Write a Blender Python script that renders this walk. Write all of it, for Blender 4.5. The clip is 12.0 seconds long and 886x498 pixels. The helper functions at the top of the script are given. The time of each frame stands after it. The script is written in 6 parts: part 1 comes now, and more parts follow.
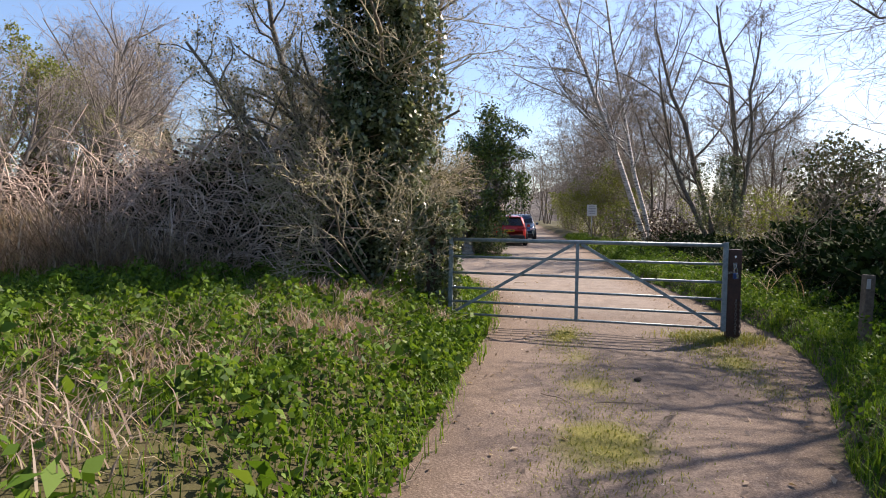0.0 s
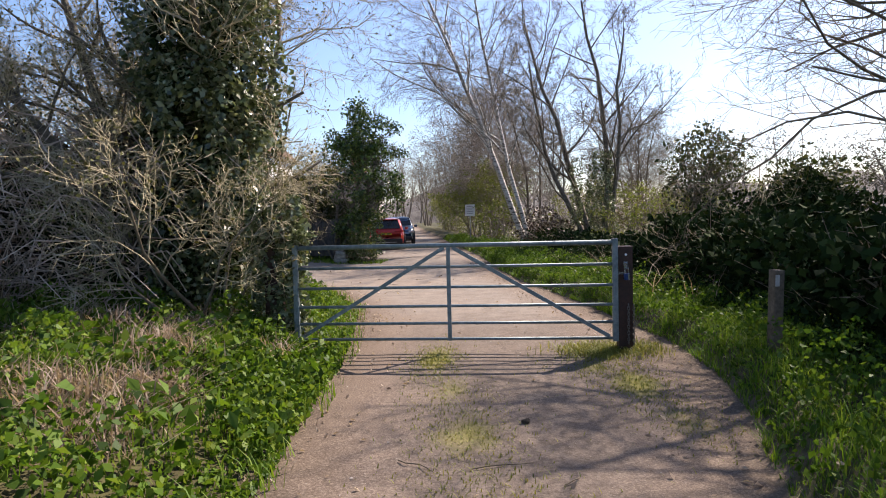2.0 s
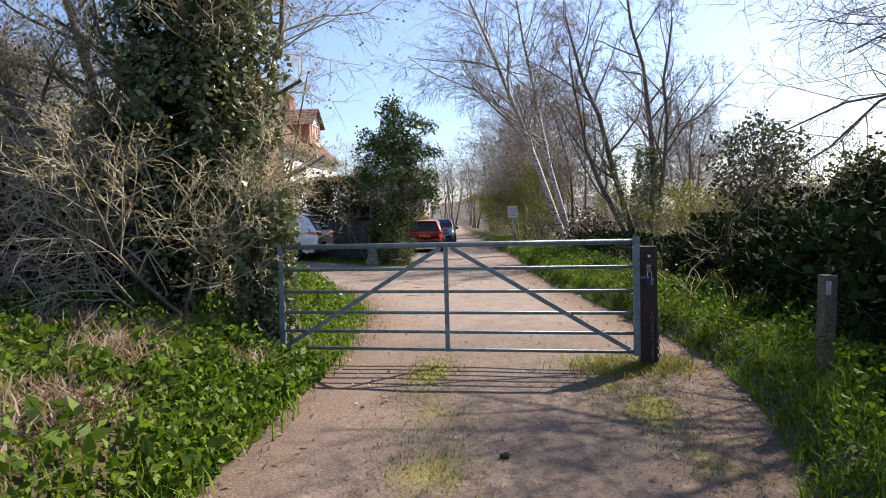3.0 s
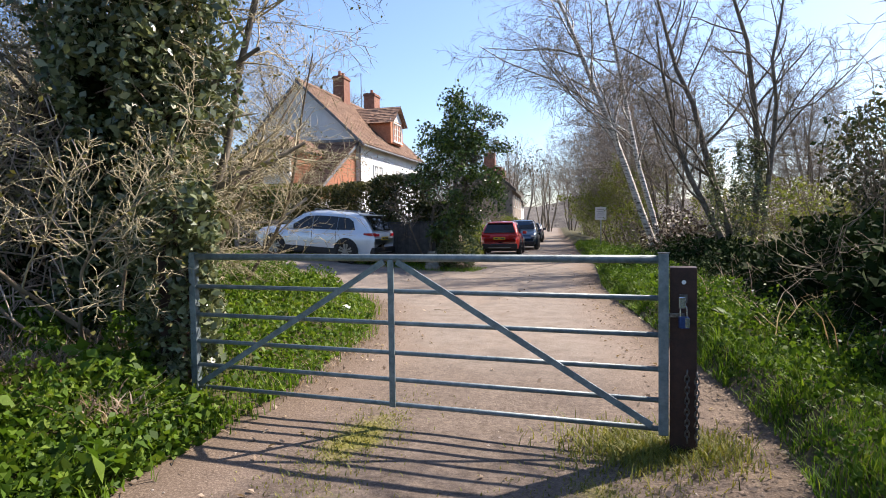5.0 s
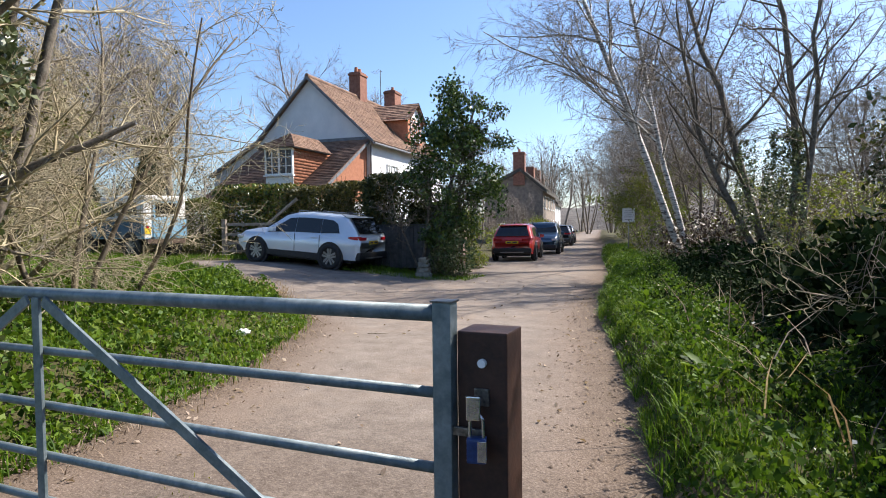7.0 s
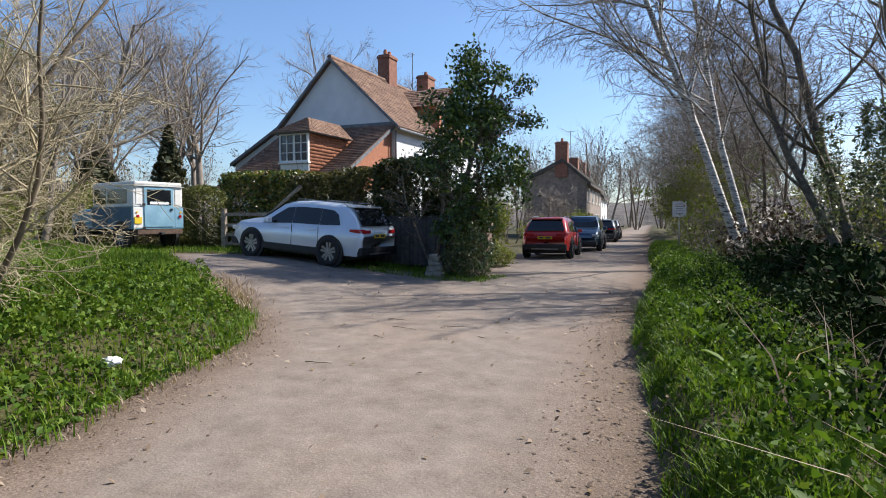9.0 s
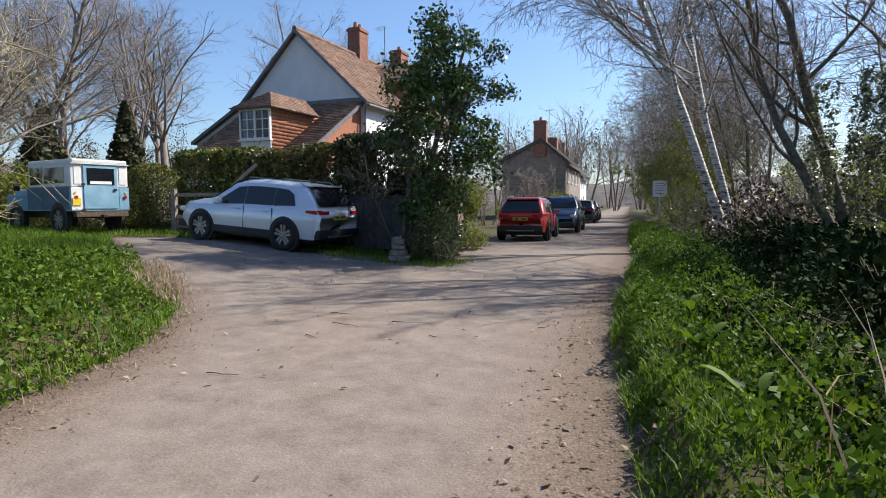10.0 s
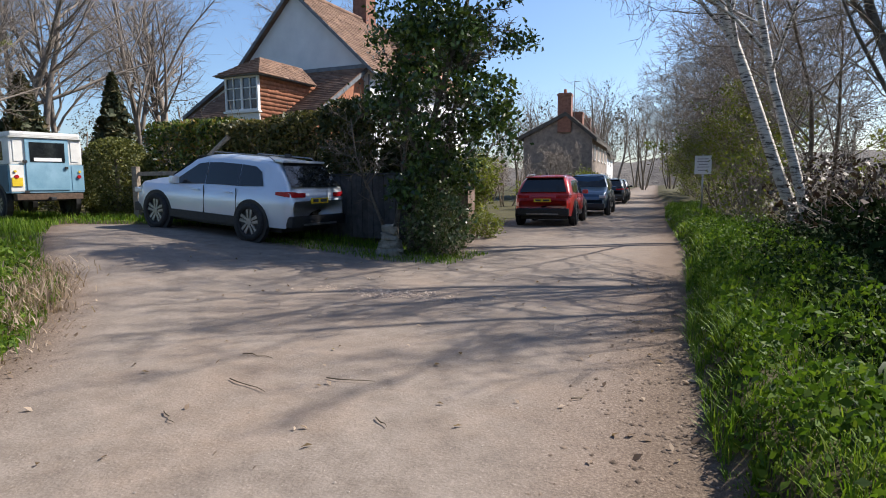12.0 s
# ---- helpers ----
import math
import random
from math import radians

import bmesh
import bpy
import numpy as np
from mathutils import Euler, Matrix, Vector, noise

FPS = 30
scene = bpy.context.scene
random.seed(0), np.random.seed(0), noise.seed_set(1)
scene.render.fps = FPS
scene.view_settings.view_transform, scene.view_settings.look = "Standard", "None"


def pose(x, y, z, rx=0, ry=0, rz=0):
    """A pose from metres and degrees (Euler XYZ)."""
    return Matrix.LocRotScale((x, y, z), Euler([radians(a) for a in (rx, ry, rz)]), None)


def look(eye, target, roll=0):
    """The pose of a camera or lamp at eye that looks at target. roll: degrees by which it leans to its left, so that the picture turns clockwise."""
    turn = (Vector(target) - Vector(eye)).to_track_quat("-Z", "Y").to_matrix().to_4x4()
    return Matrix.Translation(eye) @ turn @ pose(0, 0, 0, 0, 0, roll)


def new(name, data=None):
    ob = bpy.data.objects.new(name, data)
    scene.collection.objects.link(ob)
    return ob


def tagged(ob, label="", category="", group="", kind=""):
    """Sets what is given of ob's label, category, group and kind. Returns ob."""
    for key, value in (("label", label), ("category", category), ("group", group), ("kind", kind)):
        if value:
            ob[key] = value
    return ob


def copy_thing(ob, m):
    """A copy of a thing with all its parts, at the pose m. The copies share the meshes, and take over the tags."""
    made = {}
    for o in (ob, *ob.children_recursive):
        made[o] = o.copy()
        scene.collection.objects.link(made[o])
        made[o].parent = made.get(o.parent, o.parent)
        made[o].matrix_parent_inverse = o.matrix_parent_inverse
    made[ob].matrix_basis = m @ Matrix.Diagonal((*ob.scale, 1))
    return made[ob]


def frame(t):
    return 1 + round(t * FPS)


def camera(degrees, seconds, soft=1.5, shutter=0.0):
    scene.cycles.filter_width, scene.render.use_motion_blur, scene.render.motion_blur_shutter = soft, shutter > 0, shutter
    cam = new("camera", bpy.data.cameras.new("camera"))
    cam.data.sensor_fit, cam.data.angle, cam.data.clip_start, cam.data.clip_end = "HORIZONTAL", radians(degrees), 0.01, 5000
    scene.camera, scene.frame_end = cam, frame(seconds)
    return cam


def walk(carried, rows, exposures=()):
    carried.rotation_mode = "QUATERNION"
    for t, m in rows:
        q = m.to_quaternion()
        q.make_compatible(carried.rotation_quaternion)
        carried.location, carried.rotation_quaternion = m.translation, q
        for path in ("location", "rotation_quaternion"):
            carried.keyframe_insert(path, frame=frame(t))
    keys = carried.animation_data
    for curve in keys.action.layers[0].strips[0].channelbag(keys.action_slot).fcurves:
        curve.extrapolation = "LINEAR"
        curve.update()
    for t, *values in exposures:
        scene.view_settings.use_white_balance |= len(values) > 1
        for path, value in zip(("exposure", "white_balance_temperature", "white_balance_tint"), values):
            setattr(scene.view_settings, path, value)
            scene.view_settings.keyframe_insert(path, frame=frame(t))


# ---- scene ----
cam = camera(72.0, 12.0, soft=1.0)
PATH = [
    (0, (-1.28, -8.387, 1.568), (-1.836, -6.47, 1.455), 0.6),
    (0.5, (-1.403, -7.909, 1.59), (-1.848, -5.962, 1.474), 0.0),
    (1, (-1.469, -7.416, 1.559), (-1.664, -5.429, 1.443), -0.3),
    (1.5, (-1.462, -7.095, 1.535), (-1.515, -5.099, 1.42), -0.7),
    (2, (-1.25, -6.814, 1.531), (-1.434, -4.825, 1.427), -1.4),
    (2.5, (-1.028, -6.418, 1.485), (-1.292, -4.438, 1.386), -1.3),
    (3, (-0.785, -6.016, 1.448), (-1.134, -4.049, 1.358), -1.4),
    (5, (-0.017, -3.992, 1.45), (-0.685, -2.108, 1.369), -0.8),
    (5.5, (0.157, -3.427, 1.451), (-0.553, -1.559, 1.373), -0.7),
    (6, (0.363, -2.83, 1.449), (-0.393, -0.98, 1.373), -0.6),
    (6.5, (0.533, -2.263, 1.459), (-0.235, -0.417, 1.385), -0.6),
    (7, (0.732, -1.654, 1.474), (-0.07, 0.177, 1.4), -0.7),
    (9, (0.473, 0.893, 1.42), (-0.464, 2.658, 1.327), -0.1),
    (9.5, (0.372, 1.535, 1.388), (-0.53, 3.317, 1.274), -0.2),
    (10, (0.255, 2.109, 1.368), (-0.625, 3.899, 1.216), -0.3),
    (10.5, (0.115, 2.776, 1.361), (-0.749, 4.571, 1.177), -0.5),
    (11, (-0.056, 3.357, 1.351), (-0.895, 5.161, 1.15), -0.6),
    (11.5, (-0.371, 4.131, 1.368), (-1.258, 5.911, 1.152), -0.5),
    (12, (-0.65, 4.795, 1.356), (-1.592, 6.546, 1.138), -0.5),
]
walk(cam, [(t, look(eye, target, roll)) for t, eye, target, roll in PATH], [(0, 1.10, 6850, 19), (3, 1.14, 6800, 19), (5.5, 1.22, 6600, 15), (7, 1.08, 6350, 13), (9, 0.80, 6200, 12), (12, 0.79, 6350, 13)])

# ---- world, sun, exposure ----
SUN = Vector((0.68, 0.78, 1.0)).normalized()
world = bpy.data.worlds.new("world")
scene.world = world
world.use_nodes = True
wn = world.node_tree.nodes
sky = wn.new("ShaderNodeTexSky")
sky.sky_type = "NISHITA"
sky.sun_disc = False
sky.sun_elevation = math.asin(SUN.z)
sky.sun_rotation = math.atan2(SUN.x, SUN.y)
sky.altitude = 50
sky.air_density, sky.dust_density, sky.ozone_density = 1.1, 1.0, 6.0
wn["Background"].inputs[1].default_value = 0.10
world.node_tree.links.new(sky.outputs[0], wn["Background"].inputs[0])
sun = new("sun", bpy.data.lights.new("sun", "SUN"))
sun.data.energy, sun.data.angle, sun.data.color = 5.0, radians(0.55), (1.0, 0.93, 0.82)
sun.matrix_world = look(tuple(SUN * 60), (0, 0, 0))
scene.view_settings.exposure = 0.0

# ---- materials ----
MATS = {}


def nodes_of(name, rough=0.8, metal=0.0, spec=0.4):
    m = bpy.data.materials.new(name)
    m.use_nodes = True
    nt = m.node_tree
    b = nt.nodes["Principled BSDF"]
    b.inputs["Roughness"].default_value = rough
    b.inputs["Metallic"].default_value = metal
    b.inputs["Specular IOR Level"].default_value = spec
    return m, nt, b


def noise_node(nt, scale, detail=4.0, rough=0.6, vec=None):
    n = nt.nodes.new("ShaderNodeTexNoise")
    n.inputs["Scale"].default_value = scale
    n.inputs["Detail"].default_value = detail
    n.inputs["Roughness"].default_value = rough
    if vec is None:
        vec = nt.nodes.new("ShaderNodeTexCoord").outputs["Object"]
    nt.links.new(vec, n.inputs["Vector"])
    return n.outputs["Fac"]


def ramp(nt, fac, stops):
    r = nt.nodes.new("ShaderNodeValToRGB")
    e = r.color_ramp.elements
    while len(e) < len(stops):
        e.new(0.5)
    for k, (p, c) in enumerate(stops):
        e[k].position = p
        e[k].color = (*c, 1)
    nt.links.new(fac, r.inputs[0])
    return r.outputs[0]


def blend(nt, fac, a, b, mode="MIX"):
    n = nt.nodes.new("ShaderNodeMix")
    n.data_type, n.blend_type = "RGBA", mode
    for sock, v in ((n.inputs[0], fac), (n.inputs[6], a), (n.inputs[7], b)):
        if isinstance(v, bpy.types.NodeSocket):
            nt.links.new(v, sock)
        elif isinstance(v, (int, float)):
            sock.default_value = v
        else:
            sock.default_value = (*v, 1)
    return n.outputs[2]


def maths(nt, op, a, b=0.0, clamp=False):
    n = nt.nodes.new("ShaderNodeMath")
    n.operation, n.use_clamp = op, clamp
    for sock, v in zip(n.inputs, (a, b)):
        if isinstance(v, bpy.types.NodeSocket):
            nt.links.new(v, sock)
        else:
            sock.default_value = v
    return n.outputs[0]


def bump(nt, b, height, strength=0.4, dist=0.02):
    n = nt.nodes.new("ShaderNodeBump")
    n.inputs["Strength"].default_value = strength
    n.inputs["Distance"].default_value = dist
    nt.links.new(height, n.inputs["Height"])
    nt.links.new(n.outputs[0], b.inputs["Normal"])


def surface(name, c1, c2, scale=8.0, rough=0.8, metal=0.0, bumps=0.3, dist=0.01, fine=60.0, spec=0.4, island=0.0):
    """Two colours mixed by coarse and fine noise, with fine relief; island: variation from piece to piece."""
    if name in MATS:
        return MATS[name]
    m, nt, b = nodes_of(name, rough, metal, spec)
    a, f = noise_node(nt, scale), noise_node(nt, fine, 3)
    mixf = maths(nt, "ADD", maths(nt, "MULTIPLY", a, 0.7), maths(nt, "MULTIPLY", f, 0.3))
    col = ramp(nt, mixf, [(0.36, c1), (0.64, c2)])
    if island:
        info = nt.nodes.new("ShaderNodeObjectInfo").outputs["Random"]
        geo = nt.nodes.new("ShaderNodeNewGeometry").outputs["Random Per Island"]
        r = maths(nt, "FRACT", maths(nt, "ADD", info, geo))
        r = maths(nt, "ADD", maths(nt, "MULTIPLY", r, island), 1 - island / 2)
        hv = nt.nodes.new("ShaderNodeHueSaturation")
        nt.links.new(r, hv.inputs["Value"])
        nt.links.new(col, hv.inputs["Color"])
        col = hv.outputs[0]
    nt.links.new(col, b.inputs["Base Color"])
    bump(nt, b, mixf, bumps, dist)
    MATS[name] = m
    return m


def leaf_material(name, colours, rough=0.5, through_light=0.35, spec=0.4):
    """Leaves: each island takes its own colour from the ramp, and light passes through."""
    m, nt, b = nodes_of(name, rough, 0, spec)
    geo = nt.nodes.new("ShaderNodeNewGeometry").outputs["Random Per Island"]
    big = noise_node(nt, 0.9, 2)
    f = maths(nt, "ADD", maths(nt, "MULTIPLY", geo, 0.65), maths(nt, "MULTIPLY", big, 0.35))
    k = len(colours) - 1
    col = ramp(nt, f, [(0.15 + 0.7 * i / k, c) for i, c in enumerate(colours)])
    nt.links.new(col, b.inputs["Base Color"])
    tr = nt.nodes.new("ShaderNodeBsdfTranslucent")
    nt.links.new(blend(nt, 0.5, col, (1.0, 0.95, 0.35), "MULTIPLY"), tr.inputs[0])
    mx = nt.nodes.new("ShaderNodeMixShader")
    mx.inputs[0].default_value = through_light
    nt.links.new(b.outputs[0], mx.inputs[1])
    nt.links.new(tr.outputs[0], mx.inputs[2])
    nt.links.new(mx.outputs[0], nt.nodes["Material Output"].inputs[0])
    MATS[name] = m
    return m


M_GRASS = leaf_material("grass blades", [(0.035, 0.08, 0.006), (0.085, 0.17, 0.010), (0.145, 0.25, 0.017), (0.22, 0.28, 0.035)], 0.6, 0.42, 0.25)
M_WEED = leaf_material("weed leaves", [(0.026, 0.058, 0.007), (0.062, 0.125, 0.010), (0.115, 0.195, 0.017), (0.165, 0.225, 0.032)], 0.6, 0.42, 0.25)
# Ivy twice: near-black with shade put in, pale with sun glints put in
M_SHADEIVY = leaf_material("ivy leaves", [(0.008, 0.016, 0.005), (0.014, 0.03, 0.008), (0.026, 0.046, 0.012), (0.05, 0.07, 0.022)], 0.85, 0.04, 0.08)
M_LITIVY = leaf_material("lit ivy leaves", [(0.028, 0.045, 0.018), (0.075, 0.10, 0.04), (0.15, 0.18, 0.085), (0.27, 0.29, 0.17)], 0.32, 0.25, 0.6)
M_HOLLY = leaf_material("holly leaves", [(0.015, 0.035, 0.008), (0.035, 0.07, 0.013), (0.075, 0.13, 0.02), (0.16, 0.21, 0.04)], 0.28, 0.22, 0.5)
M_BUD = leaf_material("opening leaf buds", [(0.08, 0.07, 0.025), (0.12, 0.115, 0.03), (0.17, 0.165, 0.05)], 0.6, 0.3)
M_VERGE = leaf_material("verge herb leaves", [(0.022, 0.052, 0.006), (0.048, 0.10, 0.009), (0.085, 0.16, 0.013), (0.135, 0.20, 0.022)], 0.6, 0.38, 0.2)
M_SPRING = leaf_material("fresh spring leaves", [(0.10, 0.13, 0.02), (0.17, 0.20, 0.03), (0.25, 0.27, 0.06)], 0.55, 0.4)
M_DEAD = leaf_material("dead stalks", [(0.13, 0.09, 0.065), (0.24, 0.175, 0.125), (0.36, 0.275, 0.205), (0.50, 0.41, 0.32)], 0.8, 0.4)
M_BRAMBLE = leaf_material("bramble leaves", [(0.022, 0.016, 0.012), (0.05, 0.028, 0.02), (0.08, 0.05, 0.028), (0.045, 0.055, 0.02)], 0.5, 0.1)
M_HEDGE = leaf_material("clipped hedge leaves", [(0.03, 0.035, 0.011), (0.065, 0.07, 0.02), (0.12, 0.115, 0.033), (0.17, 0.135, 0.05)], 0.5, 0.3, 0.3)
M_YEW = leaf_material("yew needles", [(0.02, 0.034, 0.01), (0.05, 0.062, 0.016), (0.10, 0.10, 0.03)], 0.6, 0.2)
M_LAUREL = leaf_material("laurel leaves", [(0.014, 0.03, 0.007), (0.04, 0.07, 0.012), (0.15, 0.20, 0.03), (0.26, 0.14, 0.05)], 0.32, 0.3, 0.45)
M_TOPIARY = leaf_material("clipped yew sprays", [(0.045, 0.06, 0.012), (0.10, 0.11, 0.022), (0.18, 0.175, 0.04)], 0.6, 0.25)
M_CONIFER = leaf_material("conifer sprays", [(0.03, 0.045, 0.02), (0.06, 0.07, 0.03), (0.12, 0.09, 0.035)], 0.7, 0.15)
M_BARK = surface("grey-brown bark", (0.07, 0.055, 0.04), (0.20, 0.17, 0.13), 9, 0.9, bumps=0.7, dist=0.03)
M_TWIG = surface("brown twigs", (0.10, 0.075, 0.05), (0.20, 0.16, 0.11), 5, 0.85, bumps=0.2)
# Pale twig and cane colours, raised for the sunlight on hawthorn and hedge
M_PALETWIG = surface("pale sun-brightened twigs", (0.26, 0.215, 0.125), (0.46, 0.395, 0.26), 6, 0.85, bumps=0.2)
M_CANE = surface("pinkish-brown bramble canes", (0.24, 0.165, 0.125), (0.60, 0.47, 0.37), 2.5, 0.8, bumps=0.2)
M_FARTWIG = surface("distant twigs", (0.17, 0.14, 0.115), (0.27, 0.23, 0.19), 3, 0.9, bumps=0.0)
M_GALV = surface("weathered galvanised steel", (0.10, 0.135, 0.145), (0.21, 0.25, 0.26), 14, 0.5, 0.3, 0.25, 0.004)
M_RUSTPOST = surface("dark brown stained timber", (0.022, 0.009, 0.006), (0.055, 0.022, 0.014), 12, 0.6, 0, 0.5, 0.006)


def birch_bark():
    m, nt, b = nodes_of("white birch bark", 0.7)
    tc = nt.nodes.new("ShaderNodeTexCoord").outputs["Object"]
    mp = nt.nodes.new("ShaderNodeMapping")
    mp.inputs["Scale"].default_value = (3, 3, 14)
    nt.links.new(tc, mp.inputs[0])
    f = noise_node(nt, 1.6, 5, 0.7, mp.outputs[0])
    nt.links.new(ramp(nt, f, [(0.40, (0.05, 0.04, 0.035)), (0.50, (0.50, 0.47, 0.42)), (0.8, (0.68, 0.65, 0.60))]), b.inputs["Base Color"])
    bump(nt, b, f, 0.4, 0.02)
    return m


M_BIRCH = birch_bark()

# ---- mesh helpers ----


class Buf:
    """Collects tubes, leaves and blades for one mesh."""

    def __init__(self):
        self.v, self.f, self.n = [], [], 0

    def add(self, verts, faces):
        self.v.append(np.asarray(verts, dtype=np.float32).reshape(-1, 3))
        self.f.extend((np.asarray(faces) + self.n).tolist() if len(faces) else [])
        self.n += len(self.v[-1])

    def tube(self, pts, radii, n=5):
        pts = np.asarray(pts, dtype=float)
        k = len(pts)
        tang = np.gradient(pts, axis=0)
        tang /= np.linalg.norm(tang, axis=1)[:, None] + 1e-9
        ref = np.array((0.31, 0.87, 0.38)) if abs(tang[0][2]) > 0.7 else np.array((0.05, 0.1, 0.99))
        a = np.cross(tang, ref)
        a /= np.linalg.norm(a, axis=1)[:, None] + 1e-9
        b = np.cross(tang, a)
        ang = np.arange(n) * 2 * math.pi / n
        ring = a[:, None, :] * np.cos(ang)[None, :, None] + b[:, None, :] * np.sin(ang)[None, :, None]
        verts = pts[:, None, :] + ring * np.asarray(radii, dtype=float)[:, None, None]
        i = np.arange(k - 1)[:, None] * n
        j = np.arange(n)[None, :]
        j2 = (j + 1) % n
        faces = np.stack([i + j, i + j2, i + n + j2, i + n + j], axis=-1).reshape(-1, 4)
        self.add(verts, faces)

    def leaves(self, pos, size, rng, up=0.0, ratio=0.6, vary=0.5):
        """Folded rhombic leaves at the points, turned at random; up: how far they face the sky."""
        pos = np.asarray(pos, dtype=float).reshape(-1, 3)
        k = len(pos)
        if not k:
            return
        nrm = rng.normal(size=(k, 3))
        nrm /= np.linalg.norm(nrm, axis=1)[:, None]
        nrm[:, 2] = nrm[:, 2] * (1 - up) + up * 1.5
        nrm /= np.linalg.norm(nrm, axis=1)[:, None]
        t = np.cross(nrm, rng.normal(size=(k, 3)))
        t /= np.linalg.norm(t, axis=1)[:, None] + 1e-9
        s = np.cross(nrm, t)
        sz = (size * (1 + vary * (rng.random(k) - 0.5) * 2))[:, None]
        verts = np.stack([pos - t * sz * 0.5, pos + s * sz * 0.5 * ratio + nrm * sz * 0.12, pos + t * sz * 0.5, pos - s * sz * 0.5 * ratio + nrm * sz * 0.12], axis=1)
        i = np.arange(k)[:, None] * 4
        self.add(verts, i + np.array([[0, 1, 2, 3]]))

    def blades(self, pos, height, width, rng, lean=0.5):
        """Bent grass blades: two quads narrowing to a tip."""
        pos = np.asarray(pos, dtype=float).reshape(-1, 3)
        k = len(pos)
        if not k:
            return
        az = rng.random(k) * 2 * math.pi
        d = np.stack([np.cos(az), np.sin(az), np.zeros(k)], 1)
        s = np.stack([-np.sin(az), np.cos(az), np.zeros(k)], 1)
        h = (height * (0.5 + rng.random(k)))[:, None]
        l = (lean * rng.random(k))[:, None] * h
        z = np.array((0, 0, 1.0))
        w = (width * (0.7 + 0.6 * rng.random(k)))[:, None]
        mid, tip = pos + z * h * 0.6 + d * l * 0.4, pos + z * h * 0.95 + d * l * 1.1
        verts = np.stack([pos - s * w, pos + s * w, mid + s * w * 0.7, mid - s * w * 0.7, tip], axis=1)
        i = np.arange(k)[:, None] * 5
        self.add(verts, i + np.array([[0, 1, 2, 3]]))
        self.f.extend((i + np.array([[3, 2, 4]]) + self.n - 5 * k).tolist())

    def mesh(self, name, smooth=True):
        me = bpy.data.meshes.new(name)
        v = np.concatenate(self.v)
        me.vertices.add(len(v))
        me.vertices.foreach_set("co", v.ravel())
        lens = np.array([len(f) for f in self.f])
        idx = np.fromiter((i for f in self.f for i in f), dtype=np.int32)
        me.loops.add(len(idx))
        me.loops.foreach_set("vertex_index", idx)
        me.polygons.add(len(lens))
        me.polygons.foreach_set("loop_start", np.concatenate([[0], np.cumsum(lens)[:-1]]).astype(np.int32))
        me.update(calc_edges=True)
        if smooth:
            me.polygons.foreach_set("use_smooth", np.ones(len(lens), dtype=bool))
        return me


def part_of(name, buf, material, parent=None, label="", smooth=True):
    """A collected mesh as one object, alone or as a part of parent."""
    me = buf if isinstance(buf, bpy.types.Mesh) else buf.mesh(name, smooth)
    if not me.materials:
        me.materials.append(material)
    ob = new(name, me)
    if parent is not None:
        ob.parent = parent
    if label:
        ob["label"] = label
    return ob


def part(name, bm, material, parent, label="", smooth=False):
    """Links a bmesh as one mesh object under a thing or a part."""
    me = bpy.data.meshes.new(name)
    bm.normal_update()
    bm.to_mesh(me)
    bm.free()
    if smooth:
        me.polygons.foreach_set("use_smooth", np.ones(len(me.polygons), dtype=bool))
    me.materials.append(material)
    ob = new(name, me)
    if parent is not None:
        ob.parent = parent
    if label:
        ob["label"] = label
    return ob


def empty(name, m=None):
    ob = new(name)
    ob.empty_display_size = 0.2
    if m is not None:
        ob.matrix_basis = m
    return ob


def box(bm, x0, y0, z0, x1, y1, z1, bevel=0.0):
    r = bmesh.ops.create_cube(bm, size=1, matrix=Matrix.Translation(((x0 + x1) / 2, (y0 + y1) / 2, (z0 + z1) / 2)) @ Matrix.Diagonal((abs(x1 - x0), abs(y1 - y0), abs(z1 - z0), 1)))
    if bevel:
        ed = list({e for v in r["verts"] for e in v.link_edges})
        bmesh.ops.bevel(bm, geom=ed, offset=bevel, segments=2, affect="EDGES", profile=0.7)
    return bm


def boxes(*rows, bevel=0.0):
    bm = bmesh.new()
    for r in rows:
        box(bm, *r, bevel=bevel)
    return bm


def rod(p, q, r, n=12, r2=None):
    """A bmesh round bar from p to q."""
    bm = bmesh.new()
    add_rod(bm, p, q, r, n, r2)
    return bm


def add_rod(bm, p, q, r, n=12, r2=None):
    p, q = Vector(p), Vector(q)
    m = Matrix.Translation((p + q) / 2) @ (q - p).to_track_quat("Z", "Y").to_matrix().to_4x4()
    bmesh.ops.create_cone(bm, cap_ends=True, segments=n, radius1=r, radius2=r if r2 is None else r2, depth=(q - p).length, matrix=m)


def solid(points, depth, axis=(0, 1, 0)):
    """A flat outline given thickness along axis."""
    bm = bmesh.new()
    vs = [bm.verts.new(p) for p in points]
    f = bm.faces.new(vs)
    r = bmesh.ops.extrude_face_region(bm, geom=[f])
    bmesh.ops.translate(bm, verts=[g for g in r["geom"] if isinstance(g, bmesh.types.BMVert)], vec=Vector(axis) * depth)
    bmesh.ops.recalc_face_normals(bm, faces=bm.faces)
    return bm


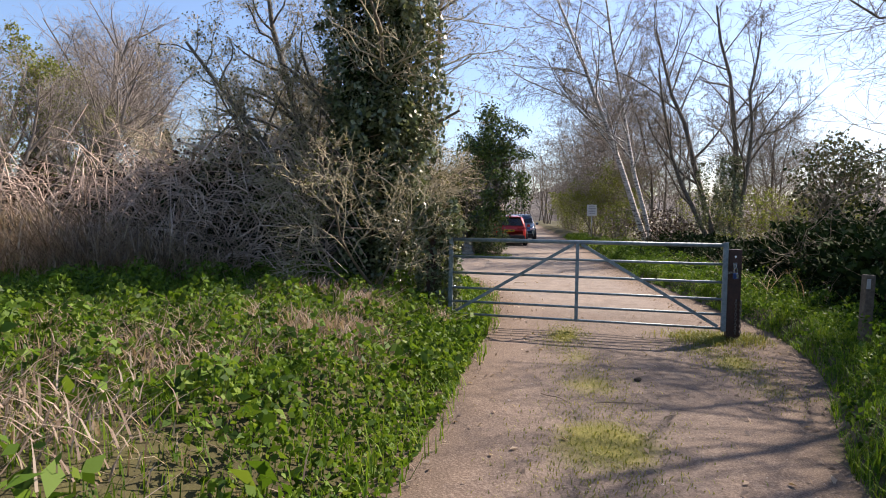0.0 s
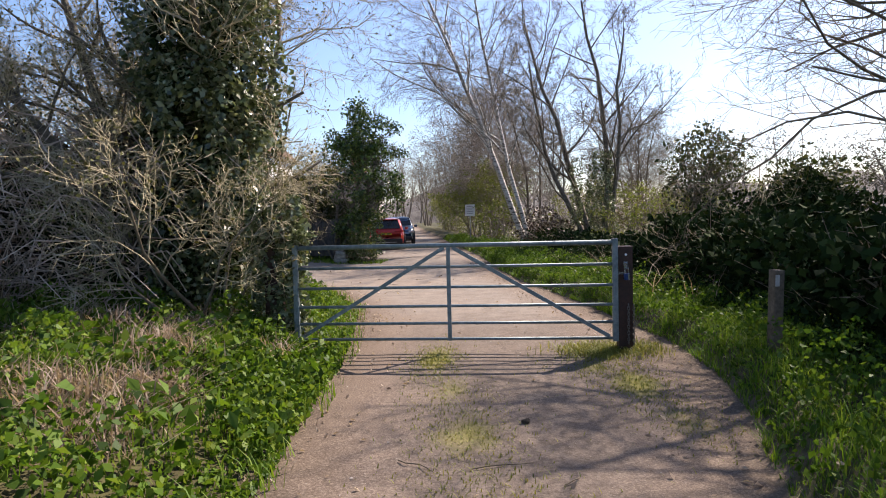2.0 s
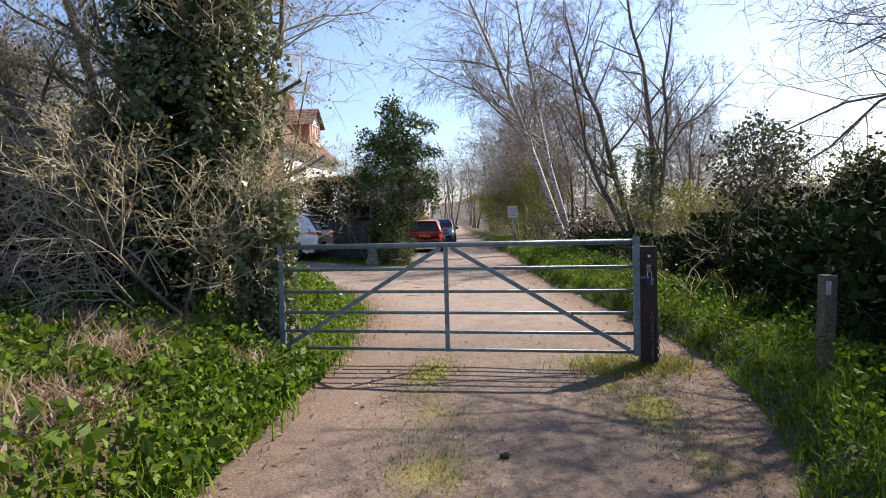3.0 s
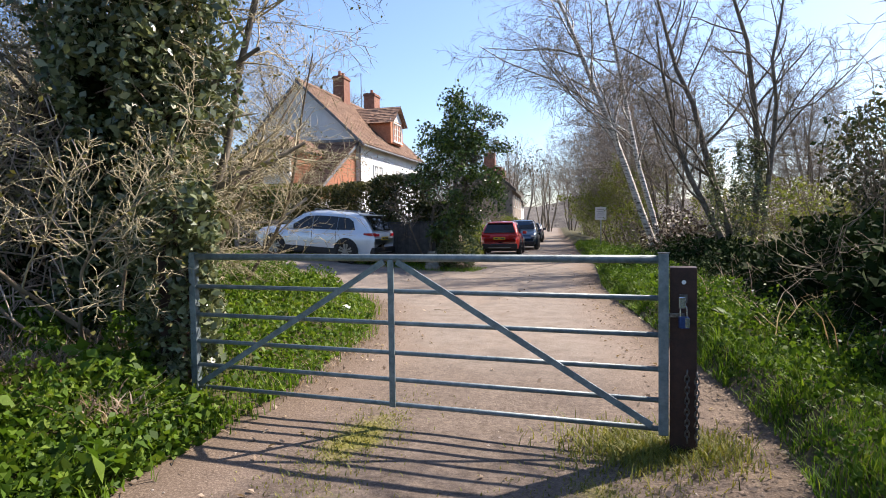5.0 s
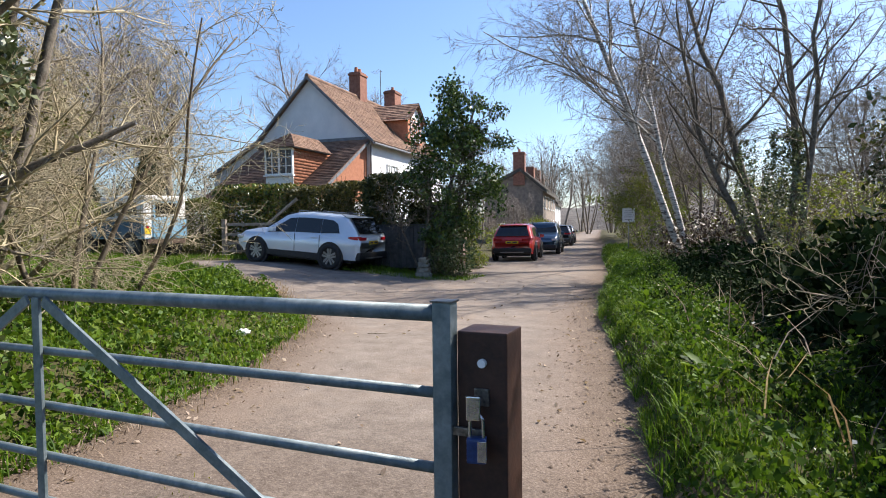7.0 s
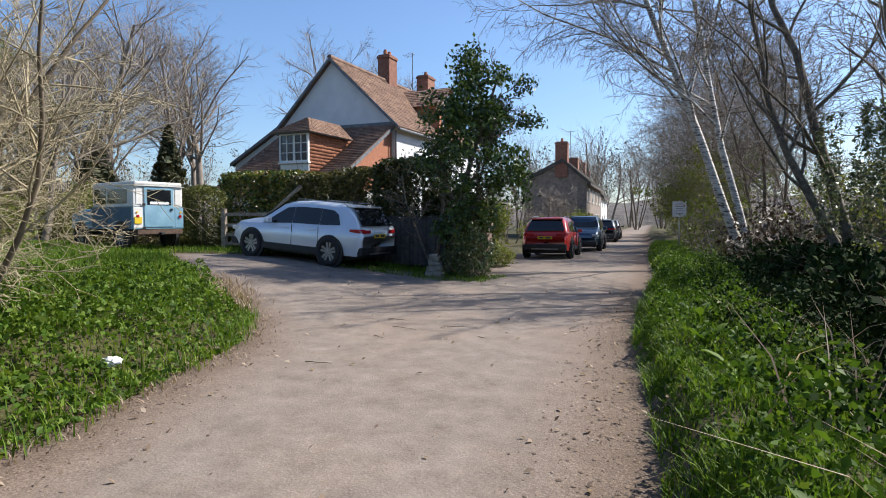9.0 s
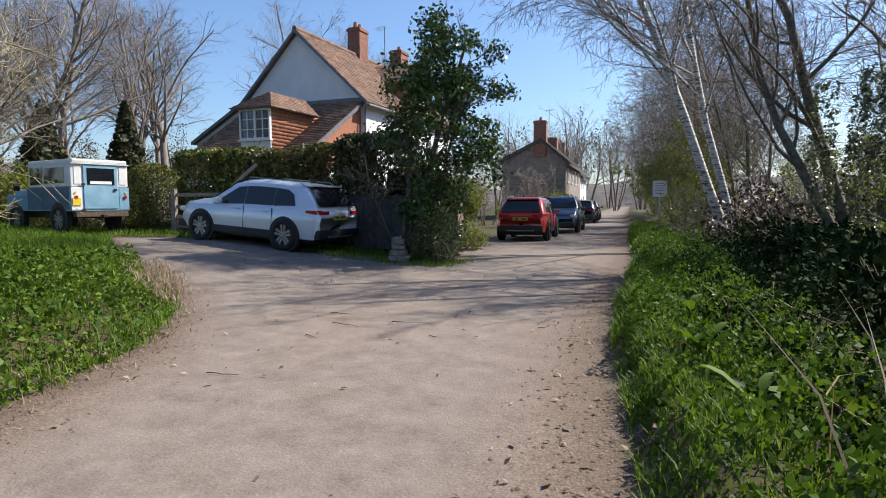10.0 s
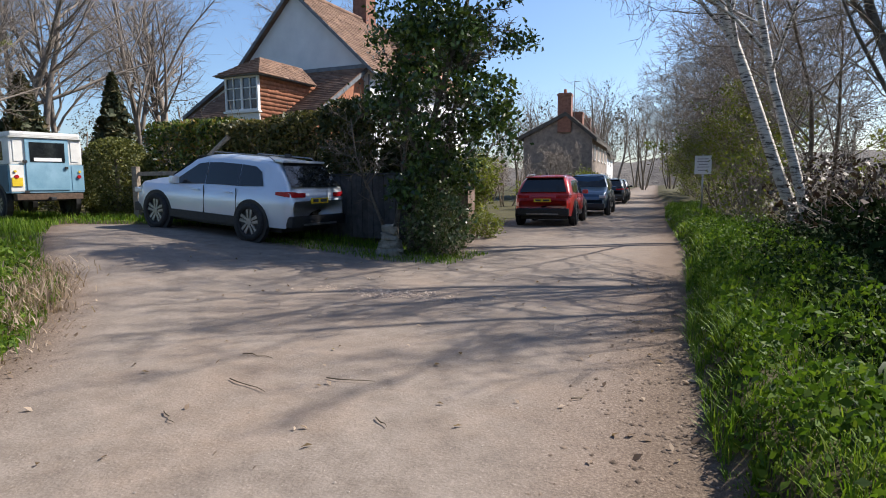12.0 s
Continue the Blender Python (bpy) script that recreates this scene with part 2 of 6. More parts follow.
# ---- ground ----
LEFT = [(-60, -2.6), (-8, -2.55), (-5, -2.6), (-3, -2.8), (-1, -3.0), (0.5, -3.2), (3.2, -3.75), (4.2, -4.2), (6, -5.0), (7.5, -6.3), (9.2, -8.6), (10.2, -11), (12.6, -15), (13.4, -15.5), (14.2, -11.0), (14.6, -7.0), (16, -6.6), (19, -8.0), (24, -8.6), (40, -11), (60, -13.7), (160, -29)]
RIGHT = [(-60, 0.9), (-8, 0.15), (-4.3, 0.15), (-3.05, 0.40), (-2, 0.68), (-1, 0.80), (0.3, 0.80), (1.2, 0.68), (2.25, 0.46), (3.34, 0.27), (4.64, -0.02), (6.3, -0.38), (8, -0.80), (10.3, -1.18), (16.8, -1.95), (27, -3.8), (34, -4.8), (60, -9.3), (160, -25)]


def edge_l(y):
    return np.interp(y, [p[0] for p in LEFT], [p[1] for p in LEFT])


def edge_r(y):
    return np.interp(y, [p[0] for p in RIGHT], [p[1] for p in RIGHT])


def inside(x, y):
    """Metres into the track from its nearer edge; below zero on the verges."""
    return np.minimum(np.asarray(x) - edge_l(y), edge_r(y) - np.asarray(x))


def step01(a, b, v):
    t = np.clip((np.asarray(v, dtype=float) - a) / (b - a), 0, 1)
    return t * t * (3 - 2 * t)


def ripple(x, y):
    return (np.sin(x * 1.7 + 0.6 * np.sin(y * 1.3)) * np.cos(y * 1.45 + 0.8 * np.sin(x * 0.9)) + 0.5 * np.sin(x * 4.1 + y * 2.7) * np.cos(y * 3.7 - x * 1.9)) / 1.5


def height(x, y):
    x, y = np.asarray(x, dtype=float), np.asarray(y, dtype=float)
    dl, dr = edge_l(y) - x, x - edge_r(y)
    z = 0.012 * ripple(x * 1.3, y * 1.3)
    near = 1 - step01(13, 15, y)
    z = z + near * (0.34 * step01(0, 1.3, dl) + 0.10 * step01(1, 4, dl) + 0.06 * ripple(x, y) * step01(0.2, 1, dl))
    z = z + 0.24 * step01(-0.03, 0.22, dr) + (0.06 * ripple(x, y) + 0.10 * ripple(x * 2.0 + 1, y * 1.6)) * step01(0.05, 0.5, dr) - 0.25 * step01(1.6, 2.6, dr)
    rise = step01(7, 11, y) * (1 - step01(17, 24, y))
    z = z + rise * 0.09 * np.clip(-6.8 - x, 0, 5.0) * (1 - near * step01(0, 1.3, dl) * 0.6)
    far = step01(60, 300, np.hypot(x, y))
    return z * (1 - far) + far * 0.0


# mossy tufts in the track: place, half-widths, strength
TUFTS = [(-1.95, -0.3, 0.22, 0.55, 0.9), (-0.12, 0.0, 0.34, 0.3, 1.0), (-0.05, -1.3, 0.3, 0.6, 0.8), (-0.3, -0.7, 0.35, 0.35, 0.6), (-1.5, -2.6, 0.4, 0.6, 0.65), (-1.35, -4.1, 0.45, 0.6, 0.9), (-1.7, -1.5, 0.35, 0.6, 0.55), (-1.3, -5.6, 0.4, 0.8, 0.9), (0.1, -2.3, 0.3, 0.5, 0.6)]


def ground_sheet():
    xs = np.concatenate([np.linspace(-900, -60, 15), np.linspace(-56, -22, 18), np.linspace(-21, -9, 41), np.linspace(-8.8, 4, 108), np.linspace(4.4, 14, 22), np.linspace(16, 60, 12), np.linspace(80, 900, 14)])
    ys = np.concatenate([np.linspace(-900, -40, 14), np.linspace(-36, -10, 14), np.linspace(-9, 14, 193), np.linspace(14.3, 40, 80), np.linspace(42, 160, 50), np.linspace(180, 1500, 16)])
    X, Y = np.meshgrid(xs, ys)
    Z = height(X, Y)
    k, n = X.shape
    v = np.stack([X, Y, Z], -1).reshape(-1, 3)
    i = (np.arange(k - 1)[:, None] * n + np.arange(n - 1)[None, :]).reshape(-1, 1)
    b = Buf()
    b.add(v, i + np.array([[0, 1, n + 1, n]]))
    me = b.mesh("ground")
    at = me.attributes.new("track", "FLOAT", "POINT")
    at.data.foreach_set("value", np.clip(inside(X, Y), -3, 3).astype(np.float32).ravel())
    ms = np.zeros_like(X)
    for cx, cy, rx, ry, a in TUFTS:
        ms = np.maximum(ms, a * np.exp(-((X - cx) / rx) ** 2 - ((Y - cy) / ry) ** 2))
    am = me.attributes.new("moss", "FLOAT", "POINT")
    am.data.foreach_set("value", ms.astype(np.float32).ravel())
    ap = me.attributes.new("lane", "FLOAT", "POINT")
    ap.data.foreach_set("value", (step01(0.5, 3.5, Y) * 1.0).astype(np.float32).ravel())
    return me


def ground_material():
    m, nt, b = nodes_of("track and verge soil", 0.95, 0, 0.2)
    def attr(n):
        a = nt.nodes.new("ShaderNodeAttribute")
        a.attribute_name = n
        return a.outputs["Fac"]
    big, mid, fine = noise_node(nt, 0.7, 6, 0.65), noise_node(nt, 3.2, 9, 0.72), noise_node(nt, 60, 4, 0.75)
    vor = nt.nodes.new("ShaderNodeTexVoronoi")
    vor.inputs["Scale"].default_value = 55
    nt.links.new(nt.nodes.new("ShaderNodeTexCoord").outputs["Object"], vor.inputs["Vector"])
    stone = vor.outputs["Distance"]
    grit = ramp(nt, fine, [(0.3, (0.085, 0.064, 0.05)), (0.55, (0.19, 0.15, 0.12)), (0.75, (0.35, 0.30, 0.25))])
    # Brown clay before the gate, its colour darkened for the tree shade there
    shaded_clay = ramp(nt, mid, [(0.3, (0.052, 0.039, 0.031)), (0.5, (0.098, 0.076, 0.061)), (0.7, (0.165, 0.132, 0.107))])
    lane_c = ramp(nt, mid, [(0.3, (0.15, 0.127, 0.106)), (0.5, (0.26, 0.225, 0.19)), (0.7, (0.36, 0.315, 0.27))])
    sand = maths(nt, "MULTIPLY", maths(nt, "SUBTRACT", noise_node(nt, 0.33, 5, 0.7), 0.5), 4.0, True)
    lane_c = blend(nt, maths(nt, "MULTIPLY", sand, 0.85), lane_c, (0.40, 0.29, 0.205))
    worn = maths(nt, "MULTIPLY", maths(nt, "SUBTRACT", noise_node(nt, 1.3, 8, 0.75), 0.53), 6.0, True)
    lane_c = blend(nt, maths(nt, "MULTIPLY", worn, 0.5), lane_c, (0.13, 0.112, 0.096))
    base = blend(nt, maths(nt, "MULTIPLY", attr("lane"), 0.75), shaded_clay, lane_c)
    dirt = blend(nt, maths(nt, "MULTIPLY", big, 0.8), base, grit)
    pale = maths(nt, "GREATER_THAN", maths(nt, "SUBTRACT", fine, maths(nt, "MULTIPLY", stone, 0.25)), 0.62)
    dirt = blend(nt, maths(nt, "MULTIPLY", pale, 0.5), dirt, (0.5, 0.46, 0.40))
    speck = ramp(nt, noise_node(nt, 20, 6, 0.75), [(0.36, (0.58, 0.56, 0.54)), (0.5, (1.0, 1.0, 1.0)), (0.66, (1.3, 1.28, 1.25))])
    loose = maths(nt, "MAXIMUM", maths(nt, "SUBTRACT", 0.9, maths(nt, "MULTIPLY", attr("lane"), 0.75)), maths(nt, "SUBTRACT", 1.25, attr("track"), True))
    dirt = blend(nt, loose, dirt, speck, "MULTIPLY")
    moss = ramp(nt, fine, [(0.3, (0.09, 0.075, 0.02)), (0.7, (0.20, 0.19, 0.05))])
    soil = ramp(nt, mid, [(0.3, (0.035, 0.028, 0.016)), (0.6, (0.07, 0.065, 0.025)), (0.8, (0.10, 0.10, 0.035))])
    d = maths(nt, "ADD", attr("track"), maths(nt, "MULTIPLY", maths(nt, "SUBTRACT", maths(nt, "ADD", maths(nt, "MULTIPLY", mid, 0.6), maths(nt, "MULTIPLY", big, 0.5)), 0.55), 1.1))
    band = maths(nt, "MULTIPLY", maths(nt, "SUBTRACT", maths(nt, "ADD", 0.75, maths(nt, "MULTIPLY", mid, 0.9)), attr("track")), 1.25, True)
    dirt = blend(nt, maths(nt, "MULTIPLY", band, 0.75), dirt, ramp(nt, fine, [(0.3, (0.075, 0.05, 0.036)), (0.5, (0.16, 0.115, 0.085)), (0.7, (0.30, 0.24, 0.19))]))
    mo = maths(nt, "MULTIPLY", maths(nt, "SUBTRACT", maths(nt, "ADD", attr("moss"), maths(nt, "MULTIPLY", mid, 0.9)), 0.85), 3.0, True)
    dirt = blend(nt, mo, dirt, moss)
    litter = ramp(nt, fine, [(0.3, (0.06, 0.042, 0.03)), (0.55, (0.12, 0.088, 0.062)), (0.75, (0.25, 0.19, 0.135))])
    e1 = maths(nt, "MULTIPLY", maths(nt, "ADD", d, 0.10), 6.0, True)
    e2 = maths(nt, "MULTIPLY", maths(nt, "SUBTRACT", d, 0.05), 1.7, True)
    col = blend(nt, e2, blend(nt, e1, soil, litter), dirt)
    nt.links.new(col, b.inputs["Base Color"])
    h = maths(nt, "ADD", maths(nt, "MULTIPLY", fine, 0.5), maths(nt, "ADD", mid, maths(nt, "MULTIPLY", stone, -0.3)))
    bump(nt, b, h, 0.4, 0.02)
    return m


M_GROUND = ground_material()
ground = part_of("ground", ground_sheet(), M_GROUND)
tagged(ground, "pale stony track between low earth verges", "ground", kind="structure")

# ---- plants ----


THINNEST = [0.004]  # least twig radius of the trees built next


def grow(buf_of, rng, start, way, length, radius, level, spec, ends):
    """A wiggling limb with its side shoots. spec: per level (shoots, angle, length ratio, wiggle, rise)."""
    shoots, angle, ratio, wig, rise, *low = spec[min(level, len(spec) - 1)]
    k = (7, 5, 3, 2, 2)[min(level, 4)]
    pts, p, d = [np.array(start, dtype=float)], np.array(start, dtype=float), np.array(way, dtype=float)
    for i in range(k):
        d = d + rng.normal(size=3) * wig + np.array((0, 0, rise))
        d /= np.linalg.norm(d)
        p = p + d * length / k
        pts.append(p)
    pts = np.array(pts)
    tip = 0.28 if level == 0 else 0.35
    rad = radius * np.linspace(1, tip, k + 1)
    buf_of(level).tube(pts, rad, 7 if level == 0 else (5 if level == 1 else 3))
    if level >= len(spec) - 1:
        ends.append(pts[-1])
        ends.append(pts[len(pts) // 2])
        return
    lo = low[0] if low else (0.35 if level == 0 else 0.18)
    for s in range(shoots):
        f = lo + (1 - lo) * (s + rng.random()) / shoots
        x = f * k
        i = min(int(x), k - 1)
        at = pts[i] + (pts[i + 1] - pts[i]) * (x - i)
        t = pts[i + 1] - pts[i]
        t /= np.linalg.norm(t)
        side = np.cross(t, rng.normal(size=3))
        side /= np.linalg.norm(side) + 1e-9
        a = radians(angle * (0.7 + 0.6 * rng.random()))
        w = t * math.cos(a) + side * math.sin(a)
        r = radius * (1 - (1 - tip) * f)
        grow(buf_of, rng, at, w, length * ratio * (1.15 - 0.6 * f) * (0.75 + 0.5 * rng.random()), max(min(r * 0.50, radius * 0.36), THINNEST[0]), level + 1, spec, ends)


BARE = [(14, 42, 0.50, 0.09, 0.08), (10, 42, 0.52, 0.15, 0.06), (9, 46, 0.5, 0.22, 0.02), (0, 0, 0, 0.22, 0.0)]
BUSHY = [(12, 60, 0.75, 0.14, 0.05), (8, 50, 0.55, 0.2, 0.03), (7, 50, 0.5, 0.22, 0.0), (4, 50, 0.5, 0.25, 0.0), (0, 0, 0, 0.2, 0)]
BIRCHY = [(20, 42, 0.36, 0.035, 0.02, 0.3), (9, 44, 0.52, 0.14, 0.0), (7, 42, 0.55, 0.16, -0.06), (4, 40, 0.55, 0.2, -0.1), (0, 0, 0, 0.2, -0.1)]


FINE = [(20, 50, 0.42, 0.08, 0.03, 0.2), (11, 46, 0.5, 0.16, 0.02), (8, 46, 0.52, 0.2, 0.0), (0, 0, 0, 0.2, 0.0)]


def bare_tree(name, x, y, stems, spec, seed, bark, twig, label, buds=None, bud_size=0.05, category="tree", sink=0.1, limbs=False):
    """stems: rows of (dx, dy, way, length, radius)."""
    rng = np.random.default_rng(seed)
    top = empty(name, pose(x, y, float(height(x, y)) - sink))
    cb, ends = Buf(), []
    for dx, dy, way, length, radius in stems:
        made = {0: [], 1: []}

        def sort(lv):
            if lv < (2 if limbs else 1):
                made[lv].append(Buf())
                return made[lv][-1]
            return cb

        grow(sort, rng, (dx, dy, 0), np.array(way) / np.linalg.norm(way), length, radius, 0, spec, ends)
        for lv, part_name in ((0, "trunk"), (1, "limb")):
            for bf in made[lv]:
                part_of(part_name, bf, bark, top)
    part_of("crown", cb, twig, top)["kind"] = "stuff"
    if buds is not None:
        lb = Buf()
        e = np.array(ends)
        e = e[rng.random(len(e)) < buds[1]]
        lb.leaves(np.repeat(e, 2, axis=0) + rng.normal(size=(2 * len(e), 3)) * 0.05, bud_size, rng)
        part_of("bud_haze" if bud_size < 0.06 else "foliage", lb, buds[0], top)["kind"] = "stuff"
    return tagged(top, label, category), np.array(ends)


def lumps(rng, k, size, centre=(0, 0, 0), power=1.0):
    """Points through an uneven clump: k points on and in a wobbly ellipsoid."""
    d = rng.normal(size=(k, 3))
    d /= np.linalg.norm(d, axis=1)[:, None]
    wob = 1 + 0.22 * np.sin(d[:, 0] * 5 + 1.3) * np.cos(d[:, 1] * 6 + 0.4) + 0.15 * np.sin(d[:, 2] * 9 + d[:, 0] * 7)
    r = rng.random(k) ** (0.33 * power) * wob
    return d * r[:, None] * np.array(size) + np.array(centre)


def bush(name, x, y, clumps, leaf, size, seed, label, per=900, twig=None, twigs=60, category="shrub", up=0.1):
    """clumps: rows of (dx, dy, z, rx, ry, rz)."""
    rng = np.random.default_rng(seed)
    top = empty(name, pose(x, y, float(height(x, y))))
    lb, tb = Buf(), Buf()
    for dx, dy, z, rx, ry, rz in clumps:
        k = int(per * rx * ry * rz / 0.3) + 150
        p = lumps(rng, k, (rx, ry, rz), (dx, dy, z), 0.6)
        p = p[p[:, 2] > -0.05]
        lb.leaves(p, size, rng, up)
        for _ in range(twigs):
            q = lumps(rng, 1, (rx * 1.15, ry * 1.15, rz * 1.2), (dx, dy, z), 0.2)[0]
            b0 = np.array((dx, dy, max(0.0, z - rz))) + rng.normal(size=3) * (rx * 0.25, ry * 0.25, 0.02)
            m = (b0 + q) / 2 + rng.normal(size=3) * 0.12
            tb.tube([b0, m, q], [0.012, 0.008, 0.003], 3)
    part_of("foliage", lb, leaf, top)
    part_of("stem_tangle", tb, twig or M_TWIG, top)["kind"] = "stuff"
    return tagged(top, label, category)

# ---- gate and posts ----
M_STEELDARK = surface("tarnished steel chain", (0.05, 0.05, 0.05), (0.22, 0.21, 0.20), 40, 0.4, 0.8, 0.3, 0.003)
M_CHROME = surface("bright padlock steel", (0.45, 0.46, 0.48), (0.65, 0.66, 0.68), 60, 0.25, 0.9, 0.1, 0.002)
M_BLUEPLASTIC = surface("blue padlock jacket", (0.01, 0.03, 0.10), (0.02, 0.05, 0.16), 30, 0.4)
M_OLDWOOD = surface("weathered grey wood", (0.15, 0.12, 0.09), (0.33, 0.28, 0.22), 10, 0.85, 0, 0.6, 0.01)
M_WHITE = surface("white painted metal", (0.68, 0.69, 0.70), (0.78, 0.78, 0.77), 6, 0.5, 0, 0.1)
M_GREYPOLE = surface("grey metal pole", (0.30, 0.31, 0.32), (0.42, 0.43, 0.44), 10, 0.45, 0.6)
M_INK = surface("dark print", (0.03, 0.03, 0.035), (0.06, 0.06, 0.07), 30, 0.6)


def field_gate():
    g = empty("field_gate", pose(0, 0, 0))
    for i, z in enumerate((0.155, 0.335, 0.53, 0.745, 0.975, 1.215)):
        r = 0.026 if i == 5 else 0.017
        part("rail", rod((-3.57, 0, z), (0.0, 0, z), r, 14), M_GALV, g, smooth=True)
    for x in (-3.59, 0.01):
        part("stile", boxes((x - 0.03, -0.027, 0.12, x + 0.03, 0.027, 1.25), bevel=0.006), M_GALV, g)
    part("cap", boxes((-0.025, -0.031, 1.25, 0.045, 0.031, 1.256), bevel=0.002), M_STEELDARK, g)
    part("mid_upright", boxes((-1.845, -0.034, 0.14, -1.80, -0.020, 1.20), bevel=0.003), M_GALV, g)
    for sx, x1 in ((-1, -3.54), (1, -0.06)):
        a, b = Vector((-1.8225 + 0.05 * sx, -0.036, 1.19)), Vector((x1, -0.036, 0.18))
        w = (b - a).normalized().cross(Vector((0, 1, 0))) * 0.021
        part("brace", solid([a + w, a - w, b - w, b + w], 0.012), M_GALV, g)
    for z in (0.35, 1.05):
        part("hinge", rod((-3.62, 0, z), (-3.78, 0.02, z), 0.014, 8), M_STEELDARK, g, smooth=True)
    part("latch_bar", boxes((0.03, -0.02, 0.86, 0.13, -0.008, 0.885), bevel=0.002), M_STEELDARK, g)
    return tagged(g, "closed galvanised steel six-rail field gate across the stony track", "gate")


field_gate()


def lock_post():
    p = empty("gate_post", pose(0.132, 0.075, 0))
    part("shaft", boxes((-0.085, -0.07, -0.15, 0.07, 0.075, 1.165), bevel=0.006), M_RUSTPOST, p)
    part("bolt_head", rod((-0.005, -0.07, 1.075), (-0.005, -0.082, 1.075), 0.013, 10), M_WHITE, p)
    part("staple", boxes((-0.03, -0.078, 0.95, 0.015, -0.068, 1.0), bevel=0.002), M_STEELDARK, p)
    return tagged(p, "square dark brown timber gate post with a white bolt head", "post")


lock_post()


def padlock():
    k = empty("padlock", pose(0.125, -0.045, 0.80, 0, 0, 12))
    part("lock_body", boxes((-0.028, -0.017, 0, 0.028, 0.017, 0.072), bevel=0.007), M_BLUEPLASTIC, k, "blue jacketed body")
    part("steel_face", boxes((0.004, -0.0195, 0.006, 0.030, -0.0165, 0.066), bevel=0.001), M_CHROME, k, "bright steel side")
    b = Buf()
    a = np.linspace(0, math.pi, 9)
    pts = [(-0.019, 0, 0.068)] + [(-0.019 * math.cos(t), 0, 0.115 + 0.02 * math.sin(t)) for t in a] + [(0.019, 0, 0.068)]
    b.tube(pts, [0.0055] * len(pts), 8)
    part_of("shackle", b, M_CHROME, k)
    part("hasp", boxes((-0.03, -0.006, 0.12, 0.012, 0.006, 0.19), bevel=0.004), M_CHROME, k)
    tagged(k, "heavy blue and steel padlock hanging on the gate latch", "padlock")


padlock()


def chain():
    c = empty("chain", pose(0.165, -0.03, 0))
    rng = np.random.default_rng(8)
    for s, x in enumerate((-0.02, 0.035)):
        for i in range(13):
            b = Buf()
            a = np.linspace(0, 2 * math.pi, 11)
            r = 0.022
            z = 0.52 - i * 0.034 - s * 0.012
            if i % 2:
                pts = [(x + rng.normal() * 0.001 + 0.012 * math.cos(t), 0, z + r * math.sin(t)) for t in a]
            else:
                pts = [(x, 0.012 * math.cos(t), z + r * math.sin(t)) for t in a]
            b.tube(pts, [0.0052] * len(pts), 5)
            part_of("chain_link", b, M_STEELDARK, c)
    tagged(c, "tarnished steel chain hanging in a loop down the gate post", "chain")


chain()


def marker_post():
    p = empty("marker_post", pose(1.12, -1.3, float(height(1.12, -1.3)) - 0.28, 0, 1.5, 12))
    part("shaft", boxes((-0.045, -0.045, -0.2, 0.045, 0.045, 0.98), bevel=0.012), surface("old brown post wood", (0.07, 0.05, 0.035), (0.17, 0.13, 0.09), 12, 0.85, 0, 0.6, 0.01), p)
    part("waymark_plate", boxes((-0.042, -0.051, 0.84, -0.005, -0.045, 0.94), bevel=0.002), surface("faded waymark plate", (0.30, 0.28, 0.25), (0.42, 0.40, 0.37), 20, 0.6), p, "small faded pale plate")
    tagged(p, "short weathered grey wooden waymark post in the verge", "post")


marker_post()


def lane_sign():
    s = empty("lane_sign", pose(-2.95, 29.6, float(height(-2.95, 29.6)) - 0.15, 0, 0, 6))
    part("pole", rod((0, 0, -0.2), (0, 0, 2.25), 0.032, 10), M_GREYPOLE, s, smooth=True)
    part("plate", boxes((-0.29, -0.05, 1.52, 0.29, -0.035, 2.2), bevel=0.01), surface("dull white sign face", (0.66, 0.67, 0.67), (0.76, 0.76, 0.75), 6, 0.6), s)
    for i, (w, z) in enumerate(((0.18, 2.08), (0.21, 1.98), (0.15, 1.88), (0.2, 1.78), (0.17, 1.66))):
        part("print_line", boxes((-w, -0.0535, z - 0.014, w, -0.0505, z + 0.012)), surface("faded grey print", (0.16, 0.16, 0.17), (0.24, 0.24, 0.25), 30, 0.6), s)
    tagged(s, "small white rectangular sign on a grey pole in the verge", "sign")


lane_sign()

# ---- houses ----
M_RENDER = surface("white painted render", (0.62, 0.63, 0.63), (0.74, 0.74, 0.73), 1.2, 0.85, 0, 0.25, 0.01)
M_TILEHUNG = surface("orange hung tiles", (0.32, 0.125, 0.065), (0.45, 0.19, 0.105), 7, 0.85, 0, 0.4, 0.02, 25, island=0.35)
M_ROOF = surface("lichened red-brown roof tiles", (0.125, 0.072, 0.05), (0.25, 0.155, 0.105), 2.2, 0.9, 0, 0.4, 0.02, 14, island=0.4)
M_DARKROOF = surface("dark weathered roof", (0.05, 0.045, 0.04), (0.11, 0.10, 0.085), 2, 0.95, 0, 0.4, 0.03, island=0.3)
M_BRICK = surface("red chimney brick", (0.17, 0.075, 0.05), (0.29, 0.14, 0.095), 5, 0.9, 0, 0.4, 0.01, 22, island=0.3)
M_STONEWALL = surface("mottled flint and brick wall", (0.16, 0.135, 0.115), (0.34, 0.28, 0.23), 2.5, 0.9, 0, 0.5, 0.03)
M_LEAD = surface("grey lead flashing", (0.10, 0.11, 0.12), (0.2, 0.21, 0.22), 6, 0.6, 0.2)
M_TRIM = surface("white painted joinery", (0.66, 0.66, 0.63), (0.76, 0.76, 0.74), 8, 0.5)
M_GLASS = surface("dark window glass", (0.02, 0.025, 0.03), (0.05, 0.06, 0.07), 1.5, 0.05, 0, 0.0, spec=0.8)


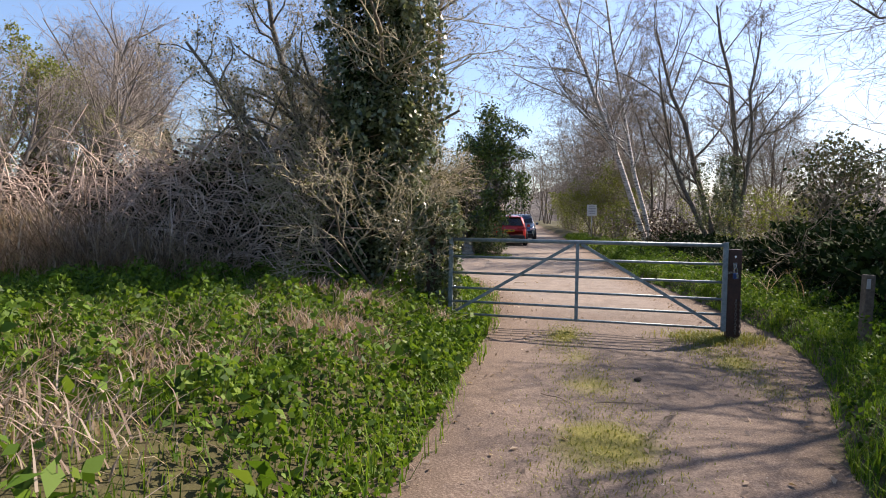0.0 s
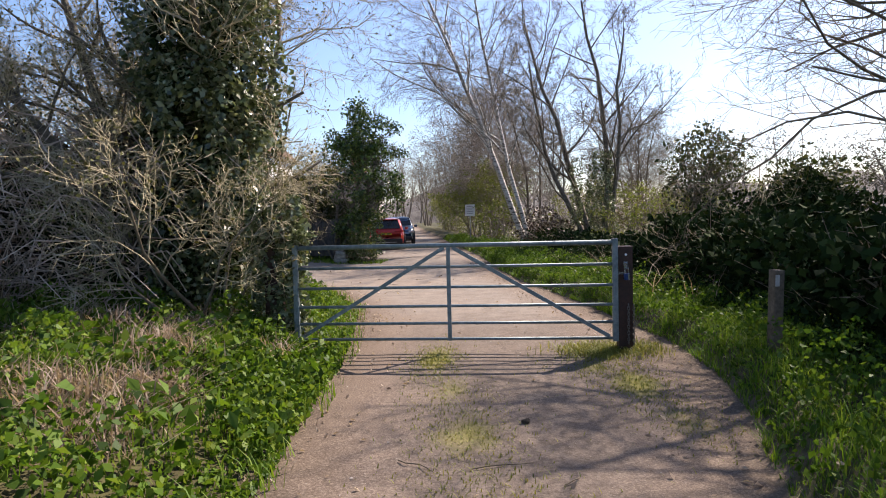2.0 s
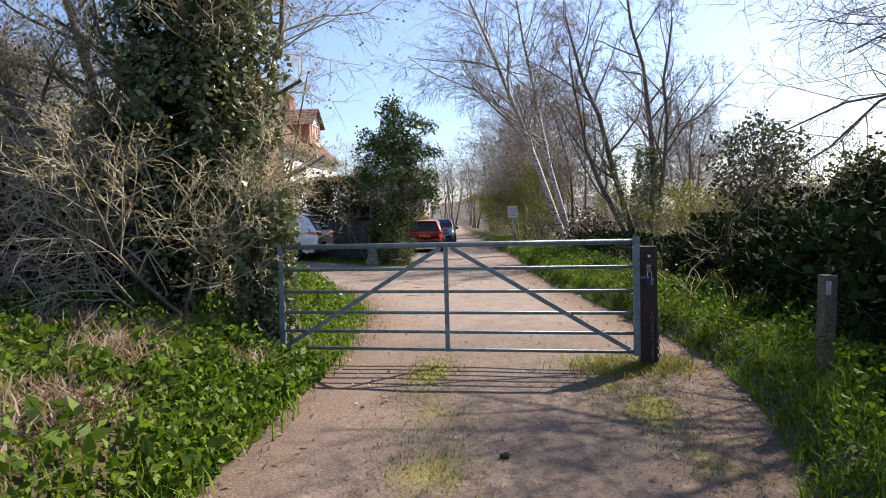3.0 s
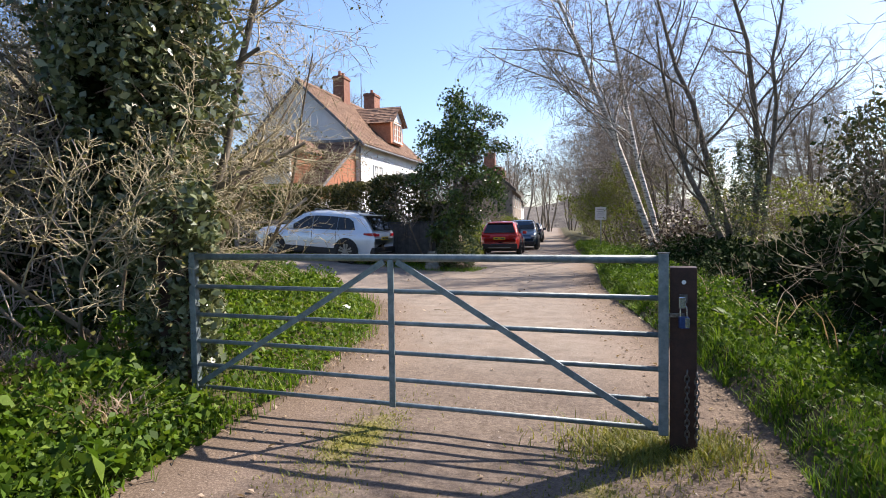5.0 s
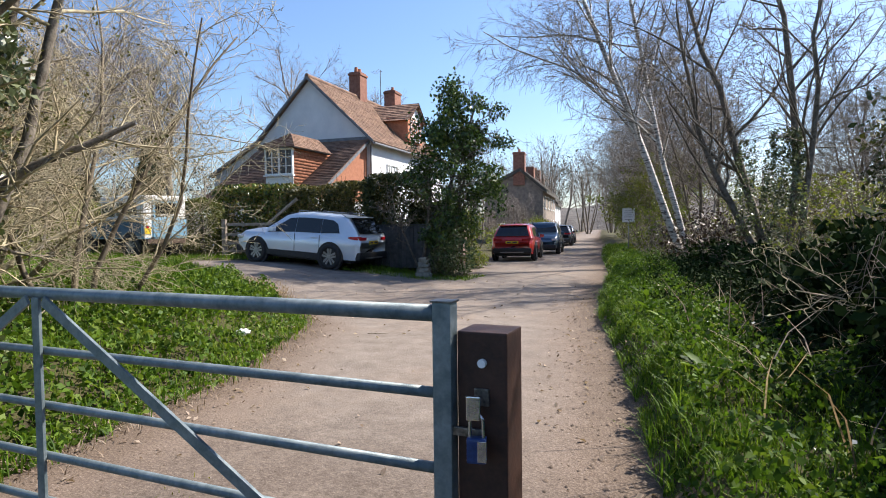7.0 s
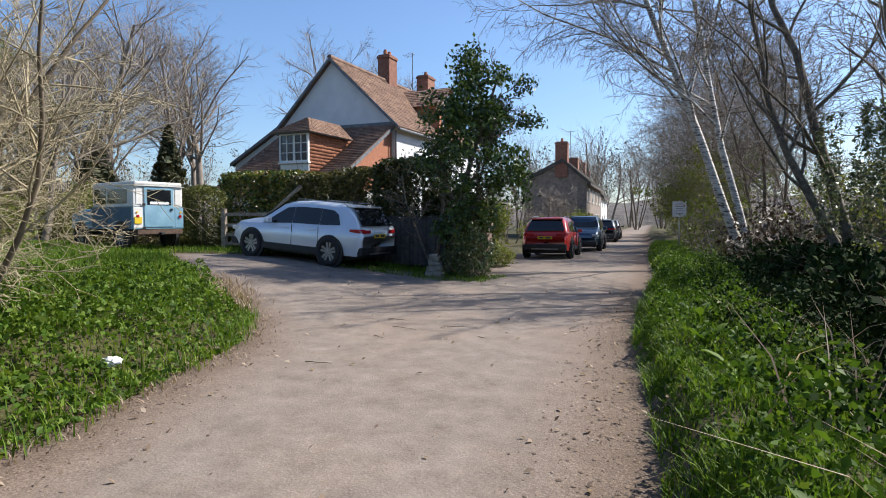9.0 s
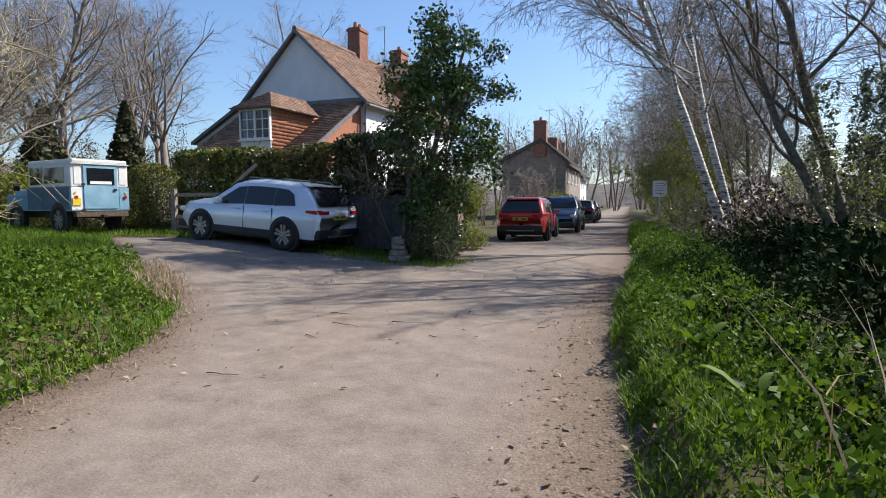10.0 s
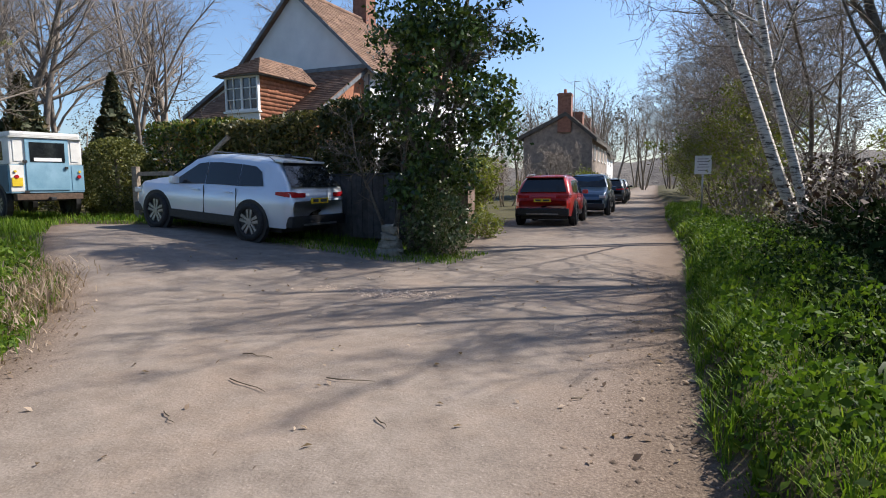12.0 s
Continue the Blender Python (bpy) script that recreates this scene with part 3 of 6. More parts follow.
def courses(p00, p10, p01, p11, rows, lift=0.035, jag=0.0, cols=28, seed=1):
    """A tiled surface between two bottom and two top corners: tiles in rows, each row lapping over the one below."""
    rng = np.random.default_rng(seed)
    p00, p10, p01, p11 = (np.array(p, dtype=float) for p in (p00, p10, p01, p11))
    n = np.cross(p10 - p00, p01 - p00)
    n /= np.linalg.norm(n)
    b = Buf()
    for r in range(rows):
        v0, v1 = r / rows, (r + 1.12) / rows
        off = 0.5 * (r % 2) / cols
        edges = [0.0] + [min(1.0, max(0.0, (c + 1) / cols - off)) for c in range(cols + 1)]
        for a, c in zip(edges[:-1], edges[1:]):
            if c - a < 1e-4:
                continue
            e = lift * (1 + jag * rng.normal())
            def at(u, v, h):
                v = min(v, 1.0)
                return (p00 + (p10 - p00) * u) * (1 - v) + (p01 + (p11 - p01) * u) * v + n * h
            b.add([at(a, v0, e), at(c, v0, e), at(c, v1, 0.004), at(a, v1, 0.004), at(a, v0, 0), at(c, v0, 0)], [[0, 1, 2, 3], [4, 5, 1, 0]])
    return b


def slab(points, thick, axis):
    return solid([tuple(p) for p in points], thick, axis)


def chimney(parent, x, y, w, d, z0, z1, pots=2, aerial=False):
    c = part("chimney", boxes((x - w / 2, y - d / 2, z0, x + w / 2, y + d / 2, z1 - 0.22), (x - w / 2 - 0.05, y - d / 2 - 0.05, z1 - 0.216, x + w / 2 + 0.05, y + d / 2 + 0.05, z1 - 0.08), (x - w / 2 + 0.02, y - d / 2 + 0.02, z1 - 0.076, x + w / 2 - 0.02, y + d / 2 - 0.02, z1), bevel=0.012), M_BRICK, parent, "red brick chimney")
    for i in range(pots):
        dy = (i - (pots - 1) / 2) * d * 0.5
        part("chimney_pot", rod((x, y + dy, z1 - 0.01), (x, y + dy, z1 + 0.3), 0.13, 12, 0.10), M_TILEHUNG, c, "terracotta chimney pot")
    return c


def casement(parent, x0, x1, z0, z1, y, cols, rows, wide=0.06, depth=0.12, axis="y"):
    """A white window with glazing bars, facing -y (or +x with axis x)."""
    def bx(a0, b0, c0, a1, b1, c1):
        return (a0, b0, c0, a1, b1, c1) if axis == "y" else (-b1, a0, c0, -b0, a1, c1)
    w = part("window", boxes(bx(x0, y, z0, x1, y + depth, z0 + wide), bx(x0, y, z1 - wide, x1, y + depth, z1), bx(x0, y, z0 + wide, x0 + wide, y + depth, z1 - wide), bx(x1 - wide, y, z0 + wide, x1, y + depth, z1 - wide)), M_TRIM, parent, "white framed casement window")
    part("pane", boxes(bx(x0 + wide, y + depth * 0.55, z0 + wide, x1 - wide, y + depth * 0.6, z1 - wide)), M_GLASS, w, "dark glass")
    for c in range(1, cols):
        xc = x0 + (x1 - x0) * c / cols
        t = 0.045 if c * 2 == cols else 0.018
        part("glazing_bar", boxes(bx(xc - t, y + 0.02, z0 + wide, xc + t, y + depth * 0.54, z1 - wide)), M_TRIM, w)
    for r in range(1, rows):
        zc = z0 + (z1 - z0) * r / rows
        part("glazing_bar", boxes(bx(x0 + wide, y + 0.026, zc - 0.014, x1 - wide, y + depth * 0.52, zc + 0.014)), M_TRIM, w)
    part("sill", boxes(bx(x0 - 0.05, y - 0.05, z0 - 0.07, x1 + 0.05, y + depth, z0 - 0.004)), M_TRIM, w)
    return w


def gable_house():
    h = empty("white_house", pose(-18.69, 25.33, 0, 0, 0, 4.6))
    A, K, L, R, far = (0.0, 9.45), (-3.2, 6.25), (-6.35, 4.5), (3.7, 5.9), 11.0
    # walls
    part("gable_wall", solid([(-6.2, 0, 0), (3.5, 0, 0), (3.5, 0, 5.95), (0, 0, 9.3), (-3.15, 0, 6.1), (-6.2, 0, 4.45)], 0.3), M_RENDER, h, "white rendered gable wall")
    part("back_gable", solid([(-6.2, far - 0.3, 0), (3.5, far - 0.3, 0), (3.5, far - 0.3, 5.95), (0, far - 0.3, 9.3), (-3.15, far - 0.3, 6.1), (-6.2, far - 0.3, 4.45)], 0.3), M_RENDER, h)
    part("street_wall", boxes((3.2, 0.304, 0, 3.5, far - 0.304, 5.9)), M_RENDER, h, "white rendered street wall")
    part("garden_wall", boxes((-6.2, 0.304, 0, -5.9, far - 0.304, 4.4)), M_RENDER, h)
    # roof
    o, e = -0.25, far + 0.2
    roof = part("roof", solid([(A[0], o, A[1]), (R[0] + 0.1, o, R[1] - 0.06), (R[0] + 0.1, o, R[1] - 0.2), (A[0], o, A[1] - 0.14), (K[0], o, K[1] - 0.14), (L[0], o, L[1] - 0.14), (L[0], o, L[1]), (K[0], o, K[1])], e - o), M_ROOF, h, "lichened red-brown tiled roof")
    part_of("street_slope_tiles", courses((R[0] + 0.12, o, R[1] - 0.05), (R[0] + 0.12, e, R[1] - 0.05), (0.02, o, A[1] + 0.01), (0.02, e, A[1] + 0.01), 30, 0.03, 0.3, 46, 2), M_ROOF, roof, smooth=False)["kind"] = "stuff"
    part_of("garden_slope_tiles", courses((K[0], e, K[1]), (K[0], o, K[1]), (0, e, A[1]), (0, o, A[1]), 22, 0.03, 0.3, 40, 3), M_ROOF, roof, smooth=False)["kind"] = "stuff"
    part("ridge", rod((0, o, A[1] + 0.02), (0, e, A[1] + 0.02), 0.12, 10), M_ROOF, roof)
    for a, b in ((A, R), (A, K), (K, L)):
        p, q = Vector((a[0], o - 0.035, a[1])), Vector((b[0] + (0.1 if b is R else 0), o - 0.035, b[1]))
        part("bargeboard", solid([p, q, q - Vector((0, 0, 0.17)), p - Vector((0, 0, 0.17))], 0.03), M_LEAD, roof, "dark thin bargeboard")
    part("gutter", rod((R[0] + 0.14, o, R[1] - 0.16), (R[0] + 0.14, e, R[1] - 0.16), 0.06, 8), M_LEAD, h, "dark gutter")
    part("downpipe", rod((3.56, -0.05, 0.2), (3.56, -0.05, 5.7), 0.04, 8), M_LEAD, h)
    chimney(h, -0.1, 5.9, 0.75, 0.95, 8.9, 11.0)
    chimney(h, -0.1, 11.2, 0.8, 1.1, 8.5, 10.95, 1)
    # street dormer
    d = part("dormer", boxes((1.2, 5.6, 6.6, 3.3, 7.9, 8.05)), M_TILEHUNG, h, "small gabled dormer with tile-hung cheeks")
    part("dormer_gable", solid([(3.3, 5.6, 8.05), (3.3, 7.9, 8.05), (3.3, 6.75, 8.95)], -0.06, (1, 0, 0)), M_RENDER, d)
    part_of("dormer_tiles", courses((3.6, 5.35, 7.85), (0.4, 5.35, 7.85), (3.6, 6.75, 9.05), (0.4, 6.75, 9.05), 9, 0.03, 0.2, 16, 4), M_ROOF, d, smooth=False)["kind"] = "stuff"
    part_of("dormer_tiles", courses((0.4, 8.15, 7.85), (3.6, 8.15, 7.85), (0.4, 6.75, 9.05), (3.6, 6.75, 9.05), 9, 0.03, 0.2, 16, 5), M_ROOF, d, smooth=False)["kind"] = "stuff"
    casement(h, 6.0, 7.5, 6.75, 7.95, -3.36, 4, 3, axis="x")
    casement(h, 2.0, 3.4, 3.6, 4.9, -3.56, 4, 3, axis="x")
    casement(h, 6.0, 7.6, 3.6, 4.9, -3.56, 4, 3, axis="x")
    casement(h, 2.0, 3.6, 0.9, 2.2, -3.56, 4, 3, axis="x")
    # lean-to extension
    part("extension_wall", boxes((-2.3, -5.0, 0, 3.2, -0.004, 2.75)), M_RENDER, h)
    part("extension_end", solid([(3.22, -5.0, 2.76), (3.22, -0.01, 2.76), (3.22, -0.01, 5.65), (3.22, -1.2, 5.25), (3.22, -5.0, 2.98)], 0.08, (1, 0, 0)), M_TILEHUNG, h, "orange tile-hung end wall")
    ext = part("extension_roof", solid([(-2.45, -5.4, 2.85), (-2.45, -0.006, 5.98), (-2.45, -0.006, 5.84), (-2.45, -5.4, 2.71)], 5.90, (1, 0, 0)), M_ROOF, h, "red-brown tiled lean-to roof")
    part_of("extension_tiles", courses((-2.5, -5.4, 2.86), (3.45, -5.4, 2.86), (-2.9, -0.01, 5.99), (3.45, -0.01, 5.99), 34, 0.028, 0.3, 32, 6), M_ROOF, ext, smooth=False)["kind"] = "stuff"
    part("fascia", boxes((3.30, -5.4, 2.45, 3.42, -0.5, 2.62)), M_TRIM, h)
    part("verge_board", solid([(3.46, -5.4, 2.83), (3.46, -0.02, 5.96), (3.46, -0.02, 5.80), (3.46, -5.4, 2.67)], 0.03, (1, 0, 0)), M_LEAD, ext)
    part("flashing", boxes((-2.9, -0.06, 5.95, 3.45, -0.008, 6.12)), M_LEAD, h, "grey lead flashing")
    # bay dormer on the lean-to
    bay = part("bay_dormer", boxes((0.72, -4.95, 2.9, 2.10, -1.0, 5.05)), M_TILEHUNG, h, "tile-hung dormer with orange cheeks")
    part_of("cheek_tiles", courses((2.105, -4.92, 3.2), (2.105, -0.9, 3.2), (2.105, -4.92, 5.05), (2.105, -0.9, 5.05), 13, 0.022, 0.3, 24, 7), M_TILEHUNG, bay, smooth=False)["kind"] = "stuff"
    casement(h, 0.70, 2.14, 3.86, 5.02, -5.07, 4, 3)
    part("bay_panel", boxes((0.7, -5.0, 3.2, 2.12, -4.955, 3.78)), M_TRIM, bay)
    top = [(0.4, -5.3, 5.05), (2.4, -5.3, 5.05), (2.4, -2.0, 5.05), (0.4, -2.0, 5.05)]
    p1, p2 = (1.4, -4.0, 5.85), (1.4, -1.6, 5.85)
    part_of("bay_tiles", courses(top[0], top[1], p1, p1, 9, 0.028, 0.3, 12, 8), M_ROOF, bay, smooth=False)["kind"] = "stuff"
    part_of("bay_tiles", courses(top[1], top[2], p1, p2, 9, 0.028, 0.3, 22, 9), M_ROOF, bay, smooth=False)["kind"] = "stuff"
    part_of("bay_tiles", courses(top[3], top[0], p2, p1, 9, 0.028, 0.3, 22, 10), M_ROOF, bay, smooth=False)["kind"] = "stuff"
    part("bay_soffit", boxes((0.45, -5.25, 5.02, 2.35, -2.0, 5.055)), M_LEAD, bay)
    # aerial
    part("aerial", rod((-0.1, 9.2, 9.3), (-0.1, 9.2, 12.0), 0.025, 6), M_LEAD, h)
    for i in range(5):
        part("aerial_bar", rod((-0.1 - 0.12 * i, 8.85, 11.95 - 0.03 * i), (-0.1 - 0.12 * i, 9.55, 11.95 - 0.03 * i), 0.012, 5), M_LEAD, h)
    tagged(h, "white rendered house with steep red-brown tiled roof and orange dormer", "house")


gable_house()


def cottage(name, x, y, rz, L, xl, xr, ze_l, ze_r, zr, wall, label):
    h = empty(name, pose(x, y, 0, 0, 0, rz))
    part("gable_wall", solid([(xl, 0, 0), (xr, 0, 0), (xr, 0, ze_r), (0, 0, zr - 0.15), (xl, 0, ze_l)], 0.3), wall, h)
    part("back_gable", solid([(xl, L - 0.3, 0), (xr, L - 0.3, 0), (xr, L - 0.3, ze_r), (0, L - 0.3, zr - 0.15), (xl, L - 0.3, ze_l)], 0.3), wall, h)
    part("street_wall", boxes((xr - 0.3, 0.304, 0, xr, L - 0.304, ze_r)), wall, h)
    part("garden_wall", boxes((xl, 0.304, 0, xl + 0.3, L - 0.304, ze_l)), wall, h)
    roof = part("roof", solid([(0, -0.3, zr), (xr + 0.35, -0.3, ze_r - 0.25), (xr + 0.35, -0.3, ze_r - 0.5), (0, -0.3, zr - 0.3), (xl - 0.3, -0.3, ze_l - 0.5), (xl - 0.3, -0.3, ze_l - 0.2)], L + 0.6), M_DARKROOF, h, "dark weathered roof")
    part_of("roof_tiles", courses((xr + 0.36, -0.3, ze_r - 0.25), (xr + 0.36, L + 0.3, ze_r - 0.25), (0, -0.3, zr), (0, L + 0.3, zr), 14, 0.05, 0.3, 30, 12), M_DARKROOF, roof, smooth=False)["kind"] = "stuff"
    chimney(h, -0.1, 0.25, 1.0, 0.9, ze_l, zr + 1.4, 1)
    chimney(h, 0, L * 0.5, 0.9, 1.2, zr - 0.6, zr + 0.75, 0)
    part("aerial", rod((0.5, 0.9, zr - 0.4), (0.5, 0.9, zr + 2.4), 0.02, 6), M_LEAD, h)
    part("aerial_bar", rod((0.2, 0.9, zr + 2.3), (0.9, 0.9, zr + 2.35), 0.018, 5), M_LEAD, h)
    for i in range(int(L / 3.4)):
        yy = 1.4 + i * 3.4
        casement(h, yy, yy + 1.1, 3.0, 4.1, -xr - 0.04, 2, 2, axis="x")
        if i != 1:
            casement(h, yy, yy + 1.1, 0.9, 2.0, -xr - 0.04, 2, 2, axis="x")
        else:
            part("door", boxes((xr - 0.02, yy, 0, xr + 0.04, yy + 0.95, 2.05)), M_RUSTPOST, h)
    return tagged(h, label, "house")


cottage("stone_cottage", -14.5, 50.2, 9.2, 15, -3.2, 1.95, 5.0, 4.75, 6.5, M_STONEWALL, "old stone cottage with dark roof and brick gable chimney")
cottage("far_cottage", -18.8, 72, 9.2, 10, -3.0, 2.2, 4.6, 4.4, 6.8, M_RENDER, "pale cottage beyond the stone cottage along the lane")

# ---- garden edge ----
M_FENCE = surface("dark grey fence boards", (0.05, 0.05, 0.05), (0.11, 0.105, 0.10), 6, 0.85, 0, 0.4, 0.01, island=0.3)
M_STONE = surface("pale mossy stone", (0.12, 0.115, 0.085), (0.29, 0.27, 0.22), 8, 0.9, 0, 0.6, 0.02)


def board_fence():
    f = empty("board_fence", pose(-11.6, 15.62, float(height(-9, 15.6)), 0, 0, -4))
    for i in range(31):
        x = i * 0.145
        part("board", boxes((x, -0.012 + 0.008 * (i % 2), 0, x + 0.135, 0.012 + 0.008 * (i % 2), 1.32 - 0.01 * (i % 3)), bevel=0.003), M_FENCE, f)
    for z in (0.3, 1.1):
        part("fence_rail", boxes((0, 0.03, z, 4.5, 0.08, z + 0.08)), M_FENCE, f)
    part("capping", boxes((-0.02, -0.03, 1.325, 4.52, 0.05, 1.36), bevel=0.004), M_FENCE, f)
    tagged(f, "dark grey vertical board fence below the garden hedge", "fence")


board_fence()


def wooden_gate():
    g = empty("wooden_gate", pose(-14.75, 14.75, float(height(-14.7, 14.75)), 0, 0, 14))
    for z in (0.2, 0.48, 0.78, 1.12):
        part("bar", boxes((0.08, -0.012, z, 2.6, 0.012, z + 0.10), bevel=0.004), M_OLDWOOD, g)
    for x in (0.0, 2.6):
        part("post", boxes((x - 0.07, -0.07, -0.1, x + 0.07, 0.07, 1.35), bevel=0.012), M_OLDWOOD, g)
    part("brace", solid([(0.1, -0.028, 0.22), (0.2, -0.028, 0.22), (1.5, -0.028, 1.18), (1.4, -0.028, 1.18)], 0.014), M_OLDWOOD, g)
    tagged(g, "weathered grey wooden garden gate beside the clipped yew", "gate")


wooden_gate()
b = Buf()
b.tube([(0, 0, 0), (0.75, 0.1, 0.55), (1.5, 0.25, 1.12)], [0.035, 0.045, 0.06], 7)
tagged(part_of("leaning_pole", b, M_OLDWOOD), "pale cut pole leaning on the garden gate", "pole").matrix_basis = pose(-13.6, 15.1, 1.35)


def stone_ornament(x, y, hgt, seed):
    o = empty("stone_ornament", pose(x, y, float(height(x, y)) - 0.03, 0, 0, 20 * seed))
    rng = np.random.default_rng(seed)
    z = 0.0
    for i in range(4):
        w, t = 0.2 - 0.035 * i + rng.random() * 0.04, hgt / 4
        bm = boxes((-w, -w * 0.8, z, w, w * 0.8, z + t), bevel=0.04)
        for v in bm.verts:
            v.co += Vector(rng.normal(size=3) * 0.022)
        part("stone", bm, M_STONE, o, smooth=True)
        z += t - 0.006
    tagged(o, "small stack of pale mossy stones at the garden corner", "ornament", group="stones at the garden corner")


stone_ornament(-6.85, 14.25, 0.62, 1)
part("garden_pier", boxes((-7.75, 18.6, 0, -7.35, 19.0, 1.25), (-7.8, 18.55, 1.254, -7.3, 19.05, 1.34), bevel=0.02), surface("pinkish brick pier", (0.16, 0.105, 0.08), (0.27, 0.19, 0.15), 6, 0.9, 0, 0.4), None)
tagged(bpy.data.objects["garden_pier"], "low pinkish brick pier beside the holly", "pier")

# ---- cars ----
M_TYRE = surface("black rubber", (0.012, 0.012, 0.012), (0.03, 0.03, 0.03), 20, 0.8)
M_ALLOY = surface("silver alloy wheel", (0.20, 0.205, 0.21), (0.30, 0.30, 0.31), 10, 0.35, 0.8, 0.05)
M_TRIMBLACK = surface("black plastic trim", (0.012, 0.012, 0.013), (0.025, 0.025, 0.026), 20, 0.55)
M_CARGLASS = surface("tinted car glass", (0.008, 0.010, 0.012), (0.015, 0.018, 0.02), 1, 0.05, 0, 0.0, spec=0.5)
M_REDLAMP = surface("red lamp lens", (0.30, 0.008, 0.012), (0.42, 0.015, 0.02), 20, 0.15)
M_PLATE = surface("yellow number plate", (0.60, 0.42, 0.02), (0.72, 0.52, 0.03), 10, 0.4)
M_LAMPGLASS = surface("clear lamp", (0.5, 0.5, 0.5), (0.7, 0.7, 0.7), 10, 0.1, 0.3)


def paint(name, c, metal=0.3):
    m = surface(name, tuple(v * 0.9 for v in c), c, 0.8, 0.3, metal, 0.0)
    b = m.node_tree.nodes["Principled BSDF"]
    b.inputs["Coat Weight"].default_value = 0.8
    b.inputs["Coat Roughness"].default_value = 0.05
    return m


def wheel(parent, x, y, r, w, out, five=True):
    t = Buf()
    prof = [(r * 0.70, -w / 2), (r * 0.93, -w / 2), (r, -w * 0.36), (r, w * 0.36), (r * 0.93, w / 2), (r * 0.70, w / 2), (r * 0.66, w * 0.3), (r * 0.66, -w * 0.3)]
    n = 28
    a = np.arange(n) * 2 * math.pi / n
    v = np.array([[(pr * math.cos(q), pw, pr * math.sin(q)) for pr, pw in prof] for q in a])
    k = len(prof)
    f = [[i * k + j, i * k + (j + 1) % k, ((i + 1) % n) * k + (j + 1) % k, ((i + 1) % n) * k + j] for i in range(n) for j in range(k)]
    t.add(v, f)
    wh = empty("wheel", pose(x, y, r))
    wh.parent = parent
    part_of("tyre", t, M_TYRE, wh)
    bm = bmesh.new()
    s = out
    add_rod(bm, (0, 0, 0), (0, s * w * 0.1, 0), r * 0.69, 28)
    part("rim_well", bm, M_TRIMBLACK, wh)
    bm = bmesh.new()
    add_rod(bm, (0, s * w * 0.1, 0), (0, s * w * 0.42, 0), r * 0.17, 14)
    for i in range(5):
        q = math.pi / 2 + i * 2 * math.pi / 5
        m = Matrix.Rotation(-q, 4, "Y")
        for sg in (-1, 1):
            pts = [m @ Vector(p) for p in ((r * 0.1, s * w * 0.38, sg * r * 0.02), (r * 0.1, s * w * 0.38, sg * r * 0.12), (r * 0.66, s * w * 0.40, sg * r * 0.23), (r * 0.66, s * w * 0.40, sg * r * 0.05))]
            sb = solid(pts, 0.03, (0, -s, 0))
            me = bpy.data.meshes.new("tmp")
            sb.to_mesh(me)
            sb.free()
            bm.from_mesh(me)
            bpy.data.meshes.remove(me)
    part("rim", bm, M_ALLOY, wh)
    return wh


class Shell:
    """A car body as sections along its length (x forward) from sill to roof."""

    def __init__(self, L, W, stations, sill, belt):
        self.L, self.W, self.st, self.sill, self.belt = L, W, stations, sill, belt

    def section(self, x):
        xs = [s[0] for s in self.st]
        top = np.interp(x, xs, [s[1] for s in self.st])
        wid = np.interp(x, xs, [s[2] for s in self.st]) * self.W / 2
        low = np.interp(x, xs, [s[3] for s in self.st])
        belt = min(np.interp(x, [-self.L / 2, self.L / 2], self.belt), top - 0.03)
        hi = top - belt
        inn = min(1.0, hi / 0.6) * 0.21
        return [(wid * 0.95, low), (wid * 0.99, low + (belt - low) * 0.3), (wid, low + (belt - low) * 0.62), (wid * 0.975, belt - 0.03 * min(1, hi)), (wid * 0.955, belt), (wid * 0.955 - inn * 0.75, belt + hi * 0.82), (wid * 0.955 - inn - 0.05, belt + hi * 0.95), ((wid - inn) * 0.6, top), (0, top + 0.012)]

    def body(self, n=46):
        b = Buf()
        xs = sorted(set(np.linspace(-self.L / 2, self.L / 2, n)) | {s[0] for s in self.st})
        rows = []
        for x in xs:
            h = self.section(x)
            rows.append([(x, -y, z) for y, z in h] + [(x, y, z) for y, z in h[::-1][1:]])
        v = np.array(rows)
        k = v.shape[1]
        f = [[i * k + j, i * k + j + 1, (i + 1) * k + j + 1, (i + 1) * k + j] for i in range(len(xs) - 1) for j in range(k - 1)]
        b.add(v, f)
        b.f.append(list(range(k)))
        b.f.append(list(range((len(xs) - 1) * k, len(xs) * k))[::-1])
        return b

    def patch(self, xa, xb, side, v0=0.1, v1=0.92, lean=0.0, n=8):
        """A window pane on the side between belt and roof."""
        b = Buf()
        rows = []
        for i in range(n + 1):
            row = []
            for v in (v0, v1):
                x = xa + (xb - xa) * i / n + (lean * (v - v0) * (1 - i / n) if lean else 0)
                s = self.section(x)
                y = s[4][0] + (s[5][0] - s[4][0]) * v
                z = s[4][1] + (s[5][1] - s[4][1]) * v
                row.append((x, side * (y + 0.008), z))
            rows.append(row)
        b.add(np.array(rows), [[i * 2, i * 2 + 1, i * 2 + 3, i * 2 + 2] for i in range(n)])
        return b


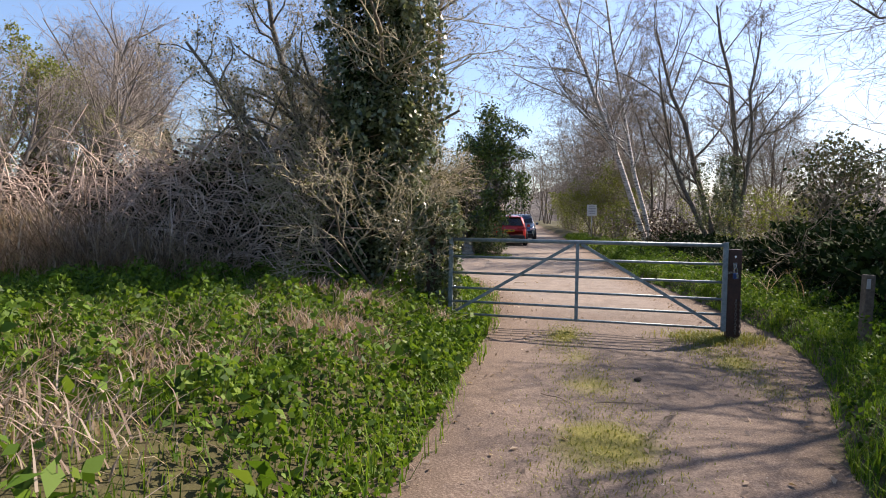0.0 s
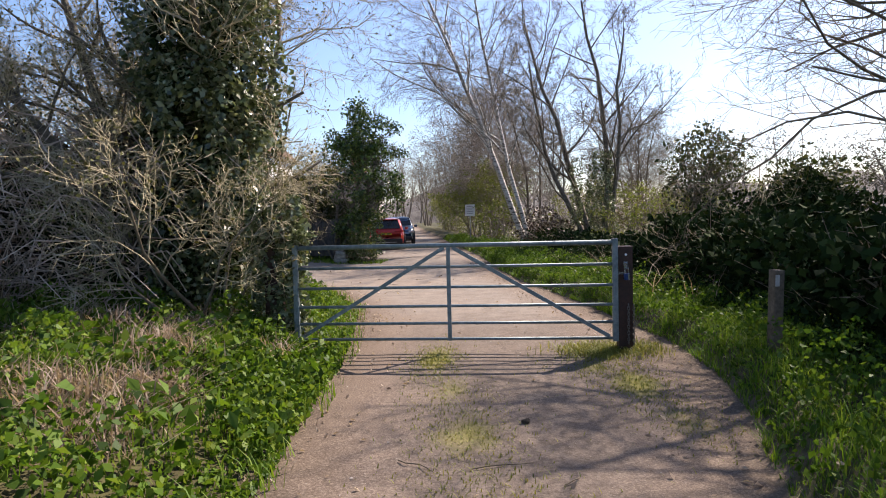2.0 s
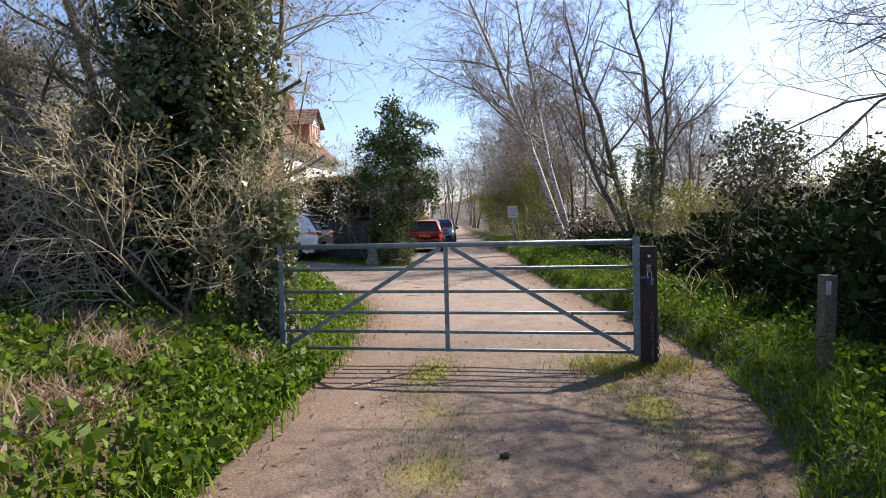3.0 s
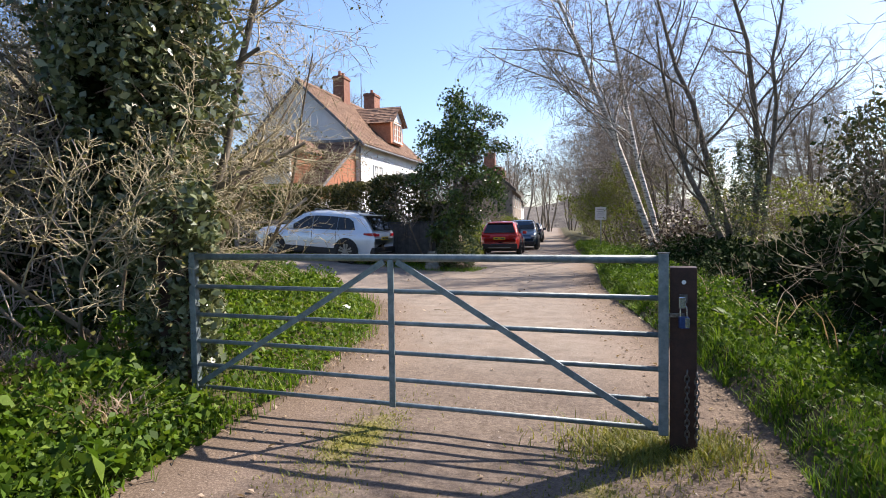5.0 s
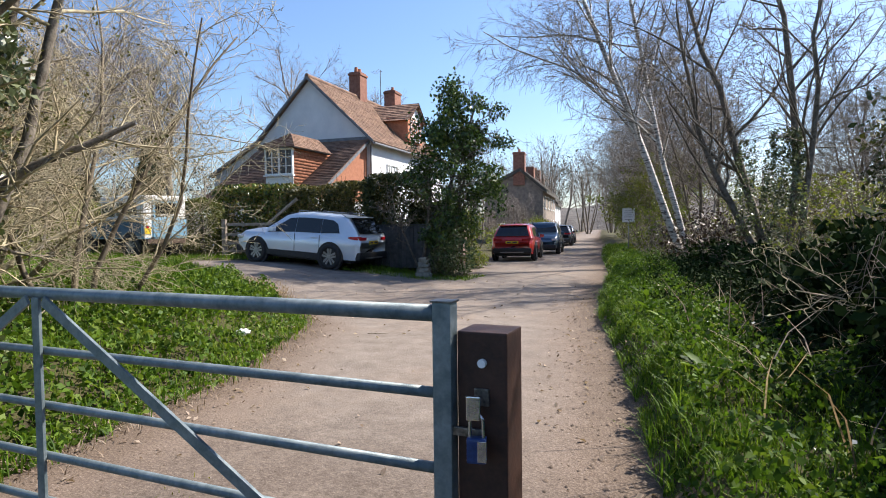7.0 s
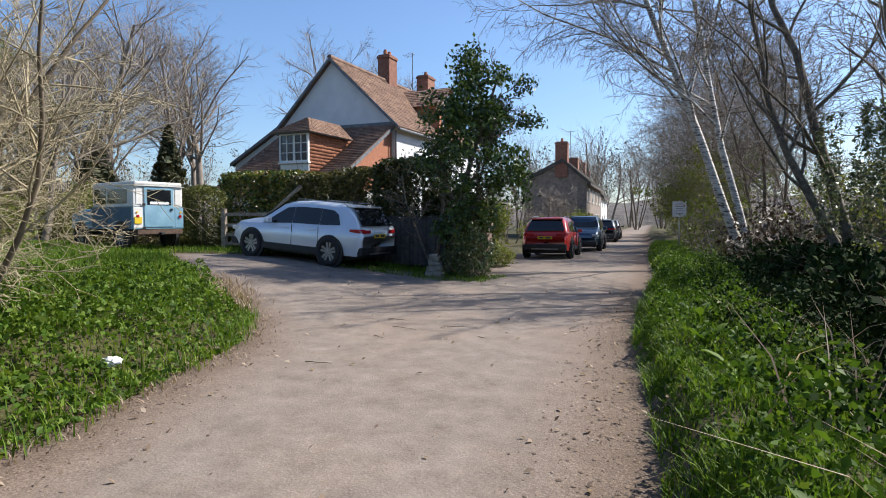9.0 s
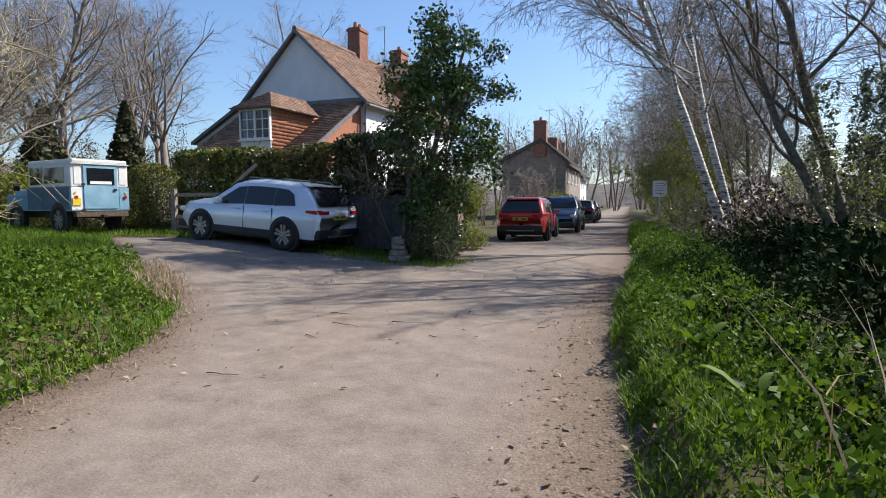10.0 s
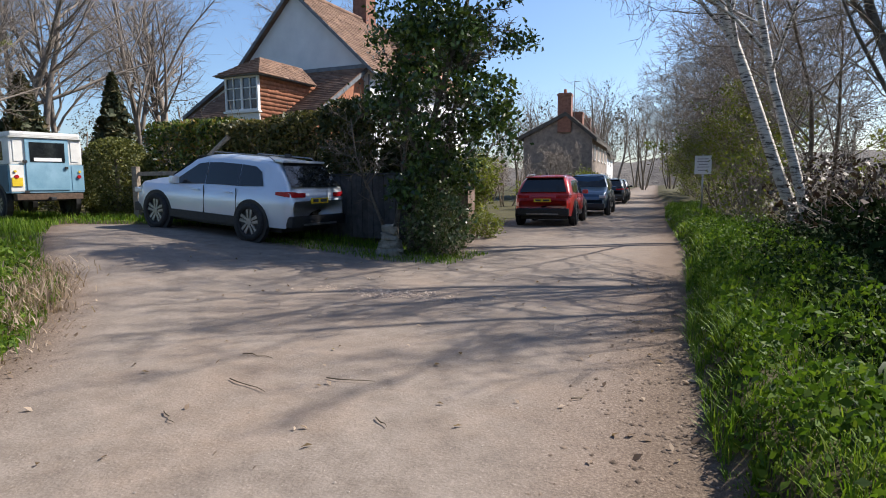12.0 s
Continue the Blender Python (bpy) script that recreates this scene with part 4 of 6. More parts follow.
def hatchback(name, m, L, W, H, colour, label, suv=False, front_view=False, heavy=True):
    c = empty(name, m)
    low, r = (0.30, 0.365) if suv else (0.24, 0.31)
    e = L / 2
    st = [(-e, H * 0.50, 0.82, low + 0.20), (-e + 0.035, H * 0.60, 0.90, low + 0.08), (-e + 0.12, H * 0.68, 0.945, low), (-e + 0.30, H * 0.81, 0.97, low), (-e + 0.50, H * 0.925, 0.985, low), (-e + 0.72, H * 0.965, 1, low), (-e + 1.2, H * 0.99, 1, low), (-e + 1.9, H, 1, low), (-e + 2.35, H * 0.985, 1, low), (-e + 2.7, H * 0.93, 1, low), (e - 1.22, H * 0.675, 1, low), (e - 0.8, H * 0.64, 0.985, low), (e - 0.35, H * 0.58, 0.93, low), (e - 0.12, H * 0.50, 0.86, low + 0.03), (e, H * 0.38, 0.78, low + 0.1)]
    sh = Shell(L, W, st, low, (H * 0.615, H * 0.56))
    body = part_of("body", sh.body(), colour, c)
    half = W / 2
    xr, xf = -e + 0.207 * L, e - 0.196 * L
    for s in (-1, 1):
        for x0, x1, lean in ((-e + 0.60, -e + 1.30, 0.0), (-e + 1.315, -e + 2.21, 0.0), (-e + 2.225, -e + 3.06, 0.0)):
            if lean == 0 and x0 < -e + 0.7:
                b = Buf()
                pts = []
                for x, v in ((x0 + 0.05, 0.16), (x0 + 0.16, 0.70), (x0 + 0.34, 0.88), (x1, 0.90), (x1, 0.10)):
                    q = sh.section(x)
                    pts.append((x, s * (q[4][0] + (q[5][0] - q[4][0]) * v + 0.012), q[4][1] + (q[5][1] - q[4][1]) * v))
                b.add(pts, [[0, 1, 2, 3, 4]])
                part_of("side_window", b, M_CARGLASS, c, smooth=False)
            elif x1 > -e + 3:
                b = Buf()
                pts = []
                for x, v in ((x0, 0.10), (x0, 0.90), (-e + 2.50, 0.90), (x1 + 0.18, 0.10)):
                    q = sh.section(x)
                    pts.append((x, s * (q[4][0] + (q[5][0] - q[4][0]) * v + 0.01), q[4][1] + (q[5][1] - q[4][1]) * v))
                b.add(pts, [[0, 1, 2, 3]])
                part_of("side_window", b, M_CARGLASS, c)
            else:
                part_of("side_window", sh.patch(x0, x1, s, 0.10, 0.90), M_CARGLASS, c)
        for x in (xr, xf):
            bm = bmesh.new()
            add_rod(bm, (x, s * (half * 0.90), r), (x, s * (half + 0.003), r), r * 1.2, 26)
            part("wheel_arch", bm, M_TRIMBLACK, c)
            wheel(c, x, s * (half - 0.06), r, 0.23, s)
        part("sill_trim", boxes((xr + r, s * half * 0.93 - 0.02, low - 0.03, xf - r, s * half * 0.99 + 0.012, low + 0.14), bevel=0.01), M_TRIMBLACK, c)
        part("mirror", boxes((e - 1.62, s * (half + 0.02) - 0.0, H * 0.60, e - 1.50, s * (half + 0.20), H * 0.69), bevel=0.03), colour, c)
        b = Buf()
        rows = []
        for x in np.linspace(-e + 0.34, -e, 8):
            q = sh.section(x)
            f = (x + e) / 0.34
            rows.append([(x - 0.004, s * (float(np.interp(z, [a[1] for a in q[:5]], [a[0] for a in q[:5]])) + 0.006), z) for z in (H * (0.545 + 0.02 * f), H * (0.60 + 0.012 * (1 - f)))])
        for y in (half * 0.70, half * 0.46):
            rows.append([(-e - 0.008, s * y, H * 0.545), (-e - 0.008, s * y, H * 0.598)])
        b.add(rows, [[2 * k, 2 * k + 1, 2 * k + 3, 2 * k + 2] for k in range(len(rows) - 1)])
        part_of("tail_light", b, M_REDLAMP, c, "red tail light", smooth=False)
        part("headlight", boxes((e - 0.38, s * half * 0.62, H * 0.42, e - 0.03, s * half * 0.90, H * 0.49), bevel=0.03), M_LAMPGLASS, c)
        part("door_seam", boxes((-e + 1.31, s * half - 0.012, low + 0.12, -e + 1.32, s * half + 0.003, H * 0.60)), M_TRIMBLACK, c)
        part("door_seam", boxes((-e + 2.20, s * half - 0.012, low + 0.12, -e + 2.21, s * half + 0.003, H * 0.60)), M_TRIMBLACK, c)
        for x in (-e + 1.42, -e + 2.32):
            part("door_handle", boxes((x, s * half - 0.02, H * 0.54, x + 0.2, s * half + 0.025, H * 0.555), bevel=0.006), colour, c)
        if suv:
            b = Buf()
            zt = H - 0.005
            b.tube([(-e + 0.6, s * half * 0.66, zt - 0.09), (-e + 0.75, s * half * 0.67, zt), (0.0, s * half * 0.68, zt + 0.035), (e - 2.2, s * half * 0.67, zt - 0.02), (e - 2.05, s * half * 0.66, zt - 0.1)], [0.013] * 5, 6)
            part_of("roof_rail", b, M_ALLOY, c)
    # rear glass, plate, bumper
    rg = Buf()
    x0, z0, x1, z1 = -e + 0.045, H * 0.663, -e + 0.445, H * 0.933
    rg.add([(x0, -half * 0.80, z0), (x0, half * 0.80, z0), (x1, half * 0.63, z1), (x1, -half * 0.63, z1)], [[0, 3, 2, 1]])
    part_of("rear_window", rg, M_CARGLASS, c, smooth=False)
    part("spoiler", boxes((-e + 0.38, -half * 0.66, H * 0.935, -e + 0.66, half * 0.66, H * 0.962), bevel=0.012), colour, c)
    part("number_plate", boxes((-e - 0.022, -0.26, H * 0.47, -e - 0.008, 0.26, H * 0.535), bevel=0.003), M_PLATE, c, "yellow rear number plate")
    part("plate_characters", boxes((-e - 0.026, -0.21, H * 0.485, -e - 0.023, -0.02, H * 0.52), (-e - 0.026, 0.05, H * 0.485, -e - 0.023, 0.21, H * 0.52)), M_INK, c)
    part("rear_bumper", boxes((-e - 0.05, -half * 0.90, low + 0.02, -e + 0.35, half * 0.90, low + 0.24), bevel=0.05), M_TRIMBLACK, c, "black lower bumper")
    part("bumper_strip", boxes((-e - 0.06, -half * 0.55, low + 0.05, -e - 0.045, half * 0.55, low + 0.09), bevel=0.004), M_ALLOY, c)
    part("underbody", boxes((-e + 0.3, -half * 0.8, low - 0.1, e - 0.3, half * 0.8, low + 0.1)), M_TRIMBLACK, c)
    # windscreen
    ws = Buf()
    q0, q1 = sh.section(e - 1.18), sh.section(-e + 2.6)
    ws.add([(e - 1.18, -half * 0.84, H * 0.685), (e - 1.18, half * 0.84, H * 0.685), (-e + 2.62, half * 0.66, H * 0.965), (-e + 2.62, -half * 0.66, H * 0.965)], [[0, 1, 2, 3]])
    part_of("windscreen", ws, M_CARGLASS, c, smooth=False)
    part("front_bumper", boxes((e - 0.3, -half * 0.86, low - 0.02, e + 0.03, half * 0.86, low + 0.18), bevel=0.05), M_TRIMBLACK, c)
    part("aerial_fin", boxes((-e + 0.75, -0.02, H - 0.02, -e + 0.9, 0.02, H + 0.06), bevel=0.008), M_TRIMBLACK, c)
    return tagged(c, label, "car")


P_SILVER = paint("silver-white car paint", (0.66, 0.72, 0.78), 0.25)
P_RED = paint("red car paint", (0.58, 0.026, 0.018), 0.05)
P_BLUE = paint("dark blue car paint", (0.02, 0.05, 0.09))
P_DARK = paint("dark grey car paint", (0.025, 0.03, 0.04))
zr, zf = float(height(-9.54, 13.9)), float(height(-12.2, 13.9))
hatchback("suv", pose(-10.85, 14.3, (zr + zf) / 2 + 0.01, 0, -math.degrees(math.atan2(zf - zr, 2.68)), 180.5), 4.49, 1.84, 1.64, P_SILVER, "silver-white family SUV parked on the sloping gravel apron", True)
hatchback("red_car", pose(-7.0, 24.3, 0.01, 0, 0, 99), 4.0, 1.76, 1.55, P_RED, "red hatchback parked tail-on beside the lane", True)
hatchback("blue_car", pose(-7.35, 30.2, 0.01, 0, 0, -81), 4.2, 1.8, 1.62, P_BLUE, "dark blue car parked nose to the red car", True)
hatchback("dark_car", pose(-9.4, 43.0, 0.01, 0, 0, 100), 4.3, 1.78, 1.48, P_DARK, "dark saloon parked further along the lane")
hatchback("dark_car", pose(-10.4, 49.0, 0.01, 0, 0, 100), 4.2, 1.78, 1.45, P_DARK, "dark hatchback parked in front of the stone cottage")

M_LRBLUE = surface("faded pale blue paint", (0.13, 0.27, 0.36), (0.24, 0.40, 0.50), 2.0, 0.55, 0, 0.15, 0.01)
M_LRDARK = surface("dull blue side paint", (0.05, 0.10, 0.14), (0.09, 0.16, 0.21), 2.0, 0.6, 0, 0.15)
M_LRWHITE = surface("cream-white hardtop paint", (0.58, 0.57, 0.53), (0.74, 0.73, 0.69), 3.0, 0.55, 0, 0.15)


def old_offroader():
    c = empty("old_offroader", pose(-17.75, 13.45, float(height(-17.0, 13.3)) + 0.02, 0, 0, 174))
    e = 1.9
    body = part("body", boxes((-e, -0.80, 0.62, 0.55, 0.80, 1.28), bevel=0.02), M_LRBLUE, c, "faded pale blue lower body")
    part("hardtop", boxes((-e + 0.01, -0.79, 1.284, 0.42, 0.79, 1.92), bevel=0.04), M_LRWHITE, c, "cream-white hardtop")
    part("roof", boxes((-e - 0.03, -0.76, 1.924, 0.50, 0.76, 2.04), bevel=0.055), M_LRWHITE, c)
    part("bonnet", boxes((0.554, -0.60, 0.75, 1.75, 0.60, 1.24), bevel=0.05), M_LRBLUE, c)
    for s in (-1, 1):
        part("wing", boxes((0.56, s * 0.604, 0.62, 1.80, s * 0.80, 1.10), bevel=0.03), M_LRBLUE, c)
        part("side_panel", boxes((-e + 0.12, s * 0.80, 0.66, 0.5, s * 0.812, 1.26), bevel=0.004), M_LRDARK, c, "dull darker blue side panel")
        part("side_window", boxes((-e + 0.35, s * 0.788, 1.38, -0.45, s * 0.796, 1.82), bevel=0.003), M_CARGLASS, c)
        part("door_window", boxes((-0.36, s * 0.788, 1.36, 0.34, s * 0.796, 1.84), bevel=0.003), M_CARGLASS, c)
        part("rear_quarter_window", boxes((-e + 0.0, s * 0.56, 1.40, -e + 0.006, s * 0.68, 1.80), bevel=0.003), M_CARGLASS, c)
        part("quarter_frame", boxes((-e - 0.004, s * 0.53, 1.36, -e + 0.006, s * 0.71, 1.84), bevel=0.003), M_LRWHITE, c)
        part("corner_panel", boxes((-e - 0.008, s * 0.52, 0.66, -e + 0.0, s * 0.80, 1.27), bevel=0.004), M_LRWHITE if s > 0 else M_LRBLUE, c)
        part("tail_light", rod((-e - 0.04, s * 0.68, 1.0), (-e, s * 0.68, 1.0), 0.045, 12), M_REDLAMP, c)
        for x in (-1.2, 1.22):
            bm = bmesh.new()
            add_rod(bm, (x, s * 0.70, 0.40), (x, s * 0.815, 0.40), 0.46, 22)
            part("wheel_arch", bm, M_TRIMBLACK, c)
            wheel(c, x, s * 0.74, 0.385, 0.2, s)
        part("mirror", boxes((0.9, s * 0.82, 1.2, 0.94, s * 0.98, 1.42), bevel=0.01), M_TRIMBLACK, c)
    part("gutter", boxes((-e - 0.05, -0.80, 1.90, 0.5, 0.80, 1.922), bevel=0.006), M_LRWHITE, c)
    for s in (-1, 1):
        part("door_seam", boxes((-0.40, s * 0.812, 0.70, -0.385, s * 0.815, 1.84)), M_TRIMBLACK, c)
        part("waist_strip", boxes((-e, s * 0.79, 1.262, 0.5, s * 0.818, 1.29), bevel=0.003), M_GALV, c)
        part("indicator", rod((-e - 0.03, s * 0.70, 1.12), (-e, s * 0.70, 1.12), 0.03, 10), M_PLATE, c, "amber indicator lens")
        part("hinge", boxes((-e - 0.036, 0.44, 1.0 + 0.35 * s - 0.03, -e - 0.02, 0.54, 1.0 + 0.35 * s + 0.03), bevel=0.004), M_TRIMBLACK, c)
    part("rear_door", boxes((-e - 0.022, -0.47, 0.68, -e, 0.47, 1.88), bevel=0.01), M_LRBLUE, c, "pale blue rear door")
    part("rear_door_window", boxes((-e - 0.030, -0.38, 1.34, -e - 0.023, 0.38, 1.80), bevel=0.004), M_CARGLASS, c)
    part("door_handle", boxes((-e - 0.06, -0.43, 1.18, -e - 0.024, -0.36, 1.24), bevel=0.008), M_TRIMBLACK, c)
    part("window_sticker", boxes((-e - 0.034, -0.30, 1.36, -e - 0.031, 0.30, 1.44)), M_WHITE, c)
    part("number_plate", boxes((-e - 0.03, 0.56, 0.78, -e - 0.012, 0.78, 0.98), bevel=0.003), M_PLATE, c, "yellow square number plate")
    part("rear_crossmember", boxes((-e - 0.08, -0.72, 0.46, -e + 0.1, 0.72, 0.60), bevel=0.01), surface("rusty chassis steel", (0.06, 0.04, 0.03), (0.14, 0.09, 0.06), 12, 0.85), c)
    part("tow_hitch", boxes((-e - 0.2, -0.06, 0.44, -e - 0.084, 0.06, 0.52), bevel=0.015), M_TRIMBLACK, c)
    part("windscreen", boxes((0.46, -0.70, 1.30, 0.53, 0.70, 1.80), bevel=0.01), M_CARGLASS, c)
    part("chassis", boxes((-e + 0.1, -0.5, 0.42, 1.7, 0.5, 0.61)), M_TRIMBLACK, c)
    tagged(c, "old pale blue off-road estate with cream hardtop, on the grass", "car")


old_offroader()

# ---- trees and hedges ----


def shell_points(rng, k, x, y, z0, z1, r0, r1):
    """Points on the outside of an uneven upright column."""
    t = rng.random(k)
    a = rng.random(k) * 2 * math.pi
    z = z0 + (z1 - z0) * t
    gap = np.sin(a * 3 + z * 3.1) * np.cos(z * 4.3 - a * 2) + 0.6 * np.sin(a * 7 + z * 8)
    keep = gap + 0.9 * rng.random(k) > -0.25
    a, z, t = a[keep], z[keep], t[keep]
    k = len(a)
    r = (r0 + (r1 - r0) * t) * (0.75 + 0.35 * rng.random(k) + 0.2 * np.sin(3 * a + z * 2.2) + 0.12 * np.sin(5 * a - z * 4))
    return np.stack([x + r * np.cos(a), y + r * np.sin(a), z], 1)


# ivy-clad hawthorn by the gate
HAW = [(20, 54, 0.30, 0.11, 0.05, 0.13), (9, 50, 0.52, 0.2, 0.03), (8, 50, 0.5, 0.24, 0.02), (2, 48, 0.5, 0.26, 0.0), (0, 0, 0, 0.2, 0)]
haw, ends = bare_tree("hawthorn", -5.15, 0.95, [(0, 0, (-0.04, 0.03, 1), 7.4, 0.17), (-0.25, 0.1, (-0.35, 0.0, 1), 6.0, 0.12), (-0.1, 0.3, (-0.12, 0.3, 1), 5.6, 0.09), (-0.3, -0.1, (-0.6, -0.25, 1), 5.0, 0.09)], HAW, 11, M_BARK, M_PALETWIG, "ivy-clad hawthorn with tangled twigs beside the gate", buds=(M_BUD, 0.22), bud_size=0.04, limbs=True)
rng = np.random.default_rng(21)
b = Buf()
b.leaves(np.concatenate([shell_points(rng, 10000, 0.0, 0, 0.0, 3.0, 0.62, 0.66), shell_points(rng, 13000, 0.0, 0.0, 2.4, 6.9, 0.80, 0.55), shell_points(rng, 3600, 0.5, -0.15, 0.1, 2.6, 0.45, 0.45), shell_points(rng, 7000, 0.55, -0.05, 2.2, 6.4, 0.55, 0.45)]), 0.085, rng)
part_of("ivy", b, M_LITIVY, haw, "glossy dark ivy")
# Near-black core leaves, standing in for the shade within the ivy
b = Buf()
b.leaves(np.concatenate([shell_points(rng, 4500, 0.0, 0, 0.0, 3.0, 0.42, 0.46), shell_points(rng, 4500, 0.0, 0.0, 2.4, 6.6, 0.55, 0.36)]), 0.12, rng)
part_of("inner_ivy", b, M_SHADEIVY, haw, "near-black ivy filling the shaded core")
bare_tree("hawthorn", -4.85, 1.25, [(0, 0, (0.06, 0.08, 1), 7.2, 0.06), (-0.4, 0.2, (-0.12, 0.1, 1), 7.0, 0.055)], [(18, 58, 0.34, 0.10, 0.05, 0.4), (9, 48, 0.5, 0.2, 0.04), (8, 48, 0.5, 0.24, 0.02), (0, 0, 0, 0.2, 0)], 12, M_BARK, M_PALETWIG, "slender hawthorn stems rising through the ivy", buds=(M_BUD, 0.2), bud_size=0.04)
# low pale shrub stems at the foot of the hawthorn
bare_tree("elder_shrub", -4.75, 0.05, [(0, 0, (-0.6, -0.5, 0.8), 1.9, 0.022), (0, 0, (0.1, -0.6, 1), 2.0, 0.022), (0.2, 0.2, (0.4, -0.3, 1), 2.2, 0.022), (-0.3, 0.1, (-0.9, -0.2, 0.6), 2.2, 0.022), (-0.1, 0.3, (-0.2, -0.3, 1.2), 2.6, 0.026), (0.1, 0.2, (0.7, -0.1, 0.7), 1.6, 0.02)], [(9, 45, 0.5, 0.16, 0.03), (8, 45, 0.5, 0.2, 0.02), (5, 40, 0.5, 0.22, 0.0), (0, 0, 0, 0.2, 0)], 14, M_TWIG, M_PALETWIG, "bare pale-stemmed shrub at the foot of the hawthorn", buds=(M_BUD, 0.15), bud_size=0.045, category="shrub")
# pale twiggy thicket beyond the gate's left end
bare_tree("thorn_shrub", -7.9, 3.0, [(0.0, 0, (0.45, 0.1, 0.9), 2.8, 0.035), (-0.2, 0, (0.3, 0.4, 1.0), 3.2, 0.04), (-0.2, -0.2, (0.2, -0.3, 1.0), 3.2, 0.04), (0, 0, (-0.2, 0.1, 1), 3.8, 0.045), (0, 0.3, (0.5, 0.5, 0.6), 3.0, 0.035)], [(10, 50, 0.6, 0.16, -0.01), (8, 50, 0.55, 0.2, -0.02), (5, 45, 0.5, 0.25, 0.0), (0, 0, 0, 0.2, 0)], 15, M_PALETWIG, M_PALETWIG, "leafless pale thorny thicket leaning over the bank", category="shrub")
for i, (x, y, L) in enumerate(((-9.8, 4.0, 3.6), (-12.2, 5.2, 3.4), (-8.6, 2.8, 3.8), (-13.8, 6.0, 3.4))):
    bare_tree("thorn_shrub", x, y, [(0, 0, (0.4, 0.1, 1.0), L, 0.04), (0.1, 0.2, (0.6, -0.2, 0.8), L * 0.9, 0.035), (-0.2, 0, (0.1, 0.4, 1.0), L, 0.04), (-0.2, -0.2, (0.1, -0.4, 1.0), L, 0.04), (0, 0, (-0.3, 0.0, 1), L, 0.04), (0.2, 0, (0.9, 0.1, 0.6), L * 0.8, 0.03)], [(10, 45, 0.5, 0.12, 0.0), (7, 45, 0.5, 0.2, 0.0), (5, 45, 0.5, 0.25, 0.0), (0, 0, 0, 0.2, 0)], 230 + i, M_PALETWIG, M_PALETWIG, "leafless pale thorny thicket leaning over the bank", category="shrub")
bare_tree("thorn_shrub", -6.5, 3.6, [(0.0, 0, (0.15, 0.1, 1), 4.6, 0.04), (-0.3, 0, (-0.1, 0.2, 1.0), 5.0, 0.045), (-0.5, -0.2, (-0.2, -0.1, 1.0), 4.8, 0.04), (0.3, 0.2, (0.3, 0.1, 1), 4.0, 0.035)], [(14, 46, 0.42, 0.12, 0.02, 0.2), (9, 46, 0.5, 0.18, 0.0), (6, 45, 0.5, 0.22, 0.0), (0, 0, 0, 0.2, 0)], 16, M_TWIG, M_PALETWIG, "tall leafless pale thorn standing behind the ivy-clad post", category="shrub")
# ivy-covered left gate post
b = Buf()
rng = np.random.default_rng(22)
b.leaves(np.concatenate([shell_points(rng, 2600, 0, 0, 0.0, 1.5, 0.26, 0.24), shell_points(rng, 900, 0.12, -0.02, 1.2, 1.68, 0.36, 0.22), shell_points(rng, 900, 0.2, 0.02, 0.1, 1.3, 0.16, 0.18)]), 0.075, rng)
ivp = empty("ivy_post", pose(-3.88, 0.1, float(height(-3.88, 0.1)) - 0.05))
part("shaft", boxes((-0.09, -0.09, -0.1, 0.09, 0.09, 1.5), bevel=0.01), M_RUSTPOST, ivp)
part_of("ivy", b, M_LITIVY, ivp, "glossy dark ivy")
tagged(ivp, "hinge post of the gate smothered in dark ivy", "post")
# bramble and dead-stalk hedge
for i, (x, y, hh) in enumerate(((-6.6, 0.8, 2.7), (-7.9, 0.9, 2.7), (-9.3, 1.1, 2.3), (-10.9, 1.1, 2.1), (-12.6, 1.0, 2.1), (-14.4, 0.8, 2.1), (-8.6, 2.3, 2.5), (-11.5, 2.6, 2.3))):
    rng = np.random.default_rng(30 + i)
    top = empty("bramble", pose(x, y, float(height(x, y)) - 0.05))
    lb, tb = Buf(), Buf()
    lb.leaves(lumps(rng, 2600, (1.15, 0.7, hh * 0.44), (0, 0.35, hh * 0.55), 0.7), 0.085, rng)
    for k in range(360):
        a0 = lumps(rng, 1, (1.15, 0.85, hh * 0.48), (0, -0.1, hh * 0.42), 0.45)[0]
        a0[2] = max(a0[2], 0.0)
        az = rng.random() * 2 * math.pi
        L = 0.5 + rng.random() ** 2 * 1.4
        up = rng.normal() * 0.4 + 0.3
        d = np.array((math.cos(az), math.sin(az) * 0.6 - 0.2, 0)) * L
        pts = [a0, a0 + d * 0.3 + (0, 0, up * L * 0.5), a0 + d * 0.65 + (0, 0, up * L * 0.62), a0 + d + (0, 0, up * L * 0.3 - 0.2)]
        pts = [np.array((q[0], q[1], max(q[2], 0.0))) for q in pts]
        r0 = 0.006 + 0.008 * rng.random()
        tb.tube(pts, [r0, r0 * 0.9, r0 * 0.75, r0 * 0.4], 3)
    # Near-black infill leaves behind the canes, painting the thicket's inner shade
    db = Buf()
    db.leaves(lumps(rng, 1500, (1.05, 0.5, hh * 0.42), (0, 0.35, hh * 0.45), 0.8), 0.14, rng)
    part_of("shade_core_foliage", db, M_SHADEIVY, top, "near-black leaves filling the shaded inside")
    part_of("foliage", lb, M_BRAMBLE, top)
    part_of("cane_tangle", tb, M_CANE, top)["kind"] = "stuff"
    tagged(top, "tangled brown bramble thicket with arching canes", "shrub", group="bramble thicket")


